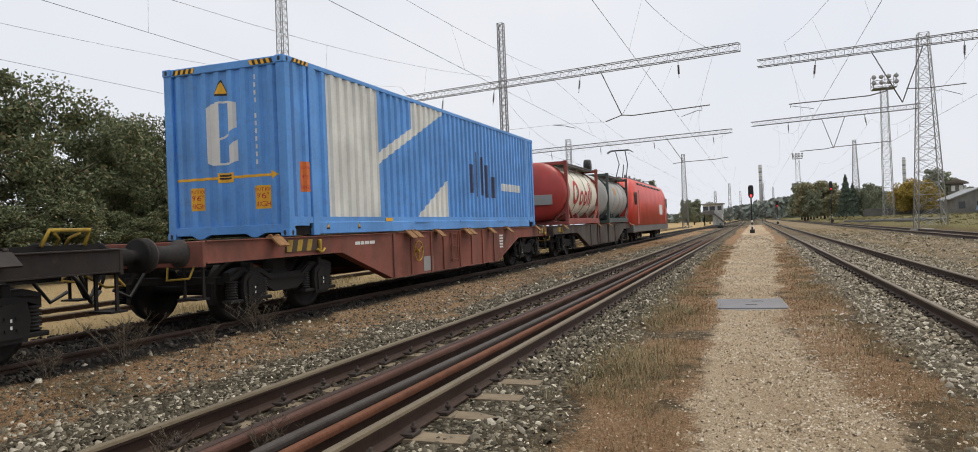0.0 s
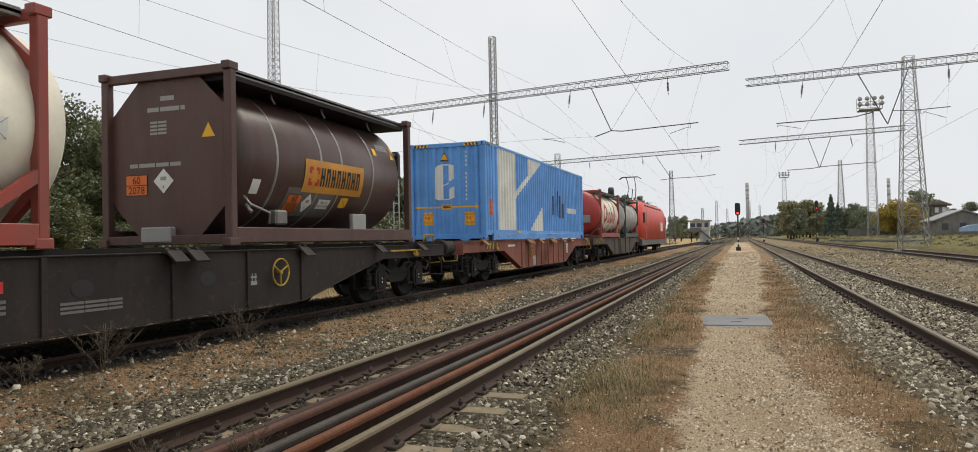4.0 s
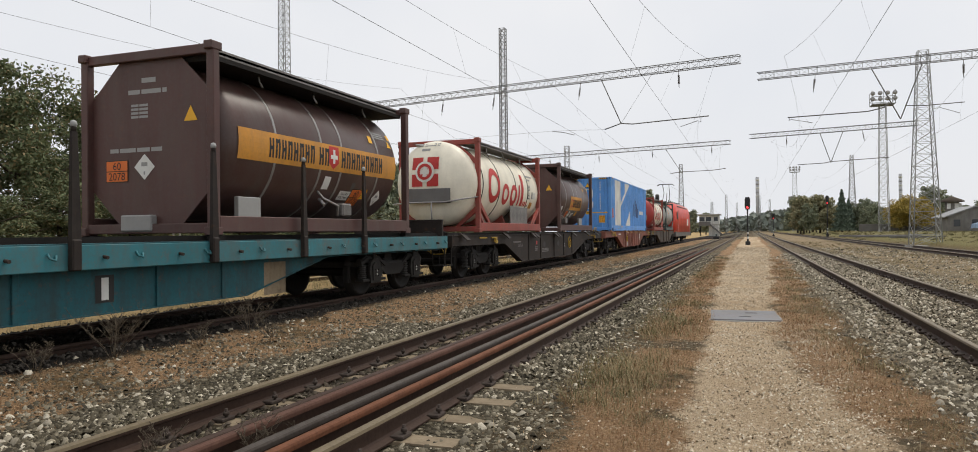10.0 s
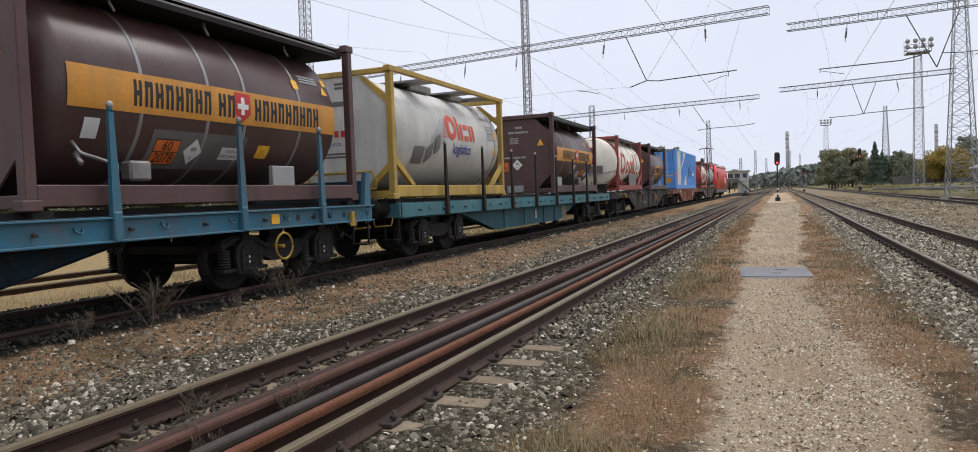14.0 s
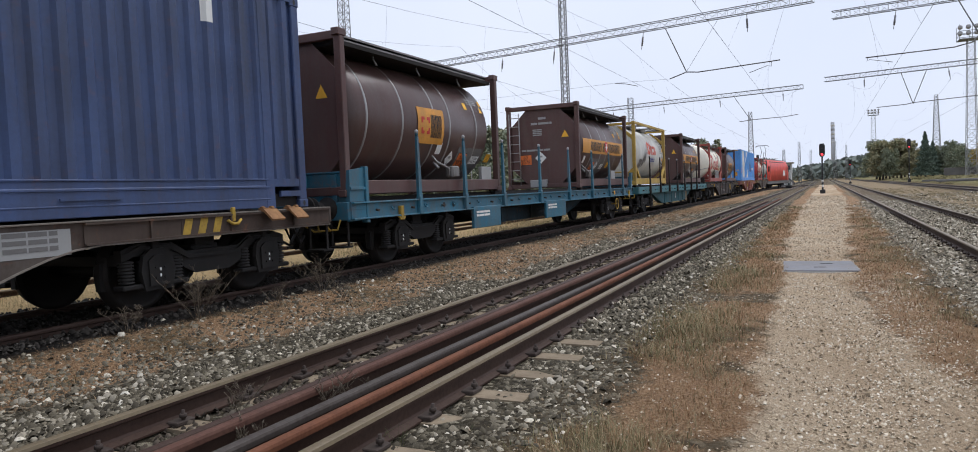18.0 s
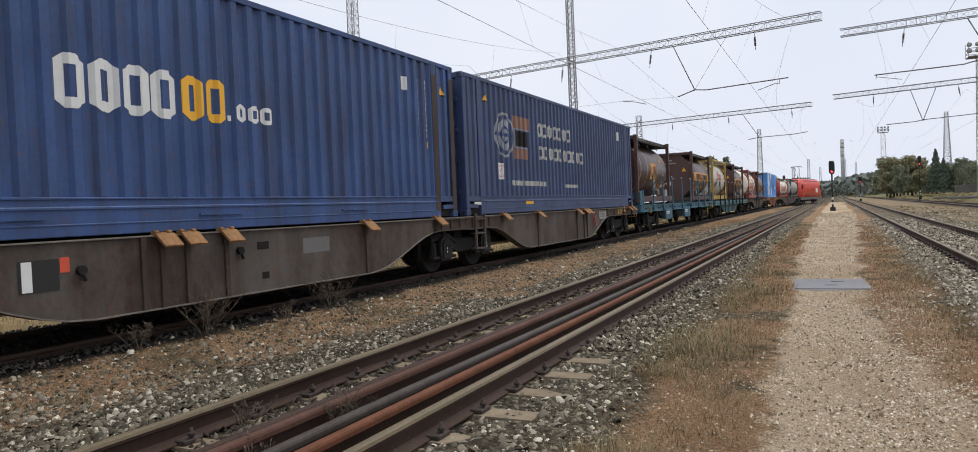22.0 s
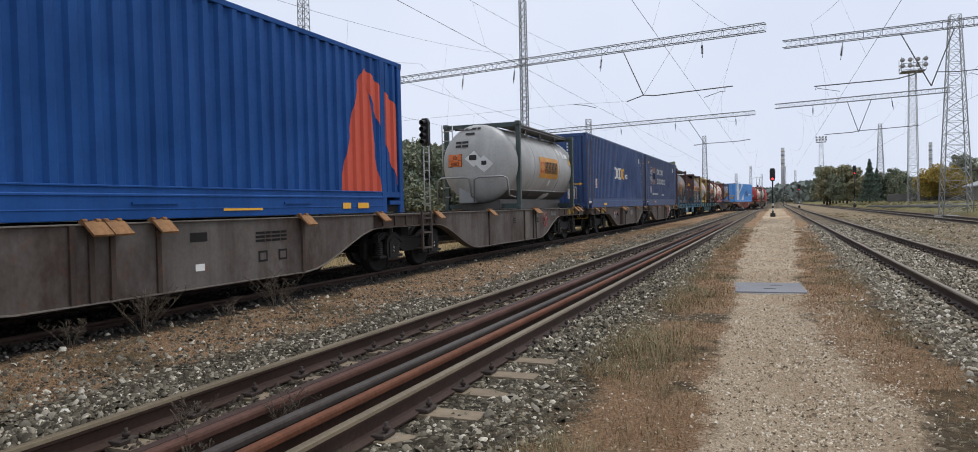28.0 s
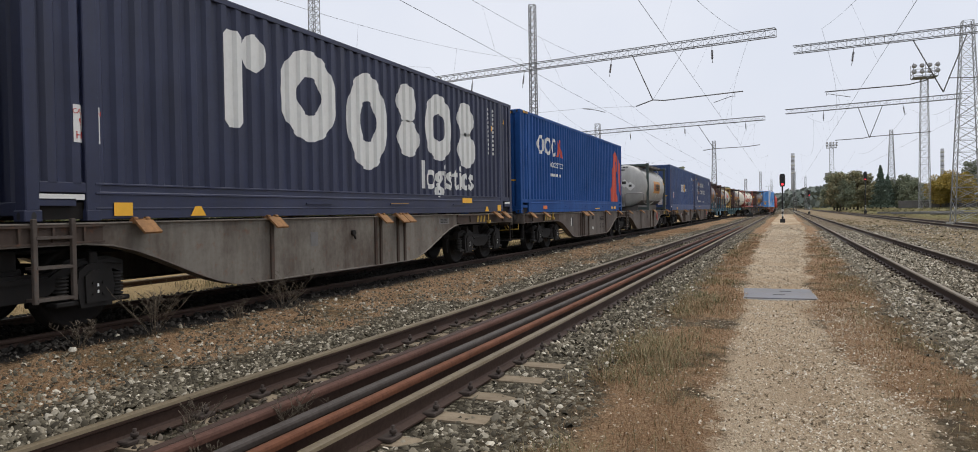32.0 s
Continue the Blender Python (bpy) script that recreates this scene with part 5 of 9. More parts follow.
def mark(th, name, mat, polys, surf, off=0.004, label="", k=0):
    if name in ("label_sign", "painted_panel", "worn_patch", "placard_holder", "hazard_diamond") and len(polys) > 1:
        return [mark(th, name, mat, [p], surf, off, label, k) for p in polys]
    sh = Shape()
    lay(sh, polys, lambda u, v: surf[0](u, v, off), surf[1], k)
    return part(name, sh, M[mat], th, label)


def hazard_corners(th, W, L, H, rear=True):
    """Black and yellow bars on the top edges of a tall container."""
    def strip(at):
        part("hazard_strip", strip_shape(at, 0, 0.44, 0.0), M["black"], th, "black warning strip")
        for i in range(4):
            part("hazard_bar", strip_shape(at, 0.055 + 0.11 * i, 0.11 + 0.11 * i, 0.003), M["yellow"], th, "yellow warning bar")

    def strip_shape(at, a, b, off):
        sh = Shape()
        sh.face([at(a, 0, off), at(b, 0, off), at(b + 0.03, 1, off), at(a + 0.03, 1, off)])
        return sh
    for s in (-1, 1):
        strip(lambda u, v, off=0.0, s=s: (s * (W - 0.20 - u), -L - 0.0035 - off, H - 0.11 + 0.08 * v))
    strip(lambda u, v, off=0.0: (W + 0.003 + off, -L + 0.2 + u, H - 0.075 + 0.065 * v))


def height_arrow(th, surf, v, side_w, a=-1.05, b=1.08):
    mark(th, "height_marking", "yellow", [rect(a, b, v, v + 0.045), [(b, v - 0.05), (b + 0.12, v + 0.022), (b, v + 0.095)]], surf, label="yellow height line with an arrow")


def warn_triangle(th, surf, u, v, s=0.24):
    mark(th, "warning_triangle", "black", [[(u - s * 0.58, v - 0.02), (u + s * 0.58, v - 0.02), (u, v + s * 1.05)]], surf, 0.004)
    mark(th, "warning_triangle", "yellow", [[(u - s * 0.46, v + 0.015), (u + s * 0.46, v + 0.015), (u, v + s * 0.88)]], surf, 0.007)


def caution_sign(th, surf, u, v, mat="yellow", text="red_sign", w=0.36, h=0.52):
    mark(th, "caution_sign", mat, [rect(u - w / 2, u + w / 2, v, v + h)], surf, 0.005, "height caution sign")
    pol = []
    for k, (s, size) in enumerate((("CAUTION", 0.085), ("9'6\"", 0.15), ("HIGH", 0.13))):
        pol += words(s, size * w / 0.36, u, v + h * (0.76 - 0.33 * k), "CENTER")
    mark(th, "writing", text, pol, surf, 0.009)


def id_column(th, surf, u, v, n=11, mat="white", h=0.075, gap=0.125):
    """Upright row of plain marks in place of the registration."""
    pol = []
    for i in range(n):
        if i in (4,):
            continue
        z = v - i * gap
        pol += [rect(u - 0.03, u + 0.03, z, z + h)] if i % 3 else [rect(u - 0.03, u - 0.005, z, z + h), rect(u + 0.005, u + 0.03, z, z + h)]
    mark(th, "registration_column", mat, pol, surf, 0.005)


CARRIED = []     # thing, segment's rear and front pivots, place along the train, height


def put(th, y, seg, z=DECK):
    CARRIED.append((th, seg, y, z))
    return th


# segments of the train: rear and front bogie centres
SEG = {"loco": (47.2, 57.1), "A": (28.3, 41.6), "B": (9.75, 22.9), "C": (-9.75, 4.2), "D": (-29.3, -15.15), "E": (-48.5, -34.75), "F1": (-65.75, -53.8), "F2": (-77.6, -65.75),
       "G1": (-94.8, -82.9), "G2": (-106.3, -94.8), "H1": (-123.6, -111.7), "H2": (-135.5, -123.6)}

# ---- wagons ----
SILL_TOP = 1.20          # above the rail
SILL_X = 1.26


def wheelset_mesh():
    sh = Shape()
    for s in (-1, 1):
        sh.lathe([(s * 0.68, 0.0), (s * 0.68, 0.10), (s * 0.70, 0.12), (s * 0.71, 0.36), (s * 0.685, 0.40), (s * 0.685, 0.487), (s * 0.71, 0.49), (s * 0.722, 0.464), (s * 0.82, 0.458), (s * 0.825, 0.40),
                  (s * 0.79, 0.37), (s * 0.775, 0.14), (s * 0.83, 0.11), (s * 0.83, 0.0)], (0, 0, 0), 0, 28)
    sh.cyl((-0.98, 0, 0), (0.98, 0, 0), 0.08, 12)
    return mesh_of("wheelset", sh, M["wheel"])


def spring_mesh():
    sh = Shape()
    prof = [(0, 0.0)]
    for i in range(7):
        prof += [(0.038 * i + 0.004, 0.062), (0.038 * i + 0.012, 0.088), (0.038 * i + 0.026, 0.088), (0.038 * i + 0.034, 0.062)]
    sh.lathe(prof + [(0.27, 0.0)], (0, 0, 0), 2, 12)
    return mesh_of("spring", sh, M["spring"])


def bogie_frame_mesh():
    sh = Shape()
    for s in (-1, 1):
        a, b = sorted((s * 0.95, s * 1.07))
        sh.prism([(-1.32, 0.60), (-1.32, 0.74), (-1.12, 0.80), (-0.62, 0.78), (-0.42, 0.66), (0.42, 0.66), (0.62, 0.78), (1.12, 0.80), (1.32, 0.74), (1.32, 0.60), (1.16, 0.66), (0.66, 0.64),
                  (0.45, 0.46), (0.28, 0.38), (-0.28, 0.38), (-0.45, 0.46), (-0.66, 0.64), (-1.16, 0.66)], 0, a, b)
        c, d = sorted((s * 1.07, s * 1.10))
        sh.prism([(-1.30, 0.70), (-1.10, 0.77), (-0.62, 0.75), (-0.40, 0.62), (0.40, 0.62), (0.62, 0.75), (1.10, 0.77), (1.30, 0.70), (1.10, 0.73), (0.66, 0.70), (0.40, 0.57), (-0.40, 0.57), (-0.66, 0.70), (-1.10, 0.73)], 0, c, d)
    sh.box(-0.95, 0.95, -0.22, 0.22, 0.50, 0.72, 0.02)
    for y in (-1.26, 1.26):
        sh.box(-0.95, 0.95, y - 0.05, y + 0.05, 0.56, 0.68, 0.01)
    sh.cyl((0, 0, 0.70), (0, 0, 0.92), 0.22, 16)
    for s in (-1, 1):
        sh.box(s * 0.85 - 0.1, s * 0.85 + 0.1, -0.16, 0.16, 0.70, 0.90, 0.01)
        for y in (-1.34, -0.44, 0.44, 1.34):       # brake shoes
            sh.box(s * 0.755 - 0.05, s * 0.755 + 0.05, y - 0.05, y + 0.04, 0.28, 0.60, 0.01)
    return mesh_of("bogie_frame", sh, M["bogie"])


def axlebox_mesh():
    sh = Shape()
    sh.box(-0.10, 0.08, -0.17, 0.17, -0.13, 0.14, 0.03)
    sh.box(-0.08, 0.10, -0.46, 0.46, -0.17, -0.115, 0.012)
    sh.prism([(-0.19, -0.20), (0.19, -0.20), (0.235, 0.02), (0.20, 0.20), (0.10, 0.27), (-0.10, 0.27), (-0.20, 0.20), (-0.235, 0.02)], 0, 0.07, 0.125)
    sh.prism([(-0.14, -0.15), (0.14, -0.15), (0.15, 0.14), (0.07, 0.20), (-0.07, 0.20), (-0.15, 0.14)], 0, 0.12, 0.15)
    for i in range(4):
        a = math.pi / 4 + i * math.pi / 2
        sh.cyl((0.15, 0.085 * math.cos(a), 0.085 * math.sin(a)), (0.165, 0.085 * math.cos(a), 0.085 * math.sin(a)), 0.016, 6)
    sh.box(-0.06, 0.10, -0.05, 0.05, 0.25, 0.40, 0.01)
    return mesh_of("axlebox", sh, M["bogie"])


WHEELSET, SPRING, BOGIE_FRAME, AXLEBOX = wheelset_mesh(), spring_mesh(), bogie_frame_mesh(), axlebox_mesh()
axle_marks = Shape()
axle_marks.face([(0.1525, -0.011, -0.017), (0.1525, 0.011, -0.017), (0.1525, 0.011, 0.017), (0.1525, -0.011, 0.017)])
AXLE_MARK = mesh_of("painted_mark", axle_marks, M["white"])
WHEELS = []              # wheelset, train's place


def bogie(wagon, y, y_train):
    b = part("bogie", BOGIE_FRAME, None, wagon, "sooty two-axle bogie", pose(0, y, 0))
    for dy in (-0.9, 0.9):
        WHEELS.append((part("wheelset", WHEELSET, None, b, at=pose(0, dy, WHEEL_R)), dy))
        for s in (-1, 1):
            part("axlebox", AXLEBOX, None, b, at=pose(s * 1.03, dy, WHEEL_R, 0, 0, 0 if s > 0 else 180))
            for e in (-0.34, 0.34):
                part("spring", SPRING, None, b, at=pose(s * 1.03, dy + e, WHEEL_R - 0.11))
        for dz in (-0.035, 0.035):
            part("painted_mark", AXLE_MARK, None, b, at=pose(1.031, dy, WHEEL_R + dz))
    return b


def buffer_mesh():
    sh = Shape()
    sh.lathe([(0.0, 0.0), (0.0, 0.19), (0.03, 0.19), (0.04, 0.125), (0.40, 0.11), (0.40, 0.085), (0.56, 0.085), (0.57, 0.20), (0.585, 0.225), (0.60, 0.215), (0.615, 0.0)], (0, 0, 0), 1, 20)
    return mesh_of("buffer", sh, M["steel_dark"])


BUFFER = buffer_mesh()
BUFFER_LIGHT = BUFFER.copy()
BUFFER_LIGHT.materials.clear()
BUFFER_LIGHT.materials.append(coat("scuffed_grey_steel", (0.075, 0.068, 0.062), 0.6, grime=0.5, dirt=(0.02, 0.017, 0.015)))


def flap_mesh():
    sh = Shape()
    sh.prism([(0.0, 0.0), (0.05, 0.012), (0.20, -0.125), (0.185, -0.145), (0.04, -0.02), (0.0, -0.03)], 1, -0.125, 0.125)
    for y in (-0.085, 0.085):
        sh.cyl((0.0, y - 0.03, 0.02), (0.0, y + 0.03, 0.02), 0.028, 8)
    sh.box(-0.06, 0.02, -0.11, 0.11, -0.02, 0.025, 0.006)
    return mesh_of("container_flap", sh, M["flap"])


FLAP = flap_mesh()
FLAP_DARK = FLAP.copy()
FLAP_DARK.materials.clear()
FLAP_DARK.materials.append(M["wag_brown"])
M["flange_edge"] = coat("scuffed_flange_steel", (0.175, 0.155, 0.130), 0.6, dirt=(0.06, 0.038, 0.025), grime=0.5, streak=0.3, rust=0.5)


def sill_outline(y0, y1, a, b, slope, low, high, curve):
    """Lower edge of a fish-bellied side sill, from the front end to the rear end."""
    out = []
    if curve:
        for i in range(9):
            u = i / 8
            out.append((b + slope * (1 - u), high + (low - high) * (3 * u * u - 2 * u ** 3)))
        for i in range(9):
            u = i / 8
            out.append((a - slope * u, low + (high - low) * (3 * u * u - 2 * u ** 3)))
    else:
        rear, front = slope if isinstance(slope, tuple) else (slope, slope)
        out = [(b + front, high), (b, low), (a, low), (a - rear, high)]
    return [(y1, high)] + out + [(y0, high)]


def wagon(label, paint, seg, y0, y1, deep, slope, curve=False, low=0.30, high=0.92, bogies=(True, True), ribs=(), flaps=(), wheel=None, ends=(True, True), wheel_col="yellow_paint",
          steps=(), stripes=(), top=SILL_TOP, light_buffers=False, name="container_wagon", inset=0.0):
    yc = (y0 + y1) / 2
    th = thing(name, label, "wagon", "wagons of the train")
    put(th, yc, seg, TRAIN_RAIL)
    pm = M[paint]
    a, b, y0, y1 = deep[0] - yc, deep[1] - yc, y0 - yc, y1 - yc
    line = sill_outline(y0, y1, a, b, slope, low, high, curve)
    for s in (-1, 1):
        sh = Shape()
        x0, x1 = sorted((s * (SILL_X - inset), s * (SILL_X - inset - 0.012)))
        sh.prism([(y0, top)] + [(y1, top)] + line, 0, x0, x1)
        # flat wagons' sills take the paint copy with recess shade in it
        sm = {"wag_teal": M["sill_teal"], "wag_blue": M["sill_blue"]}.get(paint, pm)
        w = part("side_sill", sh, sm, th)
        fl = Shape()
        x0, x1 = sorted((s * (SILL_X + 0.03), s * (SILL_X - 0.16)))
        fl.box(x0, x1, y0, y1, top - 0.004, top + 0.014, 0.003)
        x0, x1 = sorted((s * (SILL_X - inset + 0.03), s * (SILL_X - inset - 0.16)))
        for (ya, za), (yb, zb) in zip(line, line[1:]):
            fl.mesh([(x0, ya, za), (x1, ya, za), (x1, yb, zb), (x0, yb, zb), (x0, ya, za - 0.016), (x1, ya, za - 0.016), (x1, yb, zb - 0.016), (x0, yb, zb - 0.016)],
                    [(0, 1, 2, 3), (7, 6, 5, 4), (0, 3, 7, 4), (1, 5, 6, 2)])
        part("flange", fl, M["flange_edge"] if curve else sm, w)
        if curve:
            # rusty shallow channels over the bogies
            for u0, u1 in ((y0 + 0.02, a - slope * 0.92), (b + slope * 0.92, y1 - 0.02)):
                ch = Shape()
                xa, xb = sorted((s * (SILL_X + 0.003), s * (SILL_X + 0.012)))
                ch.box(xa, xb, u0, u1, high + 0.02, top - 0.006)
                xa, xb = sorted((s * (SILL_X + 0.003), s * (SILL_X + 0.045)))
                ch.box(xa, xb, u0, u1, high + 0.002, high + 0.022)
                ch.box(xa, xb, u0, u1, top - 0.03, top - 0.008)
                e = part("end_channel", ch, M["wag_stain"], w, "rusty end channel over the bogie")
                for k in range(3):
                    yk = u0 + (u1 - u0) * (0.2 + 0.3 * k)
                    part("gusset", Shape().box(xa, xb - 0.004 if s > 0 else xb, yk - 0.012, yk + 0.012, high + 0.02, top - 0.03), M["wag_stain"], e)
        belly = [f for f in flaps if deep[0] < f < deep[1]] if paint.startswith("wag_grey") else []
        for y in list(ribs) + belly:
            r = Shape()
            x0, x1 = sorted((s * (SILL_X - inset + 0.028), s * (SILL_X - inset - 0.002)))
            r.box(x0, x1, y - yc - 0.035, y - yc + 0.035, low, top - 0.006, 0.004)
            part("stiffener", r, M["wag_stain"] if paint.startswith("wag_grey") else sm, w)
        for y in (flaps if name == "container_wagon" else ()):
            part("container_flap", FLAP_DARK if paint == "wag_brown" else FLAP, None, w, at=pose(s * (SILL_X + 0.02), y - yc, top + 0.02, 0, 0, 0 if s > 0 else 180))
    sh = Shape().box(-0.35, 0.35, y0, y1, 0.80, min(1.16, top - 0.02))
    sh.box(-0.55, 0.55, a, b, 0.55, 0.9)
    part("centre_beam", sh, M["steel_dark"], th)
    n = max(4, int((y1 - y0) / 2.4))
    for i in range(n + 1):
        y = y0 + 0.15 + (y1 - y0 - 0.3) * i / n
        part("cross_beam", Shape().box(-SILL_X + 0.02, SILL_X - 0.02, y - 0.08, y + 0.08, 0.94, top - 0.02), M["steel_dark"], th)
    for s in (-1, 1):
        x0, x1 = sorted((s * 0.98, s * 1.08))
        part("seat_beam", Shape().box(x0, x1, y0 + 0.1, y1 - 0.1, top - 0.05, top + 0.024 if curve else 1.226), M["steel_dark"], th)
    # brake cylinder and pipes under the floor
    br = Shape().cyl((0.55, a + 0.5, 0.72), (0.55, a + 1.2, 0.72), 0.16, 14)
    br.tube([(0.8, y0 + 0.4, 0.88), (0.8, 0, 0.80), (0.8, y1 - 0.4, 0.88)], 0.022)
    part("brake_gear", br, M["bogie"], th)
    for k, (ye, sy) in enumerate(((y0, -1), (y1, 1))):
        if not ends[k]:
            continue
        e = Shape()
        u0, u1 = sorted((ye, ye + sy * 0.06))
        e.box(-SILL_X - 0.01, SILL_X + 0.01, u0, u1, 0.86, top + 0.01, 0.01)
        head = part("end_beam", e, pm, th)
        for s in (-1, 1):
            part("buffer", BUFFER_LIGHT if light_buffers else BUFFER, None, th, at=pose(s * 0.875, ye + sy * 0.05, 1.05, 0, 0, 0 if sy > 0 else 180))
            h = Shape().tube([(s * 1.10, ye + sy * 0.02, 0.90), (s * 1.14, ye + sy * 0.18, 0.72), (s * 0.80, ye + sy * 0.22, 0.70), (s * 0.66, ye + sy * 0.05, 0.86)], 0.016)
            part("grab_handle", h, M["yellow_paint"], head)
        hk = Shape().box(-0.06, 0.06, min(ye, ye + sy * 0.5), max(ye, ye + sy * 0.5), 0.95, 1.08, 0.02)
        hk.tube([(0, ye + sy * 0.45, 1.0), (0.06, ye + sy * 0.55, 0.75), (0.0, ye + sy * 0.6, 0.55), (-0.06, ye + sy * 0.55, 0.75), (0, ye + sy * 0.45, 1.0)], 0.022)
        part("coupling", hk, M["steel_dark"], head)
        for s in (-0.35, 0.35):
            hs = Shape()
            hs.tube([(s, ye + sy * 0.05, 0.95), (s * 1.1, ye + sy * 0.22, 0.75), (s * 1.0, ye + sy * 0.40, 0.50), (s * 0.8, ye + sy * 0.6, 0.62)], 0.025)
            part("brake_hose", hs, M["black"], head)
        for s in (-1, 1):
            st = Shape()
            st.box(s * 1.05 - 0.17, s * 1.05 + 0.17, ye + sy * 0.02 - 0.12, ye + sy * 0.02 + 0.12, 0.42, 0.445)
            for q in (-0.16, 0.16):
                st.box(s * 1.05 + q - 0.012, s * 1.05 + q + 0.012, ye - 0.02, ye + 0.02, 0.43, 0.90)
            part("shunter_step", st, M["steel_dark"], head)
    for k, ys in enumerate(seg):
        if bogies[k]:
            bogie(th, ys - yc, ys)
    if wheel is not None:
        hw = Shape()
        pts = [(SILL_X + 0.07, wheel - yc + 0.21 * math.cos(i * math.pi / 10), 0.80 + 0.21 * math.sin(i * math.pi / 10)) for i in range(21)]
        hw.tube(pts, 0.014, 8)
        for i in range(3):
            q = 0.5 + i * 2.094
            hw.cyl((SILL_X + 0.06, wheel - yc, 0.80), (SILL_X + 0.07, wheel - yc + 0.2 * math.cos(q), 0.80 + 0.2 * math.sin(q)), 0.014, 6)
        hw.cyl((SILL_X, wheel - yc, 0.80), (SILL_X + 0.09, wheel - yc, 0.80), 0.03, 10)
        part("brake_handwheel", hw, M[wheel_col], th, "round handbrake wheel")
    for y in steps:
        st = Shape()
        for q in (-0.21, 0.21):
            st.box(SILL_X + 0.03, SILL_X + 0.075, y - yc + q - 0.025, y - yc + q + 0.025, 0.38, top + 0.06, 0.006)
        for z in (0.40, 0.72, 1.02):
            st.box(SILL_X - 0.1, SILL_X + 0.08, y - yc - 0.2, y - yc + 0.2, z, z + 0.03)
        part("step_ladder", st, M["wag_grey"], th)
    for y, w in stripes:
        c = y - yc - w / 2
        part("hazard_strip", Shape().box(SILL_X + 0.010, SILL_X + 0.017, c, c + w + 0.05, top - 0.225, top - 0.03), M["wag_stain"], th, "dark warning strip")
        for i in range(3):
            bar = Shape()
            u = c + w * i / 3
            bar.mesh([(SILL_X + 0.021, u, top - 0.22), (SILL_X + 0.021, u + w / 6, top - 0.22), (SILL_X + 0.021, u + w / 6 + 0.06, top - 0.033), (SILL_X + 0.021, u + 0.06, top - 0.033)], [(0, 1, 2, 3)])
            part("hazard_bar", bar, M["yellow_paint"], th, "worn yellow warning bar")
        k = Shape().box(SILL_X + 0.005, SILL_X + 0.05, y - yc + w * 0.62, y - yc + w * 0.62 + 0.06, 0.98, 1.16, 0.01)
        k.tube([(SILL_X + 0.04, y - yc + w * 0.62 - 0.08, 1.0), (SILL_X + 0.05, y - yc + w * 0.62, 0.95), (SILL_X + 0.05, y - yc + w * 0.62 + 0.08, 0.95), (SILL_X + 0.04, y - yc + w * 0.62 + 0.15, 1.0)], 0.02)
        part("lashing_hook", k, M["yellow_paint"], th)
    return th, yc


def plate(th, y, z, w, h, mat, yc, rows=0, col="white", off=0.004):
    """A painted panel on the side sill, with plain bars for small writing."""
    sh = Shape()
    sh.face([(SILL_X + off, y - yc + q[0], z + q[1]) for q in rect(-w / 2, w / 2, -h / 2, h / 2)])
    part("painted_panel", sh, M[mat], th)
    if rows:
        sill_bars(th, y - w * 0.4, z + h * 0.28, [w * 0.3, w * 0.25, w * 0.12], h / (rows * 1.9), yc, rows, col, off + 0.003)


def sill_bars(th, y, z, widths, h, yc, rows=1, mat="white", off=0.005):
    sh = Shape()
    lay(sh, bars(y - yc, z, widths, h, rows=rows), lambda u, v: (SILL_X + off, u, v))
    part("small_print", sh, M[mat], th)


wA, cA = wagon("grey container wagon coupled to the locomotive", "wag_grey", SEG["A"], 25.6, 44.2, (31.5, 38.5), 2.2, ribs=(32, 34, 36, 38), flaps=(27, 33.5, 36.2, 42.5), stripes=((26.4, 0.6),))
wB, cB = wagon("red oxide container wagon with a fish-bellied frame", "wag_red", SEG["B"], 7.75, 24.6, (13.0, 19.4), 1.9, low=0.31, ribs=(13.1, 13.9, 14.9, 15.6, 16.6, 17.4, 18.2, 19.1), flaps=(9.2, 13.7, 14.0, 15.2, 16.9, 17.2, 18.7, 20.2, 23.2),
               wheel=14.13, stripes=((9.9, 0.8), (23.9, 0.6)), light_buffers=True)
lad = Shape()
for q in (-0.19, 0.19):
    lad.box(SILL_X + 0.03, SILL_X + 0.055, 16.2 - cB + q - 0.015, 16.2 - cB + q + 0.015, 0.46, 1.15)
for z in (0.5, 0.82, 1.12):
    lad.box(SILL_X + 0.02, SILL_X + 0.055, 16.2 - cB - 0.19, 16.2 - cB + 0.19, z, z + 0.025)
part("step_ladder", lad, M["wag_red"], wB)
sill_bars(wB, 11.6, 1.02, [0.18, 0.12, 0.16, 0.2], 0.06, cB)
plate(wB, 14.75, 0.50, 0.5, 0.32, "grey_sign", cB)
sill_bars(wB, 19.6, 0.98, [0.3], 0.05, cB, 5)
wC, cC = wagon("dark brown container wagon with a fish-bellied frame", "wag_brown", SEG["C"], -12.35, 6.35, (-6.65, 0.35), (1.75, 2.8), low=0.31, high=0.91, top=1.15, ribs=(-5.86, -4.4, -2.57, -1.08, 0.3),
               flaps=(-11.8, -8.44, -5.6, -5.25, -2.62, -2.25, 0.29, 2.9, 4.9), wheel=-0.36)
for y in (-3.92, -1.93):
    hole = Shape()
    hole.face([(SILL_X + 0.005, y - cC + q[0], 0.79 + q[1]) for q in disc(0, 0, 0.15, 0.10, 14)])
    part("sill_opening", hole, M["black"], wC, "oval opening in the sill")
lay_t = Shape()
lay(lay_t, words("A-RCW", 0.14, -7.0 - cC, 0.76), lambda u, v: (SILL_X + 0.005, u, v))
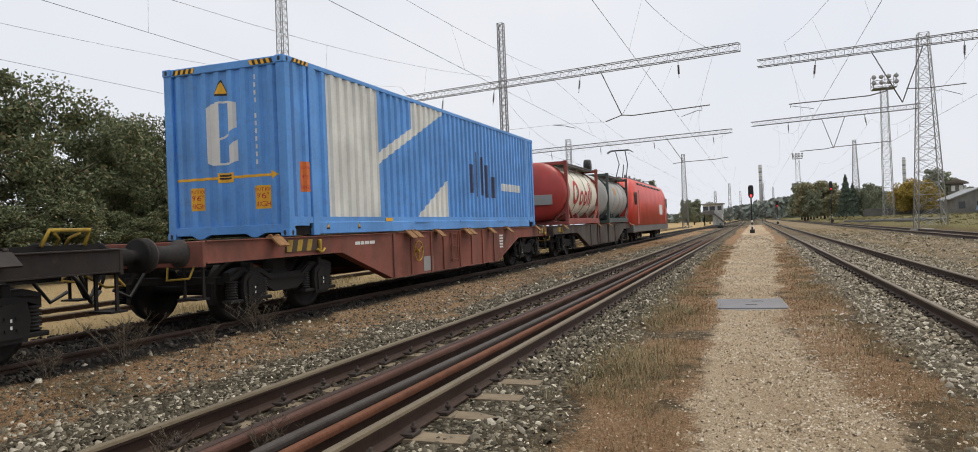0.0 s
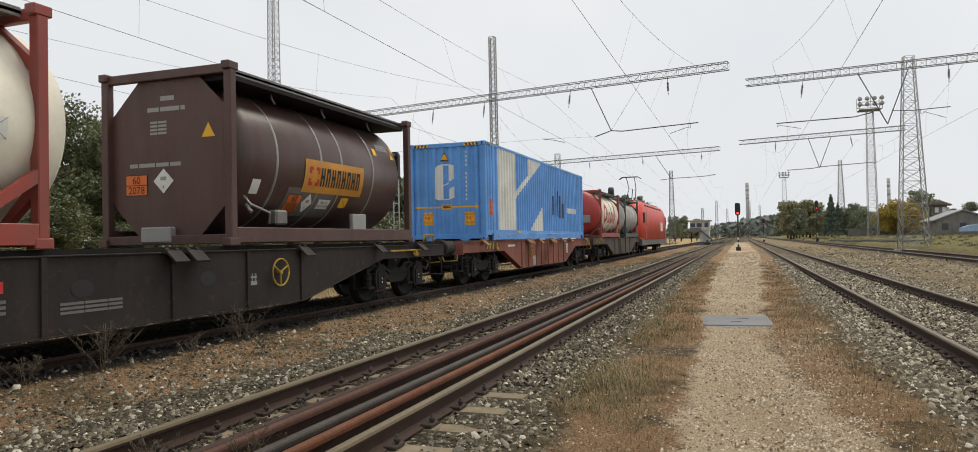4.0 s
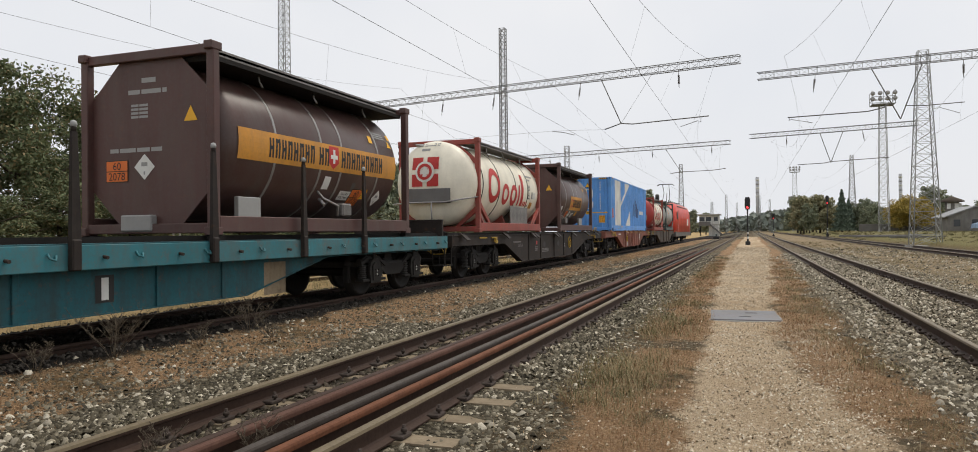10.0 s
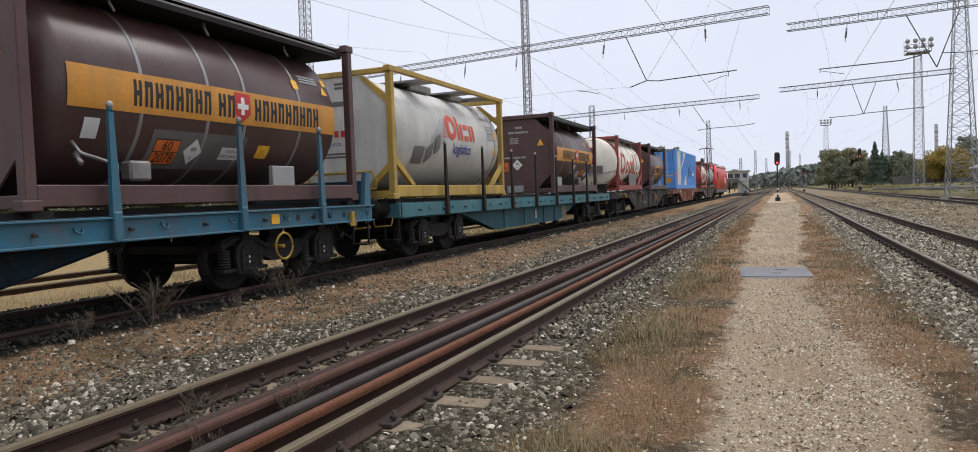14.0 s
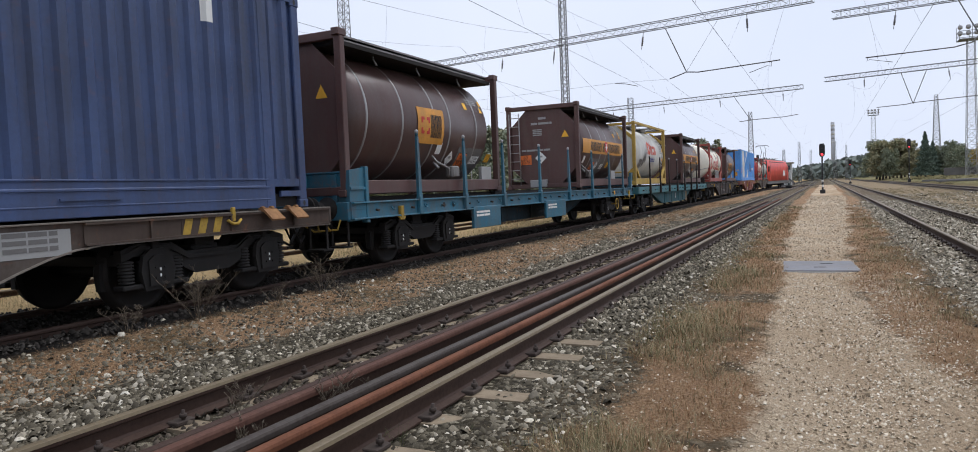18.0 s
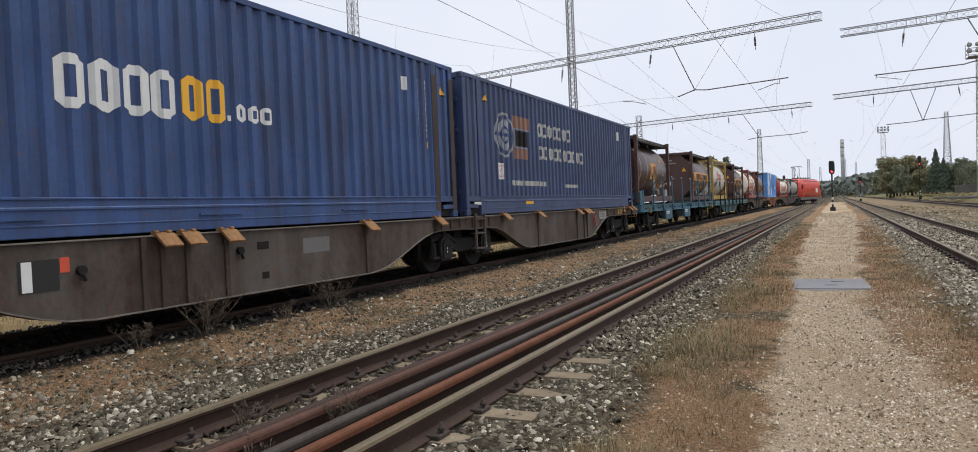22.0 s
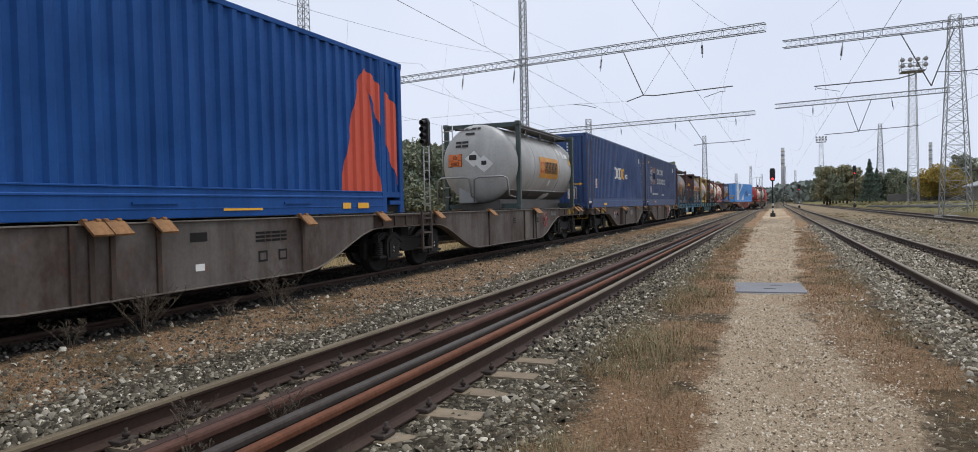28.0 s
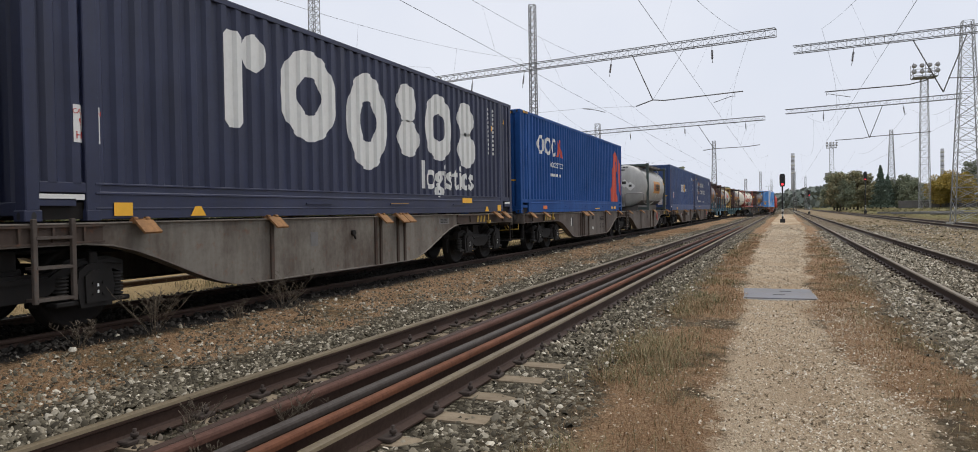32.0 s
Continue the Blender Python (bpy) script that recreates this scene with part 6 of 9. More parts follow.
part("writing", lay_t, M["galv"], wC)
sill_bars(wC, -7.5, 0.90, [0.1, 0.12, 0.2, 0.22, 0.08], 0.04, cC, 1, "loco_grey")
sill_bars(wC, -5.1, 0.70, [0.16, 0.12], 0.035, cC, 3, "loco_grey")
sill_bars(wC, -4.2, 0.62, [0.3, 0.3, 0.2], 0.03, cC, 3, "loco_grey")
plate(wC, -0.97, 0.72, 0.20, 0.17, "grey_sign", cC, 2, "black")
plate(wC, -4.9, 0.86, 0.14, 0.12, "red_sign", cC)
for y0, y1, z in ((-10.5, -9.95, 1.06), (-9.56, -9.08, 1.06)):
    part("yellow_strip", Shape().box(SILL_X - 0.04, SILL_X + 0.036, y0 - cC, y1 - cC, z, z + 0.04, 0.006), M["yellow_paint"], wC)
k = Shape().box(SILL_X + 0.03, SILL_X + 0.09, -9.35 - cC, -9.25 - cC, 0.95, 1.07, 0.01)
k.tube([(SILL_X + 0.06, -9.43 - cC, 0.99), (SILL_X + 0.08, -9.37 - cC, 0.93), (SILL_X + 0.08, -9.23 - cC, 0.93), (SILL_X + 0.06, -9.17 - cC, 0.99)], 0.02)
part("lashing_hook", k, M["yellow_paint"], wC)


def stake(th, y, yc, mat, top, z0=0.86):
    sh = Shape()
    x = SILL_X + 0.07
    sh.box(x - 0.045, x + 0.045, y - yc - 0.06, y - yc + 0.06, z0, z0 + 0.34, 0.015)
    sh.mesh([(x - 0.03, y - yc - 0.06, z0 + 0.3), (x + 0.03, y - yc - 0.06, z0 + 0.3), (x + 0.03, y - yc + 0.06, z0 + 0.3), (x - 0.03, y - yc + 0.06, z0 + 0.3),
             (x - 0.03, y - yc - 0.032, top), (x + 0.01, y - yc - 0.032, top), (x + 0.01, y - yc + 0.032, top), (x - 0.03, y - yc + 0.032, top)],
            [(0, 1, 5, 4), (1, 2, 6, 5), (2, 3, 7, 6), (3, 0, 4, 7), (4, 5, 6, 7)])
    sh.cyl((x - 0.01, y - yc, top), (x - 0.01, y - yc, top + 0.07), 0.03, 8)
    p = part("stake", sh, M[mat], th)
    sh = Shape().lathe([(0.0, 0.0), (0.0, 0.032), (0.03, 0.04), (0.06, 0.03), (0.075, 0.0)], (x - 0.01, y - yc, top + 0.05), 2, 10)
    part("stake_knob", sh, M["mast_far"], p)


def flat_wagon(label, paint, seg, y0, y1, deep, slope, stakes, mat, **kw):
    th, yc = wagon(label, paint, seg, y0, y1, deep, slope, name="flat_wagon", top=1.14, high=0.84, **kw)
    # deep edge channel with fittings
    for s in (-1, 1):
        sh = Shape()
        x0, x1 = sorted((s * (SILL_X + 0.005), s * (SILL_X + 0.035)))
        sh.box(x0, x1, y0 - yc, y1 - yc, 0.86, 1.14, 0.008)
        ec = part("edge_channel", sh, M[paint], th)
        if mat == "wag_blue":
            x0, x1 = sorted((s * (SILL_X + 0.005), s * (SILL_X + 0.095)))
            for z in (0.86, 1.118):
                part("channel_lip", Shape().box(x0, x1, y0 - yc, y1 - yc, z, z + 0.026, 0.005), M[paint], ec)
    for i in range(int((y1 - y0) / 1.15)):
        sh = Shape()
        y = y0 - yc + 0.7 + i * 1.15
        sh.cyl((SILL_X + 0.03, y, 1.0), (SILL_X + 0.10, y, 0.99), 0.02, 8)
        part("deck_pin", sh, M["clip"], th)
        sh = Shape()
        sh.tube([(SILL_X + 0.04, y + 0.45, 1.05), (SILL_X + 0.075, y + 0.45, 1.0), (SILL_X + 0.075, y + 0.52, 0.98), (SILL_X + 0.04, y + 0.55, 1.03)], 0.013)
        part("rope_hook", sh, M[paint], th)
    sh = Shape().box(-SILL_X + 0.02, SILL_X - 0.02, y0 - yc, y1 - yc, 1.12, 1.15)
    part("deck", sh, M["steel_dark"], th)
    for sx in (-1, 1):
        for y in kw.get("flaps", ()):
            bl = Shape()
            bl.box(sx * 1.1 - 0.1, sx * 1.1 + 0.1, y - yc - 0.12, y - yc + 0.12, 1.14, 1.232, 0.01)
            part("container_seat", bl, M["steel_dark"], th)
    for y in stakes:
        stake(th, y, yc, mat, 2.36 if mat == "wag_brown" else 2.30)
    return th, yc


wD, cD = flat_wagon("teal flat wagon with dark stakes", "wag_teal", SEG["D"], -31.35, -12.75, (-25.9, -19.9), 2.2, (-16.8, -18.75, -20.85, -23.0, -25.1, -27.2, -29.35), "wag_brown", low=0.34, inset=0.18,
                    ribs=(-25.2, -23.5, -21.6, -20.4), flaps=(-14.7, -20.6, -25.6, -31.3))
plate(wD, -19.2, 0.55, 0.55, 0.5, "sleeper", cD, off=-0.174)
plate(wD, -22.4, 0.62, 0.26, 0.32, "black", cD, off=-0.174)
plate(wD, -22.4, 0.62, 0.10, 0.26, "white", cD, off=-0.170)
wE, cE = flat_wagon("blue-green flat wagon with slender stakes", "wag_blue", SEG["E"], -51.1, -32.5, (-44.5, -38.9), 1.6, (-34.05, -35.9, -37.95, -40.3, -42.7, -45.1, -47.1, -49.0), "wag_blue", low=0.46, inset=0.52,
                    ribs=(-44, -42, -40), flaps=(-33.0, -38.7, -45.2, -50.9))
for y, w, h in ((-41.57, 1.6, 0.46), (-46.1, 1.4, 0.46)):
    sh = Shape().box(SILL_X + 0.03, SILL_X + 0.10, y - cE - w / 2, y - cE + w / 2, 0.45, 0.45 + h, 0.01)
    for i in range(1, 6):
        sh.box(SILL_X + 0.098, SILL_X + 0.106, y - cE - w / 2 + 0.03, y - cE + w / 2 - 0.03, 0.45 + h * i / 6 - 0.006, 0.45 + h * i / 6 + 0.006)
    p = part("side_panel", sh, M["wag_blue"], wE, "hinged side panel")
    lt = Shape()
    lay(lt, bars(y - cE - w * 0.42, 0.45 + h * 0.7, [0.14, 0.2, 0.3], 0.045, rows=2), lambda u, v: (SILL_X + 0.107, u, v))
    part("small_print", lt, M["cream_panel"], p)
hwe = Shape().tube([(SILL_X + 0.10, -35.1 - cE + 0.19 * math.cos(i * math.pi / 9), 0.60 + 0.19 * math.sin(i * math.pi / 9)) for i in range(19)], 0.017, 8)
hwe.cyl((SILL_X - 0.1, -35.1 - cE, 0.60), (SILL_X + 0.10, -35.1 - cE, 0.60), 0.025, 8)
part("brake_handwheel", hwe, M["yellow_paint"], wE, "round handbrake wheel")
plate(wE, -35.2, 1.0, 0.18, 0.14, "yellow", cE, off=0.045)

GREY = "grey articulated container wagon with curved frame sides"
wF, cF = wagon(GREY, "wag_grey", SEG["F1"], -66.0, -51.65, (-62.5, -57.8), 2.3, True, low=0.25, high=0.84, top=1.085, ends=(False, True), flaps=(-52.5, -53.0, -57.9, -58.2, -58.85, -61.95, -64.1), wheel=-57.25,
               wheel_col="faded_red", steps=(-65.4,), stripes=((-54.1, 0.7),))
plate(wF, -56.2, 0.90, 0.75, 0.26, "grey_sign", cF, 3, "loco_grey")
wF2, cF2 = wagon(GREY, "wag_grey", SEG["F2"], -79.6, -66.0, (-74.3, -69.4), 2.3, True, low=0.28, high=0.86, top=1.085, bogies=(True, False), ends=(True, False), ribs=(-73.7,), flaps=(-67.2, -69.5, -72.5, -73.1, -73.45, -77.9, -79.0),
                 stripes=((-77.6, 0.7),), light_buffers=True)
plate(wF2, -74.86, 0.77, 0.40, 0.31, "black", cF2)
plate(wF2, -74.98, 0.77, 0.10, 0.29, "white", cF2, off=0.008)
plate(wF2, -74.60, 0.86, 0.10, 0.15, "vermilion", cF2)
plate(wF2, -70.75, 0.82, 0.6, 0.22, "loco_grey", cF2)
plate(wF2, -71.85, 0.88, 0.22, 0.10, "steel_dark", cF2)
plate(wF2, -71.82, 0.48, 0.13, 0.09, "steel_dark", cF2)
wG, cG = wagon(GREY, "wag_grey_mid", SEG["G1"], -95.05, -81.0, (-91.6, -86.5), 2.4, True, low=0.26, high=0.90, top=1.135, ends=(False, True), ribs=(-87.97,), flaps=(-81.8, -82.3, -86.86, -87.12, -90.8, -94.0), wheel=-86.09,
               wheel_col="faded_red", steps=(-94.5,), stripes=((-82.95, 0.6),))
plate(wG, -87.66, 0.68, 0.42, 0.80, "wag_grey_pale", cG)
plate(wG, -84.95, 0.99, 0.5, 0.14, "loco_grey", cG, 3, "black")
for y, z in ((-88.85, 0.84), (-86.70, 0.81)):
    sill_bars(wG, y - 0.1, z + 0.04, [0.2], 0.035, cG, 3, "steel_dark")
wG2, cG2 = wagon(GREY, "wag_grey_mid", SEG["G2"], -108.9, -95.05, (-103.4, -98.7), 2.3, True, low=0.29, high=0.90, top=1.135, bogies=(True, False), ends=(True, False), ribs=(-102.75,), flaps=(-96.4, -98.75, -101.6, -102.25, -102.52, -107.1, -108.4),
                 stripes=((-106.7, 0.7),), light_buffers=True)
plate(wG2, -103.90, 0.83, 0.36, 0.30, "black", cG2)
plate(wG2, -104.01, 0.83, 0.09, 0.28, "white", cG2, off=0.008)
sill_bars(wG2, -99.85, 0.92, [0.2, 0.12, 0.2, 0.14], 0.035, cG2, 3, "steel_dark")
for y in (-99.70, -99.25):
    plate(wG2, y, 0.60, 0.2, 0.16, "steel_dark", cG2)
    plate(wG2, y, 0.60, 0.13, 0.10, "wag_grey_mid", cG2, off=0.008)
plate(wG2, -100.93, 0.54, 0.16, 0.09, "cream_panel", cG2)
plate(wG2, -100.94, 0.93, 0.30, 0.12, "steel_dark", cG2)
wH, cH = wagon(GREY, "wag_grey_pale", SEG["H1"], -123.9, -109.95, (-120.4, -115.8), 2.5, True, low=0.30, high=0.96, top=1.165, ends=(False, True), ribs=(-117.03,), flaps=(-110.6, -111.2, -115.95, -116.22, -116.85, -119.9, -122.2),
               steps=(-123.3,), stripes=((-112.1, 0.6),))
plate(wH, -118.87, 0.84, 0.20, 0.22, "loco_grey", cH)
plate(wH, -114.15, 1.03, 0.5, 0.12, "loco_grey", cH, 3, "black")
for w, yc, y, z in ((wF2, cF2, -72.28, 0.84), (wH, cH, -117.78, 0.90), (wF2, cF2, -74.44, 0.79)):
    vv = Shape().cyl((SILL_X, y - yc, z), (SILL_X + 0.05, y - yc, z), 0.05, 10)
    vv.cyl((SILL_X + 0.03, y - yc, z), (SILL_X + 0.05, y - yc + 0.02, z - 0.11), 0.018, 6)
    part("release_valve", vv, M["steel_dark"], w)
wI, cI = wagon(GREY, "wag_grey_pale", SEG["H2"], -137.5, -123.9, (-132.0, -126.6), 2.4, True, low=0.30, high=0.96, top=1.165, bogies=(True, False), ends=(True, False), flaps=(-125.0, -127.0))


def end_board(th, yc, y, face, mat, z1, post=None):
    """Raised board across the end of a flat wagon, with ribs and corner posts."""
    e = Shape().box(-1.2, 1.2, y - yc - 0.04, y - yc + 0.04, 1.14, z1, 0.01)
    p = part("end_board", e, M[mat], th, "raised end board")
    for x in (-0.95, -0.35, 0.35, 0.95):
        f = y - yc + face * 0.04
        u0, u1 = sorted((f, f + face * 0.035))
        part("board_rib", Shape().box(x - 0.05, x + 0.05, u0, u1, 1.16, z1 - 0.02, 0.008), M[mat], p)
    part("board_cap", Shape().box(-1.2, 1.2, y - yc - 0.055, y - yc + 0.055, z1, z1 + 0.03, 0.006), M[mat], p)
    if post:
        for s in (-1, 1):
            x0, x1 = sorted((s * 1.215, s * 1.30))
            part("corner_stanchion", Shape().prism([(y - yc - face * 0.05, 0.84), (y - yc + face * 0.05, 0.84), (y - yc + face * 0.05, post), (y - yc - face * 0.08, post), (y - yc - face * 0.16, 1.14)], 0, x0, x1), M[mat], th)


end_board(wD, cD, -12.82, 1, "wag_brown", 1.52)
end_board(wE, cE, -32.58, 1, "wag_blue", 1.55, 1.73)
end_board(wE, cE, -51.0, -1, "wag_blue", 1.62)
for ya, yb in ((-51.12, -50.60),):
    sp = part("corner_panel", Shape().prism([(ya - cE, 0.84), (yb - cE, 0.84), (yb - cE, 1.71), (ya - cE + 0.04, 1.66)], 0, 1.20, 1.275), M["wag_blue"], wE, "raised corner panel")
    for z in (1.02, 1.34):
        part("panel_rib", Shape().box(1.274, 1.30, ya - cE + 0.03, yb - cE - 0.02, z, z + 0.05, 0.006), M["wag_blue"], sp)
    part("panel_post", Shape().box(1.20, 1.31, yb - cE - 0.09, yb - cE, 0.80, 1.72, 0.008), M["wag_blue"], sp)
    part("far_corner_panel", Shape().box(-1.275, -1.20, ya - cE, yb - cE, 0.84, 1.70, 0.01), M["wag_blue"], wE)
for y in (-33.2, -49.66):
    k = Shape().box(SILL_X + 0.03, SILL_X + 0.10, y - cE - 0.05, y - cE + 0.05, 0.82, 1.04, 0.01)
    k.tube([(SILL_X + 0.06, y - cE - 0.10, 0.88), (SILL_X + 0.08, y - cE - 0.06, 0.81), (SILL_X + 0.08, y - cE + 0.06, 0.81), (SILL_X + 0.06, y - cE + 0.12, 0.88)], 0.022)
    part("lashing_hook", k, M["yellow_paint"], wE)
# folded yellow handrail on the deck of the dark brown wagon
rail = Shape().tube([(1.12, 5.50 - cC, 1.22), (1.12, 5.60 - cC, 1.39), (1.12, 6.10 - cC, 1.39), (1.12, 6.02 - cC, 1.22)], 0.022, 8)
part("handrail", rail, M["yellow_paint"], wC, "bent yellow handrail")
for y, d in ((5.66, 0.10), (5.98, -0.10)):
    part("handrail_strut", Shape().tube([(1.12, y - cC, 1.36), (1.06, y + d - cC, 1.30), (1.0, y + d - cC, 1.22)], 0.016, 6), M["yellow_paint"], wC)
k = Shape().box(SILL_X + 0.03, SILL_X + 0.09, 4.6 - cC, 4.7 - cC, 0.95, 1.05, 0.01)
k.tube([(SILL_X + 0.06, 4.52 - cC, 0.99), (SILL_X + 0.08, 4.58 - cC, 0.93), (SILL_X + 0.08, 4.72 - cC, 0.93), (SILL_X + 0.06, 4.78 - cC, 0.99)], 0.02)
part("lashing_hook", k, M["yellow_paint"], wC)
part("yellow_strip", Shape().box(SILL_X - 0.04, SILL_X + 0.036, 3.5 - cC, 5.0 - cC, 1.03, 1.065, 0.006), M["yellow_paint"], wC)
for y in [-33.4 - 0.42 * i for i in range(4)] + [-47.6, -48.0]:
    part("edge_hole", Shape().cyl((SILL_X + 0.030, y - cE, 1.0), (SILL_X + 0.0365, y - cE, 1.0), 0.055, 14), M["black"], wE, "round hole in the deck edge")

# ---- containers ----
# sky blue box with white angular panels
L45, HC = 13.716, 2.896
box, side, rear = steel_container("sky blue corrugated container with white angular panels", "blue", L45)
put(box, (9.70 + 23.41) / 2, SEG["B"])
W2, L2 = 1.22, L45 / 2



def run(a, b, z0, z1):
    return rect(a - L2, b - L2, z0, z1)


mark(box, "painted_panel", "cream_panel", [run(1.25, 3.03, 0.31, 2.82), [(3.03 - L2, 1.36), (6.25 - L2, 2.76), (6.25 - L2, 2.82), (5.9 - L2, 2.82), (3.03 - L2, 1.58)],
                                           [(4.6 - L2, 2.26), (5.9 - L2, 2.82), (4.6 - L2, 2.82)], [(4.71 - L2, 0.31), (6.4 - L2, 0.31), (6.4 - L2, 1.18)]], side, label="white angular panel")
mark(box, "painted_panel", "navy2", [run(7.97, 8.2, 0.95, 1.7), run(8.35, 8.55, 0.85, 2.05), run(8.7, 8.9, 0.9, 1.95), run(9.05, 9.3, 0.85, 1.75), run(9.5, 9.9, 0.85, 1.45)], side, label="dark upright bars")
mark(box, "small_print", "white", bars(10.41 - L2, 1.08, [0.3, 0.22, 0.36, 0.2, 0.4], 0.22), side)


def frames(boxes, t=0.3):
    """Plain hollow blocks in place of letters."""
    out = []
    for x0, x1, y0, y1 in boxes:
        w = (x1 - x0) * t
        c = w * 0.7
        out += [[(x0 - L2, y0 + c), (x0 + w - L2, y0), (x0 + w - L2, y1), (x0 - L2, y1 - c)], [(x1 - w - L2, y0), (x1 - L2, y0 + c), (x1 - L2, y1 - c), (x1 - w - L2, y1)],
                run(x0 + w, x1 - w, y0, y0 + w), run(x0 + w, x1 - w, y1 - w, y1)]
    return out


def oval(x, y, w, h, hole):
    """A thick upright oval: half width, half height, share of the hole."""
    return [[(px - L2, y + (py - y) * h / w) for px, py in q] for q in ring(x, y, w * hole, w, n=28)]


def even(a, b, n, y0, y1, gap=0.18):
    w = (b - a) / n
    return [(a + w * i, a + w * (i + 1 - gap), y0, y1) for i in range(n)]


for pol in ([(-0.36, 1.26), (-0.36, 2.17), (-0.30, 2.24), (-0.10, 2.27), (-0.10, 1.21), (-0.30, 1.22)], [(0.06, 1.74), (0.06, 2.27), (0.22, 2.23), (0.22, 1.82)], [(0.08, 1.22), (0.08, 1.52), (0.23, 1.62), (0.23, 1.27)],
            [(-0.10, 2.235), (0.06, 2.235), (0.06, 2.27), (-0.10, 2.27)], [(-0.10, 1.21), (0.08, 1.22), (0.08, 1.255), (-0.10, 1.245)], [(-0.10, 1.62), (0.06, 1.70), (0.06, 1.74), (-0.10, 1.655)]):
    mark(box, "emblem_panel", "white", [pol], rear, label="white angular emblem panel")
warn_triangle(box, rear, -0.06, 2.38)
id_column(box, rear, 0.62, 2.56, 12)
height_arrow(box, rear, 0.98, W2, -1.05, 0.90)
caution_sign(box, rear, -0.61, 0.48, "yellow", "red_sign", 0.32, 0.38)
caution_sign(box, rear, 0.70, 0.46, "yellow", "red_sign", 0.32, 0.38)
mark(box, "label_sign", "yellow", [rect(-0.16, 0.16, 0.92, 1.08)], rear, 0.008)
mark(box, "small_print", "black", bars(-0.12, 1.02, [0.24], 0.03, rows=2), rear, 0.011)
caution_sign(box, side, 0.52 - L2, 0.72, "orange", "red_sign", 0.24, 0.50)
hazard_corners(box, W2, L2, HC)
for u in (0.9, 1.95):
    warn_triangle(box, (lambda a, b, off=0.004: (W2 + off, a, b), None), u - L2 + 0.2, 0.11, 0.10)
mark(box, "label_sign", "yellow", [rect(3.2 - L2, 3.5 - L2, 0.22, 0.29)], (lambda a, b, off=0.004: (W2 + off, a, b), None), 0.004)

# two faded blue boxes on the articulated wagon
nvc, side, rear = steel_container("faded dark blue corrugated container with an orange emblem", "navy2", L45, doors=True, rise=0.115)
put(nvc, -52.08 - L2, SEG["F1"], DECK - 0.115)
mark(nvc, "emblem", "faded_white", ring(2.1 - L2, 1.73, 0.47, 0.53, n=28) + ring(2.1 - L2, 1.73, 0.0, 0.38, n=20, sx=0.85), side, 0.004, "round white emblem")
mark(nvc, "emblem", "navy", [run(1.6, 2.6, 1.69, 1.77), run(2.05, 2.15, 1.3, 2.2)] + ring(2.1 - L2, 1.73, 0.16, 0.22, n=20), side, 0.008)
mark(nvc, "emblem", "faded_tan", [run(2.62, 3.62, 1.95, 2.24), run(2.62, 3.55, 1.20, 1.45)], side, 0.004, "orange emblem bars")
mark(nvc, "emblem", "steel_dark", [run(2.75, 3.55, 1.52, 1.88)], side, 0.004)
mark(nvc, "emblem_edge", "faded_white", [run(2.62, 3.6, 1.91, 1.945), run(2.7, 3.55, 1.46, 1.49), run(2.70, 2.74, 1.49, 1.91)], side, 0.006)
mark(nvc, "lettering_block", "faded_pale", frames(even(4.19, 6.86, 7, 1.84, 2.20), 0.28), side, label="white hollow lettering blocks")
mark(nvc, "lettering_block", "faded_pale", frames(even(4.23, 7.99, 10, 1.25, 1.60), 0.28), side, label="white hollow lettering blocks")
mark(nvc, "small_print", "faded_pale", bars(2.46 - L2, 0.55, [0.2, 0.12, 0.18, 0.12, 0.2, 0.22, 0.12, 0.2, 0.25, 0.2], 0.12), side)
mark(nvc, "small_print", "faded_pale", bars(6.27 - L2, 0.53, [0.3, 0.14, 0.3, 0.14, 0.1], 0.09), side)
caution_sign(nvc, side, 1.8 - L2, 0.68, "white", "red_sign", 0.30, 0.38)
mark(nvc, "label_sign", "white", [run(11.92, 12.1, 2.25, 2.55)], side)
warn_triangle(nvc, side, 1.1 - L2, 2.40, 0.18)
mark(nvc, "small_print", "white", bars(-0.35, 2.42, [0.24, 0.1], 0.13, rows=2) + bars(0.2, 2.42, [0.5, 0.12], 0.13) + bars(0.2, 1.8, [0.7], 0.06, rows=4) + bars(-0.9, 1.8, [0.5], 0.06, rows=3) + bars(0.25, 1.2, [0.22], 0.08, rows=4), rear, 0.026)
mark(nvc, "reflective_strip", "yellow", [rect(-0.98, 0.98, 0.60, 0.66)], rear, 0.022)
mark(nvc, "label_sign", "white", [rect(0.35 - L2, 0.85 - L2, 0.225, 0.285)], (lambda a, b, off=0.004: (W2 - 0.004 + off, a, b), None), 0.004)
mark(nvc, "label_sign", "yellow", [rect(3.2 - L2, 3.7 - L2, 0.21, 0.29)], (lambda a, b, off=0.004: (W2 + off, a, b), None), 0.004)

nvb, side, rear = steel_container("worn blue corrugated container with white and amber lettering", "navy", L45, frame_paint="navy", rise=0.115)
put(nvb, -66.24 - L2, SEG["F2"], DECK - 0.115)
mark(nvb, "lettering_block", "white", frames(even(5.40, 6.92, 4, 1.20, 1.76, 0.12), 0.34), side, label="white hollow lettering blocks")
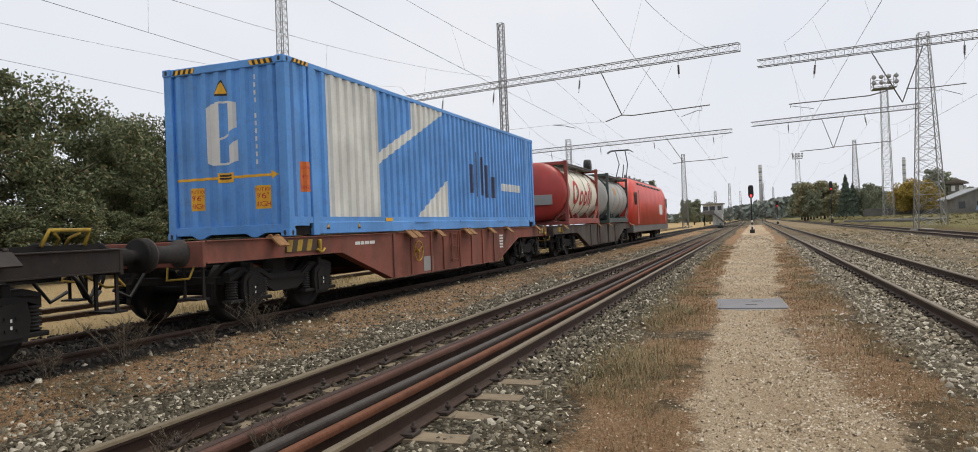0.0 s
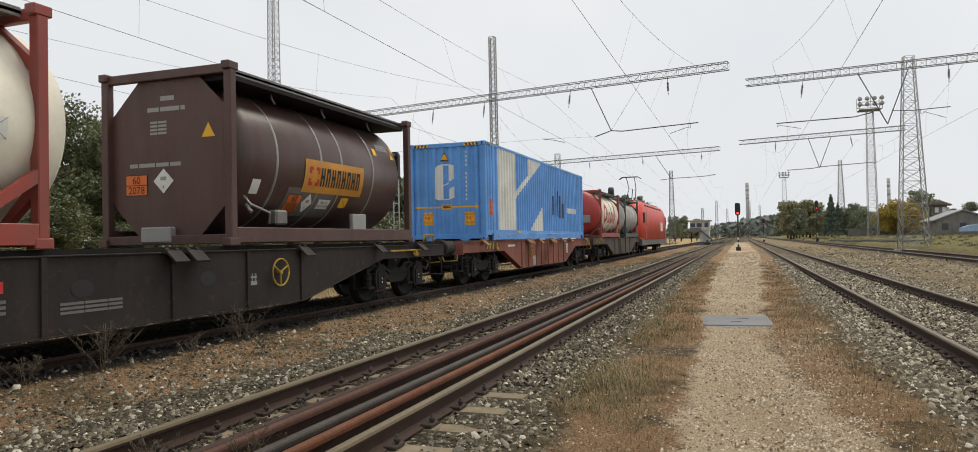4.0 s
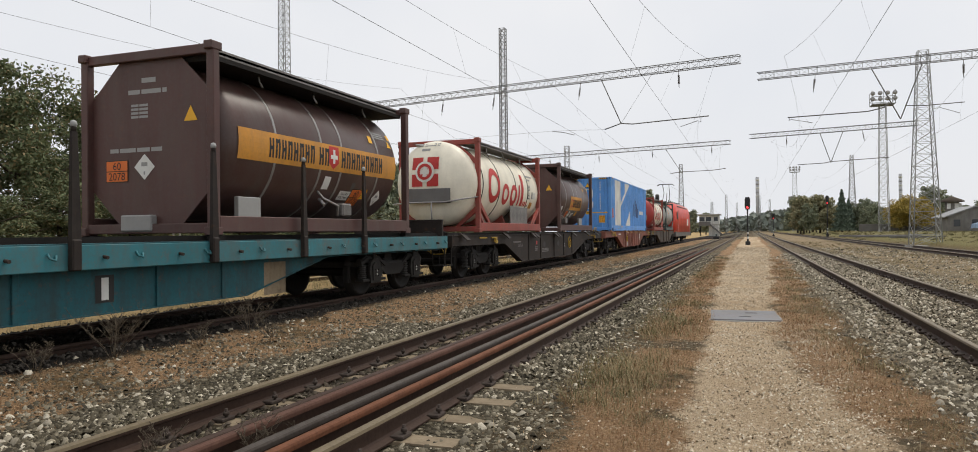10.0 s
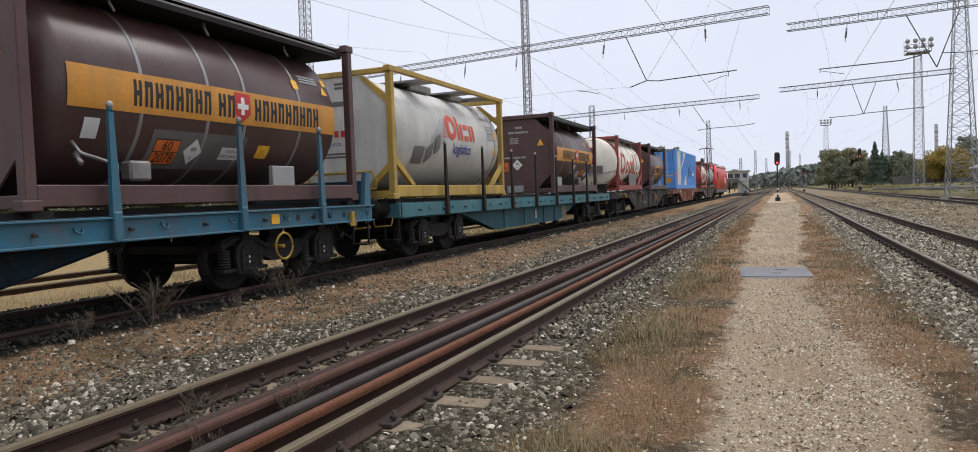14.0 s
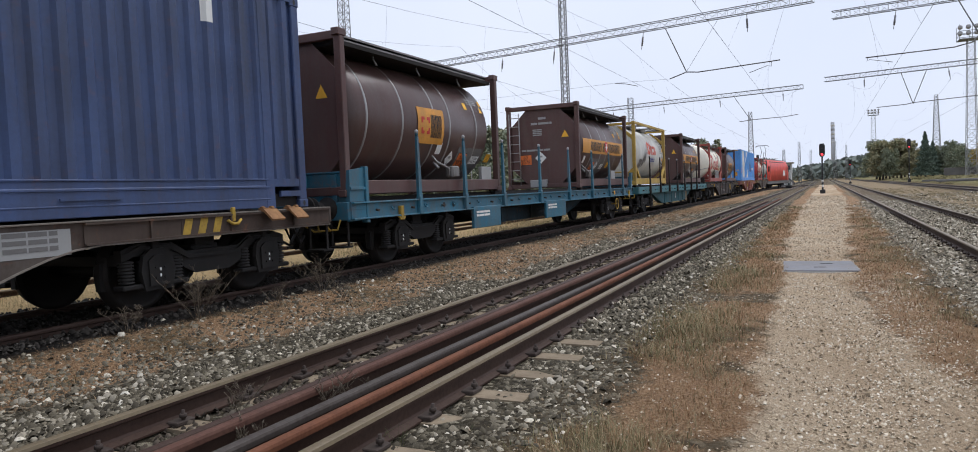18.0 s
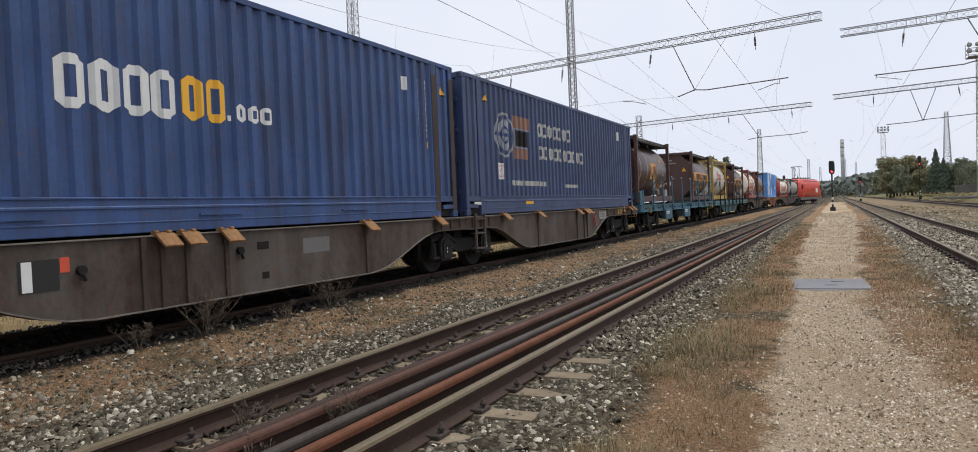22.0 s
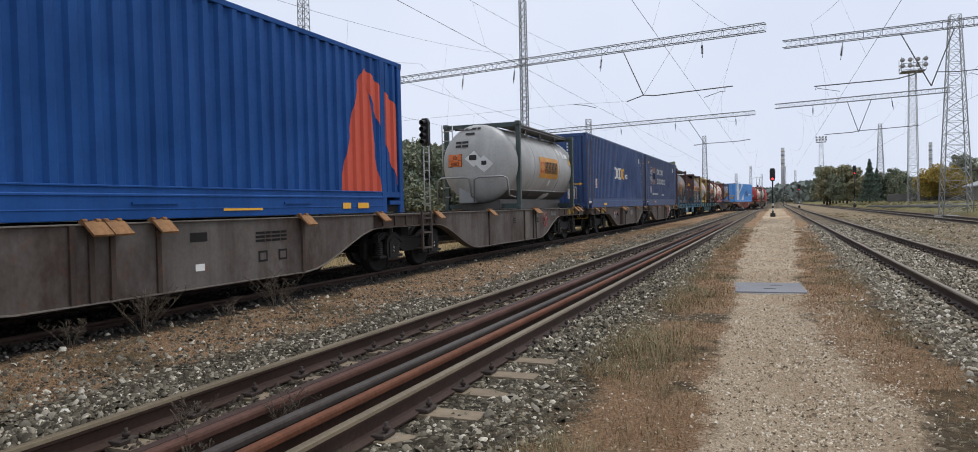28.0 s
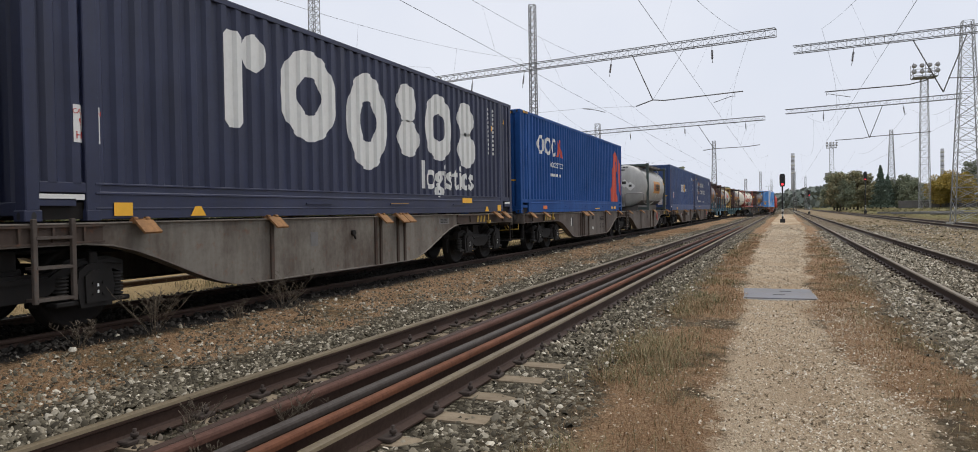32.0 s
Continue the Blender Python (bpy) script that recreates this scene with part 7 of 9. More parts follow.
mark(nvb, "lettering_block", "yellow", frames(even(6.94, 7.68, 2, 1.22, 1.76, 0.12), 0.34), side, label="amber hollow lettering blocks")
mark(nvb, "lettering_block", "white", [run(7.68, 7.74, 1.27, 1.34)] + frames(even(7.8, 8.5, 3, 1.27, 1.50, 0.14), 0.3), side)
caution_sign(nvb, side, 1.61 - L2, 0.72, "white", "red_sign", 0.32, 0.38)
mark(nvb, "label_sign", "white", [run(11.86, 12.0, 2.22, 2.46)], side)
warn_triangle(nvb, rear, -0.25, 2.35, 0.2)
id_column(nvb, rear, 0.42, 2.45, 12)
height_arrow(nvb, rear, 0.84, W2, -1.05, 0.90)
caution_sign(nvb, rear, -0.55, 0.28, "white", "red_sign", 0.30, 0.40)
caution_sign(nvb, rear, 0.55, 0.28, "white", "red_sign", 0.30, 0.40)
mark(nvb, "worn_patch", "white", [[(-0.1, 1.0), (0.05, 1.15), (0.08, 1.4), (-0.02, 1.2)], [(0.1, 1.5), (0.25, 1.35), (0.15, 1.28)]], rear)
for u in (12.35, 12.62):
    mark(nvb, "registration_column", "white", [run(u, u + 0.05, 1.40 + 0.10 * i, 1.47 + 0.10 * i) for i in range(11)], side)
warn_triangle(nvb, side, 13.3 - L2, 2.28, 0.2)
mark(nvb, "label_sign", "yellow", [run(12.62, 12.72, 1.20, 1.33)], side)
for s, e in ((0.0, 0.17), (0.67, 0.86), (12.86, 13.05), (13.55, 13.71)):
    mark(nvb, "rust_strip", "wag_stain", [rect(s - L2 + 0.01, e - L2, 0.12, 2.75)], (lambda a, b, off=0.004: (W2 + 0.002 + off, a, b), None), 0.003, "rusted post face")
sb = (lambda a, b, off=0.004: (W2 + 0.010 + off, a, b), None)
mark(nvb, "label_sign", "yellow", [rect(2.9 - L2, 3.5 - L2, 0.11, 0.20)], sb)
mark(nvb, "label_sign", "white", [rect(0.2 - L2, 0.62 - L2, 0.22, 0.28)], sb)

# royal blue box with an orange-red peak
ryb, side, rear = steel_container("royal blue corrugated container with an orange-red peak emblem", "royal", L45, rise=0.065)
put(ryb, -95.32 - L2, SEG["G2"], DECK - 0.065)
mark(ryb, "emblem", "vermilion", [[(11.49 - L2, 0.34), (12.89 - L2, 0.34), (12.62 - L2, 1.3), (12.50 - L2, 2.2), (12.33 - L2, 2.58), (12.12 - L2, 2.3)],
                                  [(12.33 - L2, 2.58), (12.48 - L2, 2.2), (13.60 - L2, 0.42), (13.70 - L2, 0.42), (13.70 - L2, 1.95), (12.55 - L2, 2.52)]], side, label="orange-red peak")
for x, w in ((1.92, 0.33), (2.64, 0.30), (3.28, 0.26)):
    mark(ryb, "lettering_block", "white", oval(x, 2.04, w, 0.29, 0.64), side, label="white ring")
mark(ryb, "emblem", "vermilion", [[(3.56 - L2, 1.76), (3.82 - L2, 2.34), (3.92 - L2, 2.0), (3.84 - L2, 1.76)], [(3.86 - L2, 2.34), (3.98 - L2, 1.80), (4.24 - L2, 1.74), (4.02 - L2, 2.32)]], side)
mark(ryb, "writing", "white", words("LOGISTICS", 0.24, 2.82 - L2, 1.39, wide=1.32, bold=0.010), side)
mark(ryb, "small_print", "white", bars(2.98 - L2, 1.1, [0.2, 0.14, 0.28, 0.12, 0.25], 0.09), side)
id_column(ryb, rear, 0.60, 2.35, 13)
height_arrow(ryb, rear, 0.86, W2, -0.2)
mark(ryb, "label_sign", "yellow", [rect(0.56, 0.80, 0.28, 0.52)], rear)
mark(ryb, "label_sign", "orange", [run(2.0, 2.4, 0.11, 0.22)], sb)
mark(ryb, "label_sign", "yellow", [run(11.5, 11.75, 0.10, 0.20), run(11.98, 12.35, 0.10, 0.20), run(8.6, 9.4, 0.10, 0.13)], sb, 0.004)
hazard_corners(ryb, W2, L2, HC + 0.065)

# dark blue boxes with large white lettering
dkb, side, rear = steel_container("dark blue corrugated container with large white lettering", "dark", L45, rise=0.035)
put(dkb, -109.8 - L2, SEG["H1"], DECK - 0.035)


def blob(x0, x1, y0, y1):
    """A rounded plain block in place of a letter."""
    c = 0.22 * min(x1 - x0, y1 - y0)
    return [(x0 + c, y0), (x1 - c, y0), (x1, y0 + c), (x1, y1 - c), (x1 - c, y1), (x0 + c, y1), (x0, y1 - c), (x0, y0 + c)]


for shape_label, pol in (("white bar with a round knob", [blob(2.78 - L2, 3.14 - L2, 1.20, 2.52), disc(3.40 - L2, 2.28, 0.24, 0.27)]), ("large white oval", oval(4.68, 1.86, 0.73, 0.72, 0.42)),
                         ("tall white oval", oval(6.40, 1.65, 0.66, 0.87, 0.42)), ("two white discs", [disc(7.88 - L2, 2.18, 0.42, 0.38), disc(7.92 - L2, 1.48, 0.45, 0.37)]),
                         ("large white oval", oval(9.30, 1.83, 0.68, 0.72, 0.42)), ("two white discs", [disc(10.72 - L2, 2.16, 0.46, 0.40), disc(10.76 - L2, 1.44, 0.50, 0.42)])):
    mark(dkb, "lettering_block", "white", pol, side, label=shape_label)
mark(dkb, "writing", "white", words("logistics", 0.80, 8.46 - L2, 0.52, wide=1.06, bold=0.024), side)
caution_sign(dkb, side, 0.70 - L2, 0.80, "white", "red_sign", 0.32, 0.40)
for y in (L2 - 1.55, L2 - 1.25):
    mark(dkb, "registration_column", "white", [rect(y, y + 0.05, 1.45 + 0.11 * i, 1.52 + 0.11 * i) for i in range(11)], side)
warn_triangle(dkb, side, L2 - 0.5, 2.30, 0.2)
mark(dkb, "label_sign", "yellow", [rect(L2 - 1.42, L2 - 1.28, 2.05, 2.18)], side)
mark(dkb, "label_sign", "yellow", [rect(1.0 - L2, 1.25 - L2, 0.05, 0.2), rect(L2 - 1.1, L2 - 0.85, 0.05, 0.2), rect(L2 - 3.3, L2 - 2.75, 0.24, 0.36), rect(L2 - 6.6, L2 - 5.9, 0.19, 0.22)], sb)
for u in (2.25, 11.9):
    mark(dkb, "lifting_mark", "yellow", [[(u - L2 - 0.13, 0.04), (u - L2 + 0.13, 0.04), (u - L2 + 0.05, 0.16), (u - L2 - 0.05, 0.16)]], sb)
mark(dkb, "label_sign", "white", [rect(L2 - 0.55, L2 - 0.15, 0.225, 0.285), rect(0.12 - L2, 0.65 - L2, 0.225, 0.285)], (lambda a, b, off=0.004: (W2 - 0.004 + off, a, b), None))
hazard_corners(dkb, W2, L2, HC + 0.035)
dkc, side, rear = steel_container("dark blue container with white lettering and a yellow strip", "dark", L45, rise=0.035)
put(dkc, -124.2 - L2, SEG["H2"], DECK - 0.035)
mark(dkc, "lettering_block", "white", [blob(L2 - 1.2, L2 - 0.3, 1.9, 2.5)], side)
for i in range(4):
    mark(dkc, "small_print", "white", bars(L2 - 0.8, 1.5 - 0.17 * i, [0.3, 0.2], 0.07), side)
mark(dkc, "reflective_strip", "yellow", [rect(L2 - 1.2, L2 - 0.2, 0.85, 0.93)], side)

# ---- tank containers ----
def tank_surface(R, zc):
    """Round side of a tank: writing laid by distance along it and height."""
    def to3(u, v, off=0.004):
        d = max(-0.999, min(0.999, (v - zc) / R))
        r = R + off
        return (r * math.cos(math.asin(d)), u, zc + r * d)
    return to3, [zc + R * (i / 16 - 1) * 0.998 for i in range(33)]


def tank_container(label, shell, frame, length=6.058, height=2.591, tank_len=5.75, R=1.13, zc=1.34, bands=(-1.9, -0.65, 0.65, 1.9), band_mat="band", head="dish", end_plate=None,
                   walkway=True, open_frame=False, splay=True, base=None, braces=True, rails=True, saddles=True):
    """A cylinder in a steel frame; rear end towards -y."""
    th = thing("tank_container", label, "tank container", "tank containers on the train")
    L, H, W, T = length / 2, height, 1.219, tank_len / 2
    pm, fm = M[shell], M[frame]
    sh = Shape()
    if head == "dish":
        prof = [(-T, 0.0), (-T + 0.015, 0.30), (-T + 0.06, 0.60), (-T + 0.15, 0.86), (-T + 0.28, R - 0.09), (-T + 0.42, R)]
    else:
        prof = [(-T, 0.0), (-T, R - 0.03), (-T + 0.03, R)]
    full = prof + [(-a, r) for a, r in prof[::-1]]
    sh.lathe(full, (0, 0, zc), 1, 56)
    tank = part("tank_shell", sh, pm, th)
    for y in bands:
        b = Shape().lathe([(y - 0.025, R - 0.01), (y - 0.025, R + 0.008), (y + 0.025, R + 0.008), (y + 0.025, R - 0.01)], (0, 0, zc), 1, 56)
        part("cladding_band", b, M[band_mat], tank)
    # end frames
    for sy in (-1, 1):
        y0, y1 = sorted((sy * L, sy * (L - 0.13)))
        for sx in (-1, 1):
            x0, x1 = sorted((sx * W, sx * (W - 0.13)))
            p = part("corner_post", Shape().box(x0, x1, y0, y1, 0.11, H - 0.11, 0.012), fm, th)
            for z in (0.0, H - 0.118):
                part("corner_casting", Shape().box(x0 - (0.006 if sx > 0 else 0.006), x1 + 0.006, min(y0, y1 - 0.178), max(y1, y0 + 0.178), z, z + 0.118, 0.012), fm, p)
        part("end_sill", Shape().box(-W + 0.12, W - 0.12, y0 + 0.01, y1 - 0.01, 0.03, 0.17, 0.01), fm, th)
        part("end_header", Shape().box(-W + 0.12, W - 0.12, y0 + 0.015, y1 - 0.015, H - (0.13 if open_frame else 0.16), H - 0.025, 0.01), fm, th)
        if splay:
            for sx in (-1, 1):
                a, b = sx * (W - 0.13), sx * (W - 0.62)
                part("end_brace", Shape().prism([(a, 0.55), (a, 0.72), (b - sx * 0.12, 0.16), (b, 0.16)], 1, y0 + 0.02, y1 - 0.02), fm, th)
                part("end_brace", Shape().prism([(a, H - 0.72), (a, H - 0.55), (b, H - 0.16), (b - sx * 0.12, H - 0.16)], 1, y0 + 0.02, y1 - 0.02), fm, th)
        if end_plate and sy < 0:
            q = Shape()
            c = 0.52
            q.prism([(-W + 0.12, 0.16 + c), (-W + 0.12 + c, 0.16), (W - 0.12 - c, 0.16), (W - 0.12, 0.16 + c), (W - 0.12, H - 0.16 - c), (W - 0.12 - c, H - 0.16), (-W + 0.12 + c, H - 0.16), (-W + 0.12, H - 0.16 - c)], 1, -L + 0.10, -L + 0.13)
            part("end_plate", q, M[end_plate], th)
    # bottom side rails and saddles
    for sx in (-1, 1):
        x0, x1 = sorted((sx * W, sx * (W - 0.10)))
        sh = Shape().box(x0, x1, -L + 0.12, L - 0.12, 0.04, 0.27, 0.01)
        if rails:
            part("side_rail", sh, M[base] if base else fm, th)
        for sy in ((-1, 1) if braces else ()):
            d = Shape()
            d.prism([(sy * (L - 0.12), 0.85), (sy * (L - 0.12), 0.70), (sy * (L - 0.75), 0.28), (sy * (L - 0.92), 0.28)], 0, x0 + 0.01, x1 - 0.01)
            part("brace", d, fm, th)
        if open_frame:
            part("top_rail", Shape().box(x0, x1, -L + 0.12, L - 0.12, H - 0.10, H, 0.01), fm, th)
    for y in ((-1.9, 0, 1.9) if saddles else ()):
        part("saddle", Shape().prism([(-0.95, 0.22), (0.95, 0.22), (0.8, 0.60), (0.4, 0.30), (-0.4, 0.30), (-0.8, 0.60)], 1, y - 0.06, y + 0.06), fm, th)
    if walkway:
        for x0, x1 in ((0.42, 0.98),):
            w = Shape().box(x0, x1, -L + 0.13, L - 0.13, H - 0.09, H - 0.055)
            for s in (x0, x1 - 0.02):
                w.box(s, s + 0.02, -L + 0.13, L - 0.13, H - 0.12, H - 0.02)
            for i in range(26):
                y = -L + 0.25 + (2 * L - 0.5) * i / 25
                w.box(x0 + 0.03, x1 - 0.03, y - 0.03, y + 0.03, H - 0.055, H - 0.035)
            wk = part("walkway", w, M["galv"], th, "grating walkway on top")
            for y in (-1.7, -0.2, 1.5):
                br = Shape().tube([(x1 - 0.05, y, H - 0.09), (x1 - 0.02, y, H - 0.30), (x1 + 0.03, y + 0.02, H - 0.40)], 0.018)
                part("bracket", br, M["galv"], wk)
    mh = Shape().lathe([(0, 0.33), (0.10, 0.33), (0.10, 0.29), (0.16, 0.27), (0.16, 0.0)], (0, 0, zc + R - 0.04), 2, 20)
    part("manhole", mh, M["galv"], tank)
    side = tank_surface(R, zc)
    if end_plate:
        rear = (lambda u, v, off=0.004: (u, -L + 0.10 - off, v), None)
    else:
        def dish(u, v, off=0.004):
            r = math.hypot(u, v - zc)
            for (a, ra), (b, rb) in zip(prof, prof[1:]):
                if ra <= r <= rb:
                    return (u, a + (b - a) * (r - ra) / (rb - ra) - off * 2.5, v)
            return (u, -T + 0.3, v)
        rear = (dish, [zc + 0.1 * i for i in range(-11, 12)])
    return th, side, rear


def tmark(th, name, mat, polys, surf, off=0.004, label=""):
    return mark(th, name, mat, polys, surf, off, label, k=1)


def hazard_plate(th, surf, u, v, w=0.40, h=0.30, top="60", low="2078"):
    tmark(th, "hazard_plate", "black", [rect(u - w / 2 - 0.012, u + w / 2 + 0.012, v - 0.012, v + h + 0.012)], surf, 0.006)
    tmark(th, "hazard_plate", "orange", [rect(u - w / 2, u + w / 2, v, v + h / 2 - 0.006), rect(u - w / 2, u + w / 2, v + h / 2 + 0.006, v + h)], surf, 0.009, "orange hazard number plate")
    tmark(th, "writing", "black", words(top, 0.16, u, v + h / 2 + 0.022, "CENTER") + words(low, 0.16, u, v + 0.02, "CENTER"), surf, 0.013)


def diamond(th, surf, u, v, s=0.18, mat="white"):
    tmark(th, "hazard_diamond", mat, [[(u - s, v), (u, v - s), (u + s, v), (u, v + s)]], surf, 0.008, "diamond hazard label")
    tmark(th, "small_print", "grey_sign", [rect(u - s * 0.3, u + s * 0.3, v + s * 0.05, v + s * 0.35), rect(u - s * 0.08, u + s * 0.08, v - s * 0.6, v - s * 0.35)], surf, 0.011)


def cross_label(th, surf, u, v, w=0.3, h=0.25, mat="yellow"):
    tmark(th, "crossed_label", mat, [rect(u - w / 2, u + w / 2, v, v + h)], surf, 0.006)
    t = 0.008
    tmark(th, "crossed_label", "black", [[(u - w / 2, v), (u - w / 2 + t, v), (u + w / 2, v + h), (u + w / 2 - t, v + h)], [(u + w / 2, v), (u + w / 2 - t, v), (u - w / 2, v + h), (u - w / 2 + t, v + h)]], surf, 0.010)


def square_logo(th, surf, u, v, s, mat="red_sign", off=0.010):
    """Four corner brackets."""
    t = s * 0.26
    pol = []
    for sx in (-1, 1):
        for sy in (-1, 1):
            cx, cy = u + sx * s / 2, v + sy * s / 2
            pol += [rect(*sorted((cx, cx - sx * s * 0.36)), *sorted((cy, cy - sy * t * 0.7))), rect(*sorted((cx, cx - sx * t * 0.7)), *sorted((cy - sy * t * 0.7, cy - sy * s * 0.36)))]
    tmark(th, "emblem", mat, pol, surf, off)


def block_word(th, surf, u, v, h, widths, mat="black", off=0.010, gap=0.22):
    """Plain upright bars in place of a name."""
    pol = []
    for k, w in enumerate(widths):
        t = w * 0.36
        pol += [rect(u, u + t, v, v + h), rect(u + w - t, u + w, v, v + h)]
        pol += [rect(u + t, u + w - t, v + h * (0.78 if k % 2 else 0.40), v + h * (0.98 if k % 2 else 0.60))]
        u += w + h * gap
    tmark(th, "lettering_block", mat, pol, surf, off)
    return u


def valves(th, y, R=1.13):
    v = Shape()
    v.tube([(1.02, y - 0.35, 0.75), (1.14, y - 0.35, 0.62), (1.16, y - 0.1, 0.55), (1.16, y + 0.1, 0.50), (1.14, y + 0.1, 0.33)], 0.022)
    v.tube([(1.05, y - 0.35, 0.62), (1.16, y - 0.35, 0.50)], 0.03)
    p = part("valve_pipe", v, M["band"], th)
    b = Shape().box(0.96, 1.14, y + 0.3, y + 0.62, 0.32, 0.56, 0.03)
    part("valve_box", b, M["galv"], th)


def brown_tank(label, y_front, seg, band, hazard_y, rear_text=True, ladder=False, bands=(-1.5, -0.4, 0.3, 1.6), box_y=0.8, small=(0.9, 1.3)):
    """Brown clad tank with an octagonal end plate; amber band or panel on its side."""
    th, side, rear = tank_container(label, "brown_tank", "brown_frame", bands=bands, band_mat="band", end_plate="brown_frame", tank_len=5.78, height=2.69, splay=False, braces=False, R=1.17, zc=1.39, saddles=False)
    put(th, y_front - 3.03, seg)
    if isinstance(band, float):
        z0, z1 = 1.12, 1.58
        tmark(th, "amber_band", "amber", [rect(-2.47, 2.47, z0, z1)], side, 0.012, "amber painted band")
        u = block_word(th, side, band, z0 + 0.08, 0.30, [0.115] * 8, off=0.016, gap=0.15)
        block_word(th, side, u + 0.10, z0 + 0.08, 0.30, [0.13, 0.13], off=0.016, gap=0.15)
        u = band + 1.68
        tmark(th, "emblem", "red_sign", [[(u, z0 + 0.14), (u + 0.16, z0 + 0.03), (u + 0.32, z0 + 0.14), (u + 0.32, z1 - 0.03), (u, z1 - 0.03)]], side, 0.016, "red shield")
        tmark(th, "emblem", "white", [rect(u + 0.05, u + 0.27, z0 + 0.21, z0 + 0.28), rect(u + 0.125, u + 0.195, z0 + 0.13, z0 + 0.37)], side, 0.020)
        block_word(th, side, u + 0.42, z0 + 0.08, 0.30, [0.13] * 9, off=0.016, gap=0.15)
    else:
        a, b, z0, z1 = band
        tmark(th, "amber_panel", "amber", [rect(a, b, z0, z1)], side, 0.012, "amber painted panel")
        square_logo(th, side, a + 0.29, (z0 + z1) / 2, 0.32, off=0.018)
        w = (b - a - 0.60) / 8
        block_word(th, side, a + 0.50, z0 + 0.12, z1 - z0 - 0.24, [w * 0.72] * 8, off=0.018, gap=w * 0.28 / (z1 - z0 - 0.24))
    h = hazard_y
    tmark(th, "grey_panel", "loco_grey", [rect(h - 0.28, h + small[1] + 0.15, 0.50, 0.96)], side, 0.006, "grey patch")
    hazard_plate(th, side, h, 0.56, 0.38, 0.28)
    diamond(th, side, h + small[0] - 0.45, 0.72, 0.16)
    tmark(th, "label_sign", "white", [rect(h + small[1] - 0.3, h + small[1] + 0.08, 0.64, 0.80)], side, 0.010)
    for k, w in enumerate(("TOLUENE", "DIISOCYANATE")):
        tmark(th, "writing", "black", words(w, 0.055, h + small[1] - 0.11, 0.735 - 0.065 * k, "CENTER"), side, 0.014)
    cross_label(th, side, h + small[1] + 0.55, 0.68, 0.26, 0.18)
    bxp = Shape().box(1.08, 1.16, box_y - 0.26, box_y + 0.26, 0.24, 0.56, 0.01)
    part("data_plate", bxp, M["grey_sign"], th)
    tmark(th, "small_print", "grey_sign", bars(1.72, 2.0, [0.12, 0.18, 0.14], 0.028, rows=3), side, 0.010)
    tmark(th, "label_sign", "yellow", [rect(1.48, 1.62, 1.78, 1.92)], side, 0.010)
    tmark(th, "label_sign", "yellow", [[(2.22, 1.76), (2.38, 1.76), (2.30, 1.91)], rect(2.34, 2.44, 1.92, 2.03)], side, 0.010)
    tmark(th, "label_sign", "white", [rect(h - 1.25, h - 1.05, 0.80, 1.02)], side, 0.010)
    valves(th, h - 1.0)
    if rear_text:
        tmark(th, "small_print", "grey_sign", bars(-0.15, 2.22, [0.26], 0.07) + bars(-0.40, 2.06, [0.22, 0.36, 0.08], 0.065) + bars(-0.35, 1.88, [0.14, 0.16], 0.035, rows=4) + bars(-0.75, 1.22, [0.16, 0.3, 0.24, 0.2], 0.06), rear)
    hazard_plate(th, rear, -0.62, 0.80, 0.40, 0.30)
    diamond(th, rear, -0.1, 1.0, 0.19)
    tmark(th, "label_sign", "yellow", [[(0.62, 1.62), (0.86, 1.62), (0.74, 1.84)]], rear, 0.008)
    part("document_box", Shape().box(-0.45, 0.12, -3.05, -2.92, 0.06, 0.30, 0.02), M["grey_sign"], th)
    if ladder:
        ladder_at(th, -0.95, -3.02)
    part("spill_box", Shape().box(0.30, 1.10, -2.88, 2.88, 2.46, 2.53), M["steel_dark"], th)
    return th


def ladder_at(th, x, y, z0=0.15, z1=2.45, mat="band"):
    p = Shape()
    for s in (-0.17, 0.17):
        p.cyl((x + s, y, z0), (x + s, y, z1), 0.018, 8)
    z = z0 + 0.2
    while z < z1:
        p.cyl((x - 0.17, y, z), (x + 0.17, y, z), 0.014, 6)
        z += 0.28
    part("ladder", p, M[mat], th)


# brown tank with an amber panel, then the cream tank, on the dark brown wagon
t1 = brown_tank("brown tank container with an amber side panel", 4.70, SEG["C"], (-1.07, 0.94, 0.90, 1.46), -1.16, True, False, (-1.85, -0.56, 0.13, 1.35), 0.78, (0.86, 1.05))


def name_shapes(th, surf, mat, k=1.0, du=0.0, dz=0.0):
    """Big rounded red shapes standing in for a name: rings and bars."""
    def P(pol):
        return [[(p[0] * k + du, (p[1] - 1.36) * k + 1.36 + dz) for p in q] for q in pol]
    tmark(th, "lettering_block", mat, P(ring(-1.65, 1.36, 0.31, 0.50, n=26)), surf, 0.010, "large red ring")
    tmark(th, "lettering_block", mat, P(ring(-0.58, 1.16, 0.17, 0.32, n=20)), surf, 0.010, "red ring")
    tmark(th, "lettering_block", mat, P(ring(0.21, 1.16, 0.17, 0.33, n=20)), surf, 0.010, "red ring")
    tmark(th, "lettering_block", mat, P([rect(0.68, 0.83, 0.86, 1.50)]), surf, 0.010, "red bar")
    tmark(th, "lettering_block", mat, P([rect(0.98, 1.22, 0.86, 1.86)]), surf, 0.010, "red bar")


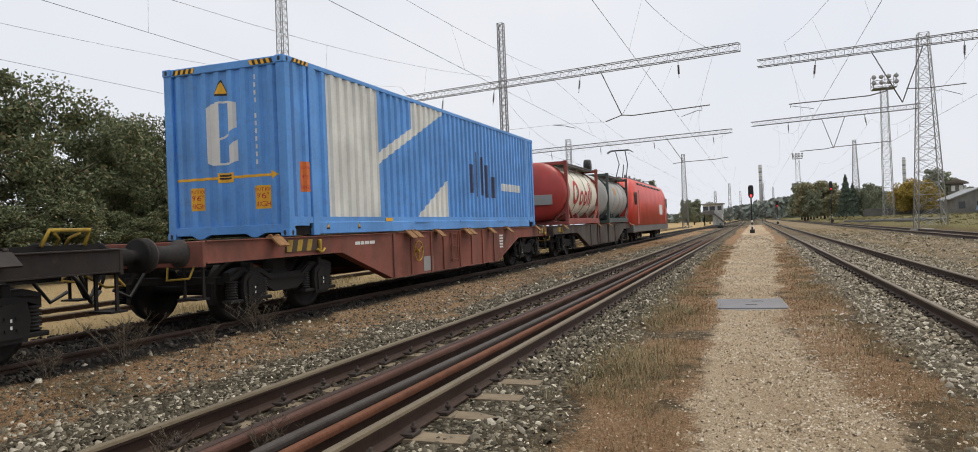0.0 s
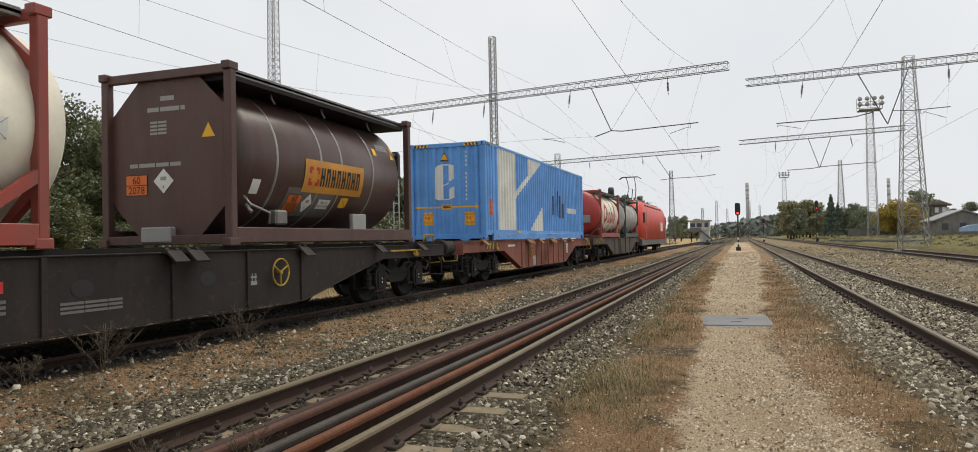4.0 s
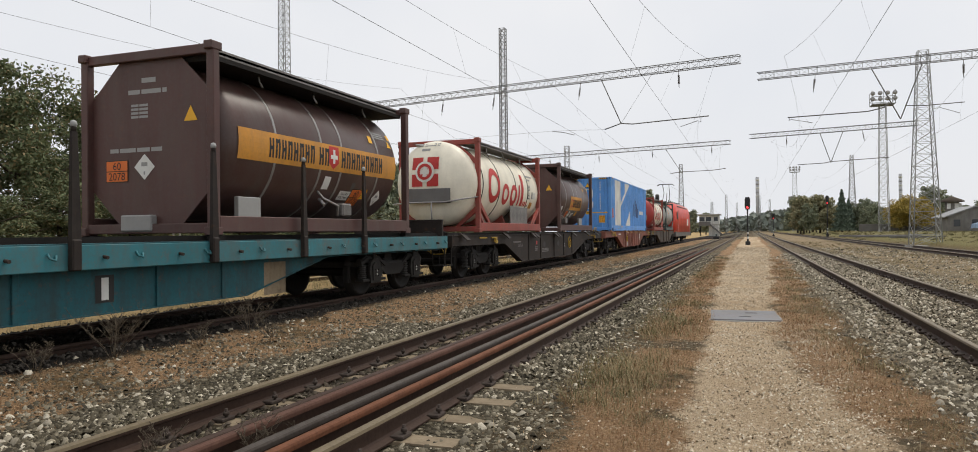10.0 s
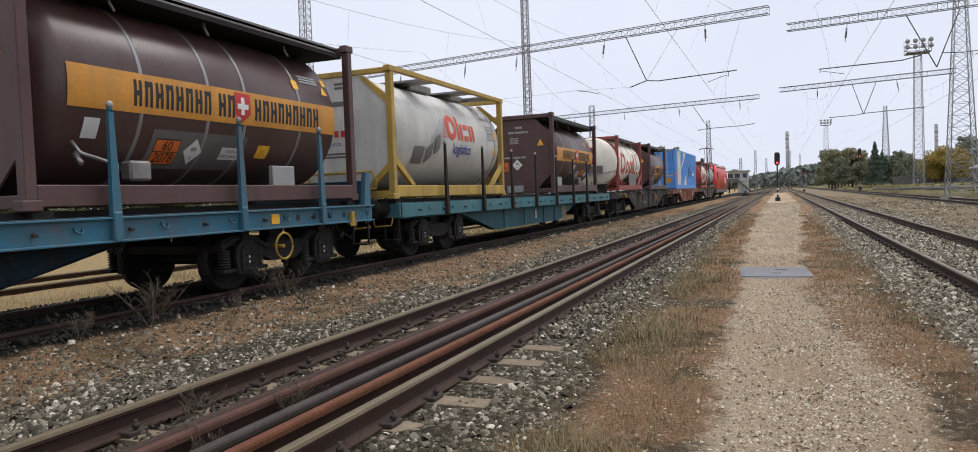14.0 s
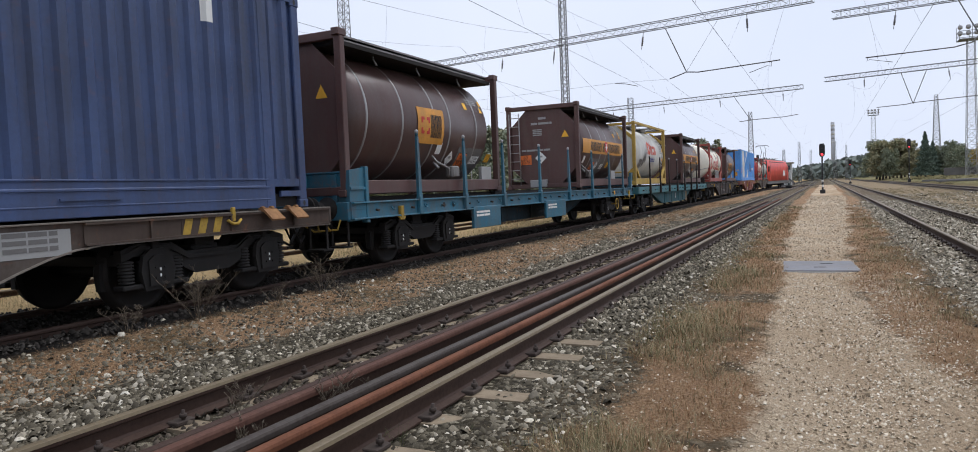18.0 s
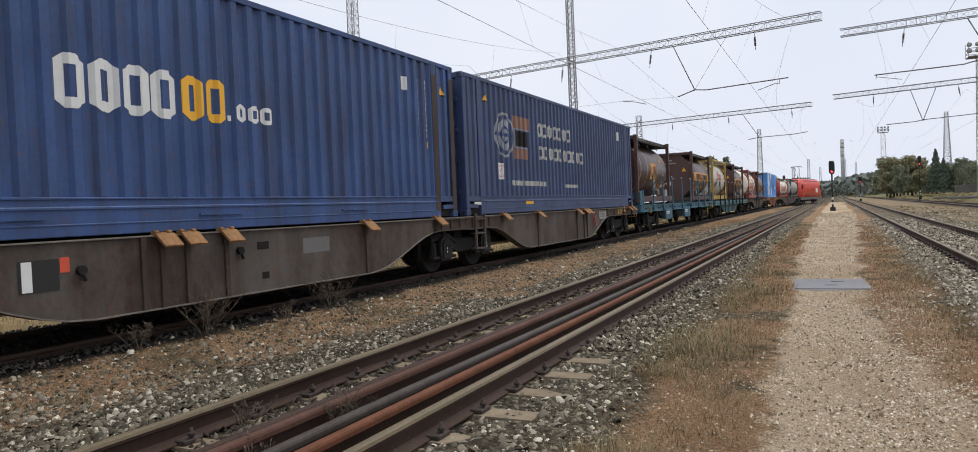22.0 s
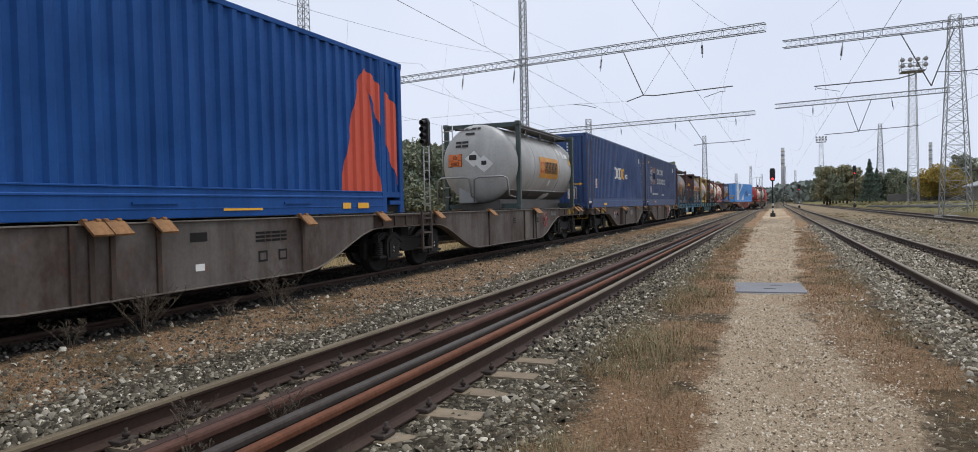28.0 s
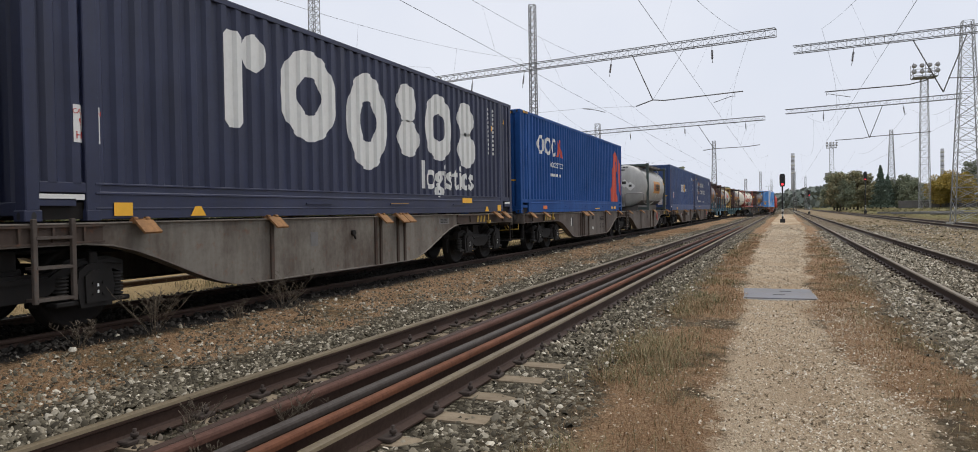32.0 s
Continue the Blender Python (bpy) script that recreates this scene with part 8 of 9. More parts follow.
def burst(th, surf, u, v, s, mat="red_sign"):
    """Square emblem with a ring in it."""
    for sx in (-1, 1):
        for sy in (-1, 1):
            tmark(th, "emblem_corner", mat, [rect(*sorted((u + sx * s, u + sx * s * 0.16)), *sorted((v + sy * s, v + sy * s * 0.16)))], surf, 0.008, "red emblem corner")
    tmark(th, "emblem_disc", "cream_panel", [disc(u, v, s * 0.72)], surf, 0.012)
    tmark(th, "emblem_ring", mat, ring(u, v, s * 0.36, s * 0.56, n=20), surf, 0.016, "red ring")


def round_tank(label, y_mid, seg, shell, frame, R=1.17):
    th, side, rear = tank_container(label, shell, frame, tank_len=7.25, R=R, zc=1.36, bands=(-2.6, -1.17, 0.39, 1.72), band_mat="steel_dark" if shell == "cream" else "band", walkway=True)
    put(th, y_mid, seg)
    return th, side, rear


crm, side, rear = round_tank("cream tank container in a red frame with red lettering shapes", -7.3, SEG["C"], "cream", "red_frame")
name_shapes(crm, side, "red_sign")
tmark(crm, "small_print", "red_sign", bars(1.30, 0.86, [0.1, 0.12, 0.12], 0.14), side, 0.010)
tmark(crm, "small_print", "grey_sign", bars(1.62, 1.82, [0.12, 0.28, 0.22, 0.1], 0.06) + bars(1.66, 1.70, [0.2, 0.16], 0.06) + bars(1.66, 1.52, [0.12, 0.16], 0.03, rows=4) + bars(1.66, 0.85, [0.22], 0.06, rows=3), side, 0.010)
tmark(crm, "warning_triangle", "black", [[(1.70, 1.10), (1.98, 1.10), (1.84, 1.36)]], side, 0.010)
tmark(crm, "warning_triangle", "cream_panel", [[(1.74, 1.125), (1.94, 1.125), (1.84, 1.31)]], side, 0.014)
cross_label(crm, side, 2.45, 1.12, 0.3, 0.22, "cream_panel")
cross_label(crm, side, 2.2, 0.80, 0.3, 0.2, "amber")
tmark(crm, "label_sign", "grey_sign", [rect(2.12, 2.26, 1.12, 1.34)], side, 0.010)
pl = Shape().box(1.13, 1.155, -0.14, 1.67, 0.25, 0.80, 0.01)
pl = part("placard_holder", pl, M["galv"], crm, "bare metal placard board")
dz = Shape()
for k in range(4):
    dz.face([(1.158, 0.15 + 0.38 * k + q[0], 0.53 + q[1]) for q in [(-0.17, 0), (0, -0.17), (0.17, 0), (0, 0.17)]])
part("faded_diamond", dz, M["loco_grey"], pl)
burst(crm, rear, -0.14, 1.66, 0.40)
tmark(crm, "small_print", "grey_sign", bars(-0.55, 2.38, [0.28, 0.35, 0.08], 0.08) + bars(-0.30, 2.24, [0.26], 0.07), rear, 0.006)
pl = part("placard_holder", Shape().box(-0.72, 0.62, -3.66, -3.64, 0.80, 1.20, 0.01), M["loco_grey"], crm, "grey placard board on the tank end")
rl = Shape().tube([(-1.2, -3.4, 0.80), (-0.6, -3.72, 0.82), (0.5, -3.74, 0.82), (1.0, -3.45, 0.92), (1.17, -3.0, 0.98)], 0.022)
rl.tube([(0.1, -3.74, 0.82), (0.1, -3.7, 0.2)], 0.022)
part("end_rail", rl, M["band"], crm)

red, side, rear = round_tank("red and cream tank container behind the locomotive", 31.2, SEG["A"], "cream", "red_frame")
hd = Shape().lathe([(-3.665, 0.0), (-3.65, 0.31), (-3.605, 0.62), (-3.51, 0.89), (-3.37, 1.11), (-3.205, 1.198), (-2.57, 1.198)], (0, 0, 1.36), 1, 48)
part("painted_head", hd, M["red_tank"], red, "red painted tank end")
name_shapes(red, side, "red_sign", 1.0, 0.3)
part("placard_holder", Shape().box(-0.75, 0.75, -3.71, -3.68, 0.82, 1.22, 0.01), M["grey_sign"], red)
rl = part("hose_reel", Shape().lathe([(-0.14, 0.0), (-0.14, 0.30), (-0.08, 0.32), (0.08, 0.32), (0.14, 0.30), (0.14, 0.0)], (0.75, 3.05, 2.78), 0, 18), M["black"], red, "round black lid case")
grt, side, rear = round_tank("grey tank container in a dark frame", 39.9, SEG["A"], "silver", "green_frame")
tmark(grt, "emblem", "amber", [rect(-1.0, -0.5, 1.5, 1.9)], side, 0.01)

# brown tanks and the pale tank on the teal wagons
t2 = brown_tank("brown tank container with an amber lettered band", -14.66, SEG["D"], -1.75, 1.15, True, False, (-1.57, -0.29, 0.38, 1.75), -2.2, (1.27, -0.30))
t3 = brown_tank("brown tank container with an amber band and a ladder", -32.83, SEG["E"], -1.62, -0.99, True, True, (-1.49, -0.41, 0.30, 1.56), 1.09, (0.90, 1.25))
t4 = brown_tank("brown tank container with a small amber panel", -45.03, SEG["E"], (-0.62, 0.42, 0.98, 1.66), 1.49, True, False, (-2.3, -1.15, 0.03, 0.69, 1.93), 2.4, (-0.1, 0.75))
alu, side, rear = tank_container("pale grey tank container in a yellow frame", "pale", "yellow_frame", tank_len=5.75, bands=(-2.75, 2.6), open_frame=True, walkway=False, end_plate=None, head="flat", R=1.14, zc=1.36, saddles=False)
put(alu, -28.45, SEG["D"])
ep = Shape().prism([(-1.08, 0.75), (-0.55, 0.20), (0.55, 0.20), (1.08, 0.75), (1.08, 1.9), (0.55, 2.45), (-0.55, 2.45), (-1.08, 1.9)], 1, -2.97, -2.90)
part("end_plate", ep, M["pale"], alu)
for y in (-1.2, 0.9, 2.2):
    part("walkway", Shape().box(-0.9, 1.1, y - 0.28, y + 0.28, 2.50, 2.54), M["galv"], alu)
part("valve_box", Shape().box(-0.35, 0.55, -1.0, 0.1, 2.42, 2.60, 0.03), M["galv"], alu)
part("valve_box", Shape().box(-0.35, 0.55, 0.9, 1.9, 2.42, 2.58, 0.03), M["galv"], alu)
rl = [rect(-0.45 - 0.20 + 0.02 * i, -0.25 + 0.012 * i, 1.36 + 0.045 * i, 1.375 + 0.045 * i) for i in range(10)]
tmark(alu, "emblem", "vermilion", rl + ring(-0.1, 1.60, 0.15, 0.29, n=18, sx=0.9) + [rect(0.22, 0.33, 1.33, 1.88), rect(0.40, 0.51, 1.33, 1.72), rect(0.60, 0.84, 1.33, 1.45), rect(0.60, 0.84, 1.60, 1.72),
                                                         rect(0.92, 1.03, 1.33, 1.72), rect(1.10, 1.21, 1.33, 1.72)], side, 0.010, "orange-red lettering shapes")
tmark(alu, "writing", "navy_letter", words("logistics", 0.33, -0.04, 1.02, bold=0.015), side, 0.010)
tmark(alu, "emblem", "silver", [[(-1.25, 1.25), (-0.55, 1.80), (-0.45, 1.35), (-0.85, 1.0)]], side, 0.006)
tmark(alu, "placard_holder", "galv", [rect(-1.95, -1.5, 0.75, 1.10), [(-1.38, 0.75), (-1.12, 0.90), (-1.12, 1.22), (-1.38, 1.08)], [(-1.02, 0.95), (-0.78, 1.08), (-0.78, 1.42), (-1.02, 1.3)]], side, 0.03)
tmark(alu, "small_print", "grey_sign", bars(2.05, 1.95, [0.3, 0.25], 0.07) + bars(2.1, 1.75, [0.25, 0.2], 0.05, rows=5), side, 0.010)
tmark(alu, "label_sign", "yellow", [rect(2.55, 2.68, 1.5, 1.65), [(2.5, 1.1), (2.7, 1.1), (2.6, 1.3)]], side, 0.010)
ers = (lambda a, b, off=0.004: (a, -2.97 - off, b), None)
mark(alu, "small_print", "loco_grey", bars(-0.6, 1.88, [0.3, 0.4, 0.1], 0.10) + bars(-0.1, 2.3, [0.2], 0.05, rows=2) + bars(-0.6, 0.92, [0.8], 0.04, rows=2), ers)
mark(alu, "lettering_block", "red_sign", bars(-0.55, 1.27, [0.10, 0.05, 0.10, 0.10, 0.10], 0.13), ers)
mark(alu, "writing", "navy_letter", words("logistics", 0.13, -0.4, 1.10), ers)
hp = Shape().tube([(-0.9, -3.03, 0.55), (0.75, -3.1, 0.55), (0.85, -3.1, 0.40), (0.85, -3.1, 0.22), (0.4, -3.1, 0.18)], 0.03)
part("end_rail", hp, M["yellow_frame"], alu)

# grey tank with rounded ends, ladder and handrails
sil, side, rear = tank_container("grey tank container with rounded ends in a dark green frame", "silver", "green_frame", tank_len=7.3, R=1.16, zc=1.36, bands=(-1.4, 1.35), band_mat="silver", splay=False, braces=False, rails=False, saddles=False)
put(sil, -85.08, SEG["G1"], DECK - 0.065)
tmark(sil, "amber_panel", "amber", [rect(-0.92, 1.18, 0.99, 1.66)], side, 0.012, "amber painted panel")
square_logo(sil, side, -0.64, 1.33, 0.34, off=0.018)
block_word(sil, side, -0.36, 1.14, 0.38, [0.13] * 8, off=0.018, gap=0.12)


low_side = (side[0], [0.20 + 0.04 * i for i in range(12)])
ub = Shape()
lay(ub, [rect(-3.2, 3.2, 0.21, 0.58)], lambda u, v: side[0](u, v, 0.010), low_side[1], 1)
part("lower_cladding", ub, M["lower_grey"], sil, "darker lower cladding")
part("bottom_tray", Shape().box(-0.62, 0.62, -3.15, 3.15, 0.0, 0.30), M["lower_grey"], sil)
part("edge_strip", Shape().tube([side[0](-3.05, 0.585, 0.012), side[0](3.05, 0.585, 0.012)], 0.018), M["silver"], sil)
hazard_plate(sil, low_side, -1.10, 0.30, 0.46, 0.24, "80", "3082")
for u in (-0.74, -0.42):
    diamond(sil, low_side, u, 0.42, 0.13)
tmark(sil, "label_sign", "white", [[(0.55, 0.30), (1.15, 0.33), (1.25, 0.44), (1.12, 0.53), (0.6, 0.50), (0.5, 0.42)]], low_side, 0.014)
cross_label(sil, side, 1.65, 1.85, 0.25, 0.22, "white")
tmark(sil, "label_sign", "white", [rect(1.95, 2.15, 1.75, 2.0), rect(2.25, 2.6, 1.75, 1.9), rect(0.26, 0.46, 0.76, 0.94)], side, 0.01)
warn_pol = [[(2.6, 1.55), (2.85, 1.55), (2.72, 1.8)]]
tmark(sil, "warning_triangle", "yellow", warn_pol, side, 0.01)
hazard_plate(sil, rear, -0.62, 1.28, 0.46, 0.36, "80", "3082")
tmark(sil, "hazard_diamond", "white", [[(-0.28, 1.50), (0.0, 1.25), (0.25, 1.48), (0.02, 1.72)], [(0.05, 1.33), (0.32, 1.08), (0.60, 1.33), (0.32, 1.58)]], rear, 0.006, "white hazard labels")
tmark(sil, "small_print", "black", [rect(-0.13, 0.1, 1.45, 1.6), rect(0.25, 0.4, 1.3, 1.42)] + bars(-0.7, 2.35, [0.3, 0.4, 0.1], 0.07) + bars(-0.3, 2.2, [0.3], 0.07) + bars(-0.6, 1.95, [0.2, 0.2], 0.07, rows=2), rear, 0.012)
ladder_at(sil, -0.98, -3.30, 0.2, 2.55)
hr = Shape()
for x in (-1.12, 0.05):
    pts = [(x, -3.75, 0.22), (x, -3.75, 0.88), (x + 0.15, -3.77, 0.95), (x + 0.9, -3.77, 0.95), (x + 1.0, -3.7, 0.9), (x + 1.02, -3.6, 0.4), (x + 1.1, -3.3, 0.35)]
    hr.tube(pts, 0.028)
part("handrail", hr, M["band"], sil)
fr = Shape().tube([(1.15, 3.0, 0.75), (1.15, 3.55, 0.75), (1.15, 3.6, 0.70), (1.15, 3.6, 0.30)], 0.028)
part("handrail", fr, M["band"], sil)
part("document_box", Shape().box(-0.55, -0.05, -3.5, -3.3, 0.2, 0.65, 0.02), M["grey_sign"], sil)

# ---- locomotive ----
loco = thing("locomotive", "red electric locomotive with a raised pantograph and rounded cabs", "locomotive")
put(loco, 52.15, SEG["loco"], TRAIN_RAIL)


def loco_section(w, top):
    pts = [(-w, 1.05), (-w, 2.55)]
    for i in range(1, 6):
        a = math.pi / 2 * i / 6
        pts.append((-w + (1 - math.cos(a)) * 0.55, 2.55 + math.sin(a) * (top - 2.55)))
    pts.append((-w + 0.62, top))
    return pts + [(-x, z) for x, z in pts[::-1]]


sh = Shape()
stations = [(-9.45, 1.15, 1.6), (-9.30, 1.30, 2.35), (-8.95, 1.42, 3.2), (-8.45, 1.48, 3.75), (-7.7, 1.5, 3.95), (7.7, 1.5, 3.95), (8.45, 1.48, 3.75), (8.95, 1.42, 3.2), (9.30, 1.30, 2.35), (9.45, 1.15, 1.6)]
rows = []
for y, w, top in stations:
    sec = loco_section(w, max(top, 1.5))
    if top < 2.6:
        sec = [(x, min(z, top)) for x, z in sec]
    rows.append([(x, y, z) for x, z in sec])
n = len(rows[0])
vs = [p for r in rows for p in r]
sh.mesh(vs, [(j * n + i, (j + 1) * n + i, (j + 1) * n + (i + 1) % n, j * n + (i + 1) % n) for j in range(len(rows) - 1) for i in range(n)], True)
sh.face(rows[0])
sh.face(rows[-1][::-1])
part("body", sh, M["loco_red"], loco)
part("skirt", Shape().box(-1.47, 1.47, -9.1, 9.1, 0.62, 1.12, 0.05), M["loco_grey"], loco)
for sy in (-1, 1):
    w = Shape()
    w.mesh([(-1.05, sy * 9.02, 2.75), (1.05, sy * 9.02, 2.75), (0.95, sy * 8.62, 3.55), (-0.95, sy * 8.62, 3.55)], [(0, 1, 2, 3)])
    part("windscreen", w, M["glass"], loco)
    for s in (-1, 1):
        c = Shape().box(s * 0.95 - 0.2, s * 0.95 + 0.2, sy * 9.42 - 0.08, sy * 9.42 + 0.08, 1.42, 1.60, 0.03)
        part("headlight", c, M["grey_sign"], loco)
        part("buffer", BUFFER, None, loco, at=pose(s * 0.875, sy * 9.15, 1.05, 0, 0, 0 if sy > 0 else 180))
        dw = Shape().box(s * 1.505 - 0.012, s * 1.505 + 0.012, sy * 8.05 - 0.42, sy * 8.05 + 0.40, 2.30, 3.05, 0.006)
        part("cab_window", dw, M["glass"], loco)
        dr = Shape().box(s * 1.503 - 0.008, s * 1.503 + 0.008, sy * 7.2 - 0.33, sy * 7.2 + 0.33, 1.15, 3.1, 0.004)
        part("cab_door", dr, M["loco_red"], loco)
        part("door_seam", Shape().box(s * 1.508 - 0.01, s * 1.508 + 0.01, sy * 6.80 - 0.05, sy * 6.80 + 0.05, 1.1, 3.2, 0.004), M["loco_grey"], loco)
part("brand_bars", Shape().box(1.502, 1.508, 3.4, 5.2, 1.75, 2.5), M["white"], loco, "pale lettering block")
for s in (-1, 1):
    g = Shape()
    for i in range(7):
        g.box(s * 1.15 - 0.2, s * 1.15 + 0.2, -5.4 + i * 1.7 - 0.6, -5.4 + i * 1.7 + 0.6, 3.60, 3.72, 0.02)
    part("roof_grille", g, M["loco_grey"], loco)
rf = Shape().box(-0.9, 0.9, -7.0, 7.0, 3.93, 4.05, 0.03)
for y in (-5, -3.2, -1, 1.2, 3.4):
    rf.cyl((0.4, y, 4.05), (0.4, y, 4.35), 0.07, 8)
    rf.box(-0.5, 0.1, y - 0.3, y + 0.3, 4.05, 4.22, 0.02)
part("roof_equipment", rf, M["loco_grey"], loco)
pg = Shape()
for s in (-0.35, 0.35):
    pg.tube([(s, -4.2, 4.15), (s * 0.8, -3.0, 5.2), (s * 0.9, -4.0, 5.95)], 0.03)
pg.tube([(0, -3.6, 4.2), (0, -2.9, 5.15)], 0.035)
pg.tube([(-0.85, -4.0, 5.86), (-0.6, -4.0, 6.02), (0.6, -4.0, 6.02), (0.85, -4.0, 5.86)], 0.03)
pg.tube([(-0.85, -4.35, 5.86), (-0.6, -4.35, 6.02), (0.6, -4.35, 6.02), (0.85, -4.35, 5.86)], 0.03)
pg.tube([(0.4, -4.0, 6.0), (0.4, -4.35, 6.0)], 0.02)
pg.tube([(-0.4, -4.0, 6.0), (-0.4, -4.35, 6.0)], 0.02)
pg.box(-0.6, 0.6, -4.5, -3.0, 4.05, 4.18, 0.02)
part("pantograph", pg, M["steel_dark"], loco, "raised pantograph")
pg = Shape().tube([(-0.7, 4.2, 4.3), (0.7, 4.2, 4.3)], 0.03).tube([(0, 3.0, 4.15), (0, 5.4, 4.25)], 0.04)
part("pantograph", pg, M["steel_dark"], loco, "folded pantograph")
for y in SEG["loco"]:
    bogie(loco, y - 52.15, y)
tl = Shape().cyl((-0.95, -9.51, 1.30), (-0.95, -9.55, 1.30), 0.07, 12)
part("tail_lamp", tl, M["red_lamp"], loco)

# ---- masts, beams and wires ----
def lattice(sh, p, q, w0, w1, panels, bar=0.03, chord=0.045):
    """Square lattice from p to q: four chords and crossed bars; returns chords apart."""
    p, q = Vector(p), Vector(q)
    d = (q - p).normalized()
    u = Vector((0, 0, 1)).cross(d)
    u = u.normalized() if u.length > 0.1 else Vector((1, 0, 0))
    w = d.cross(u).normalized()
    corners = ((-1, -1), (1, -1), (1, 1), (-1, 1))

    def at(t, k):
        h = (w0 + (w1 - w0) * t) / 2
        return p + (q - p) * t + u * corners[k][0] * h + w * corners[k][1] * h
    chords = [(at(0, k), at(1, k)) for k in range(4)]
    for i in range(panels):
        a, b = i / panels, (i + 1) / panels
        for k in range(4):
            j = (k + 1) % 4
            sh.cyl(at(a, k), at(b, j), bar / 2, 4, caps=False)
            if w0 > 0.8:
                sh.cyl(at(a, j), at(b, k), bar / 2, 4, caps=False)
            sh.cyl(at(b, k), at(b, j), bar / 2, 4, caps=False)
    return chords, chord


def lattice_mast(label, x, y, height, w0, w1, panels, bar=0.035, chord=0.06, mat="mast", z0=None, name="catenary_mast", cat="mast"):
    z = lift(x, y) if z0 is None else z0
    th = thing(name, label, cat, at=pose(x, y, z))
    sh = Shape()
    chords, c = lattice(sh, (0, 0, 0), (0, 0, height), w0, w1, panels, bar, chord)
    part("bracing", sh, M[mat], th, "crossed lattice bars")
    for a, b in chords:
        s = Shape().cyl(a, b, chord / 2, 5)
        part("leg", s, M[mat], th)
    f = Shape().box(-w0 * 0.62, w0 * 0.62, -w0 * 0.62, w0 * 0.62, -0.42 if z0 else -0.3, 0.03, 0.02)
    part("footing", f, M["concrete"], th)
    return th


def insulator_shape(sh, a, b):
    """Ribbed insulator with its rods from a to b."""
    a, b = Vector(a), Vector(b)
    sh.cyl(a, b, 0.014, 6)
    for i in range(9):
        u = 0.30 + 0.45 * i / 8
        c = a.lerp(b, u)
        e = a.lerp(b, u + 0.03)
        sh.cyl(c, e, 0.055, 8, 0.04)


def truss_beam(label, a, b, hangers, vees, arms, depth=0.34, panels=60):
    th = thing("catenary_beam", label, "overhead beam", "beams over the tracks")
    sh = Shape()
    chords, c = lattice(sh, a, b, depth, depth, panels, 0.017, 0.045)
    part("bracing", sh, M["mast"], th, "zigzag lattice bars")
    for p, q in chords:
        part("chord", Shape().cyl(p, q, 0.020, 5), M["mast"], th)
    for p, q in hangers:
        s = Shape()
        insulator_shape(s, p, q)
        part("insulator", s, M["insulator"], th, "hanging ribbed insulator")
    for p, q, r in vees:
        s = Shape().cyl(p, q, 0.026, 6)
        part("hanger_bar", s, M["loco_grey"], th)
        if r:
            part("hanger_bar", Shape().cyl(r, q, 0.008 if r[0] > q[0] and a[0] < -5 else 0.026, 6), M["loco_grey"], th)
    for pts, rad in arms:
        s = Shape().tube(pts, rad * 0.75)
        part("registration_arm", s, M["loco_grey"], th)
    return th


def beam_pt(a, b, x):
    u = (x - a[0]) / (b[0] - a[0])
    return a[1] + (b[1] - a[1]) * u


BZ = 9.12
a1, b1 = (-27.6, 39.85), (-0.3, 34.5)
Y1 = lambda x: beam_pt(a1, b1, x)
truss_beam("grey lattice beam over the freight tracks", (*a1, BZ), (*b1, BZ),
           [((x, Y1(x), BZ - 0.17), (x - 0.12, Y1(x), BZ - 1.05)) for x in (-24.5, -20.8, -16.2, -12.9, -7.94)] + [((-3.05, Y1(-3), BZ - 0.17), (-3.03, Y1(-3), BZ - 1.0))],
           [((-6.85, Y1(-6.85), BZ - 0.17), (-5.86, Y1(-5.86), 6.70), (-4.3, Y1(-4.3), BZ - 0.17))],
           [([(-6.69, Y1(-6.7), 6.47), (-5.86, Y1(-5.9), 6.70), (-5.3, Y1(-5.3), 6.62), (-1.69, Y1(-1.7), 6.68)], 0.035),
            ([(-2.05, Y1(-2), 6.66), (-2.05, Y1(-2), 6.45), (-2.22, Y1(-2.2), 6.50), (-2.99, Y1(-3), 6.29)], 0.018),
            ([(-9.53, Y1(-9.5), 6.61), (-8.9, Y1(-8.9), 6.50), (-8.31, Y1(-8.3), 6.32)], 0.022),
            ([(-26.5, Y1(-26.5), 6.75), (-9.5, Y1(-9.5), 6.62), (-6.69, Y1(-6.7), 6.47)], 0.007)])
a2, b2 = (0.47, 38.8), (16.0, 36.5)
Y2 = lambda x: beam_pt(a2, b2, x)
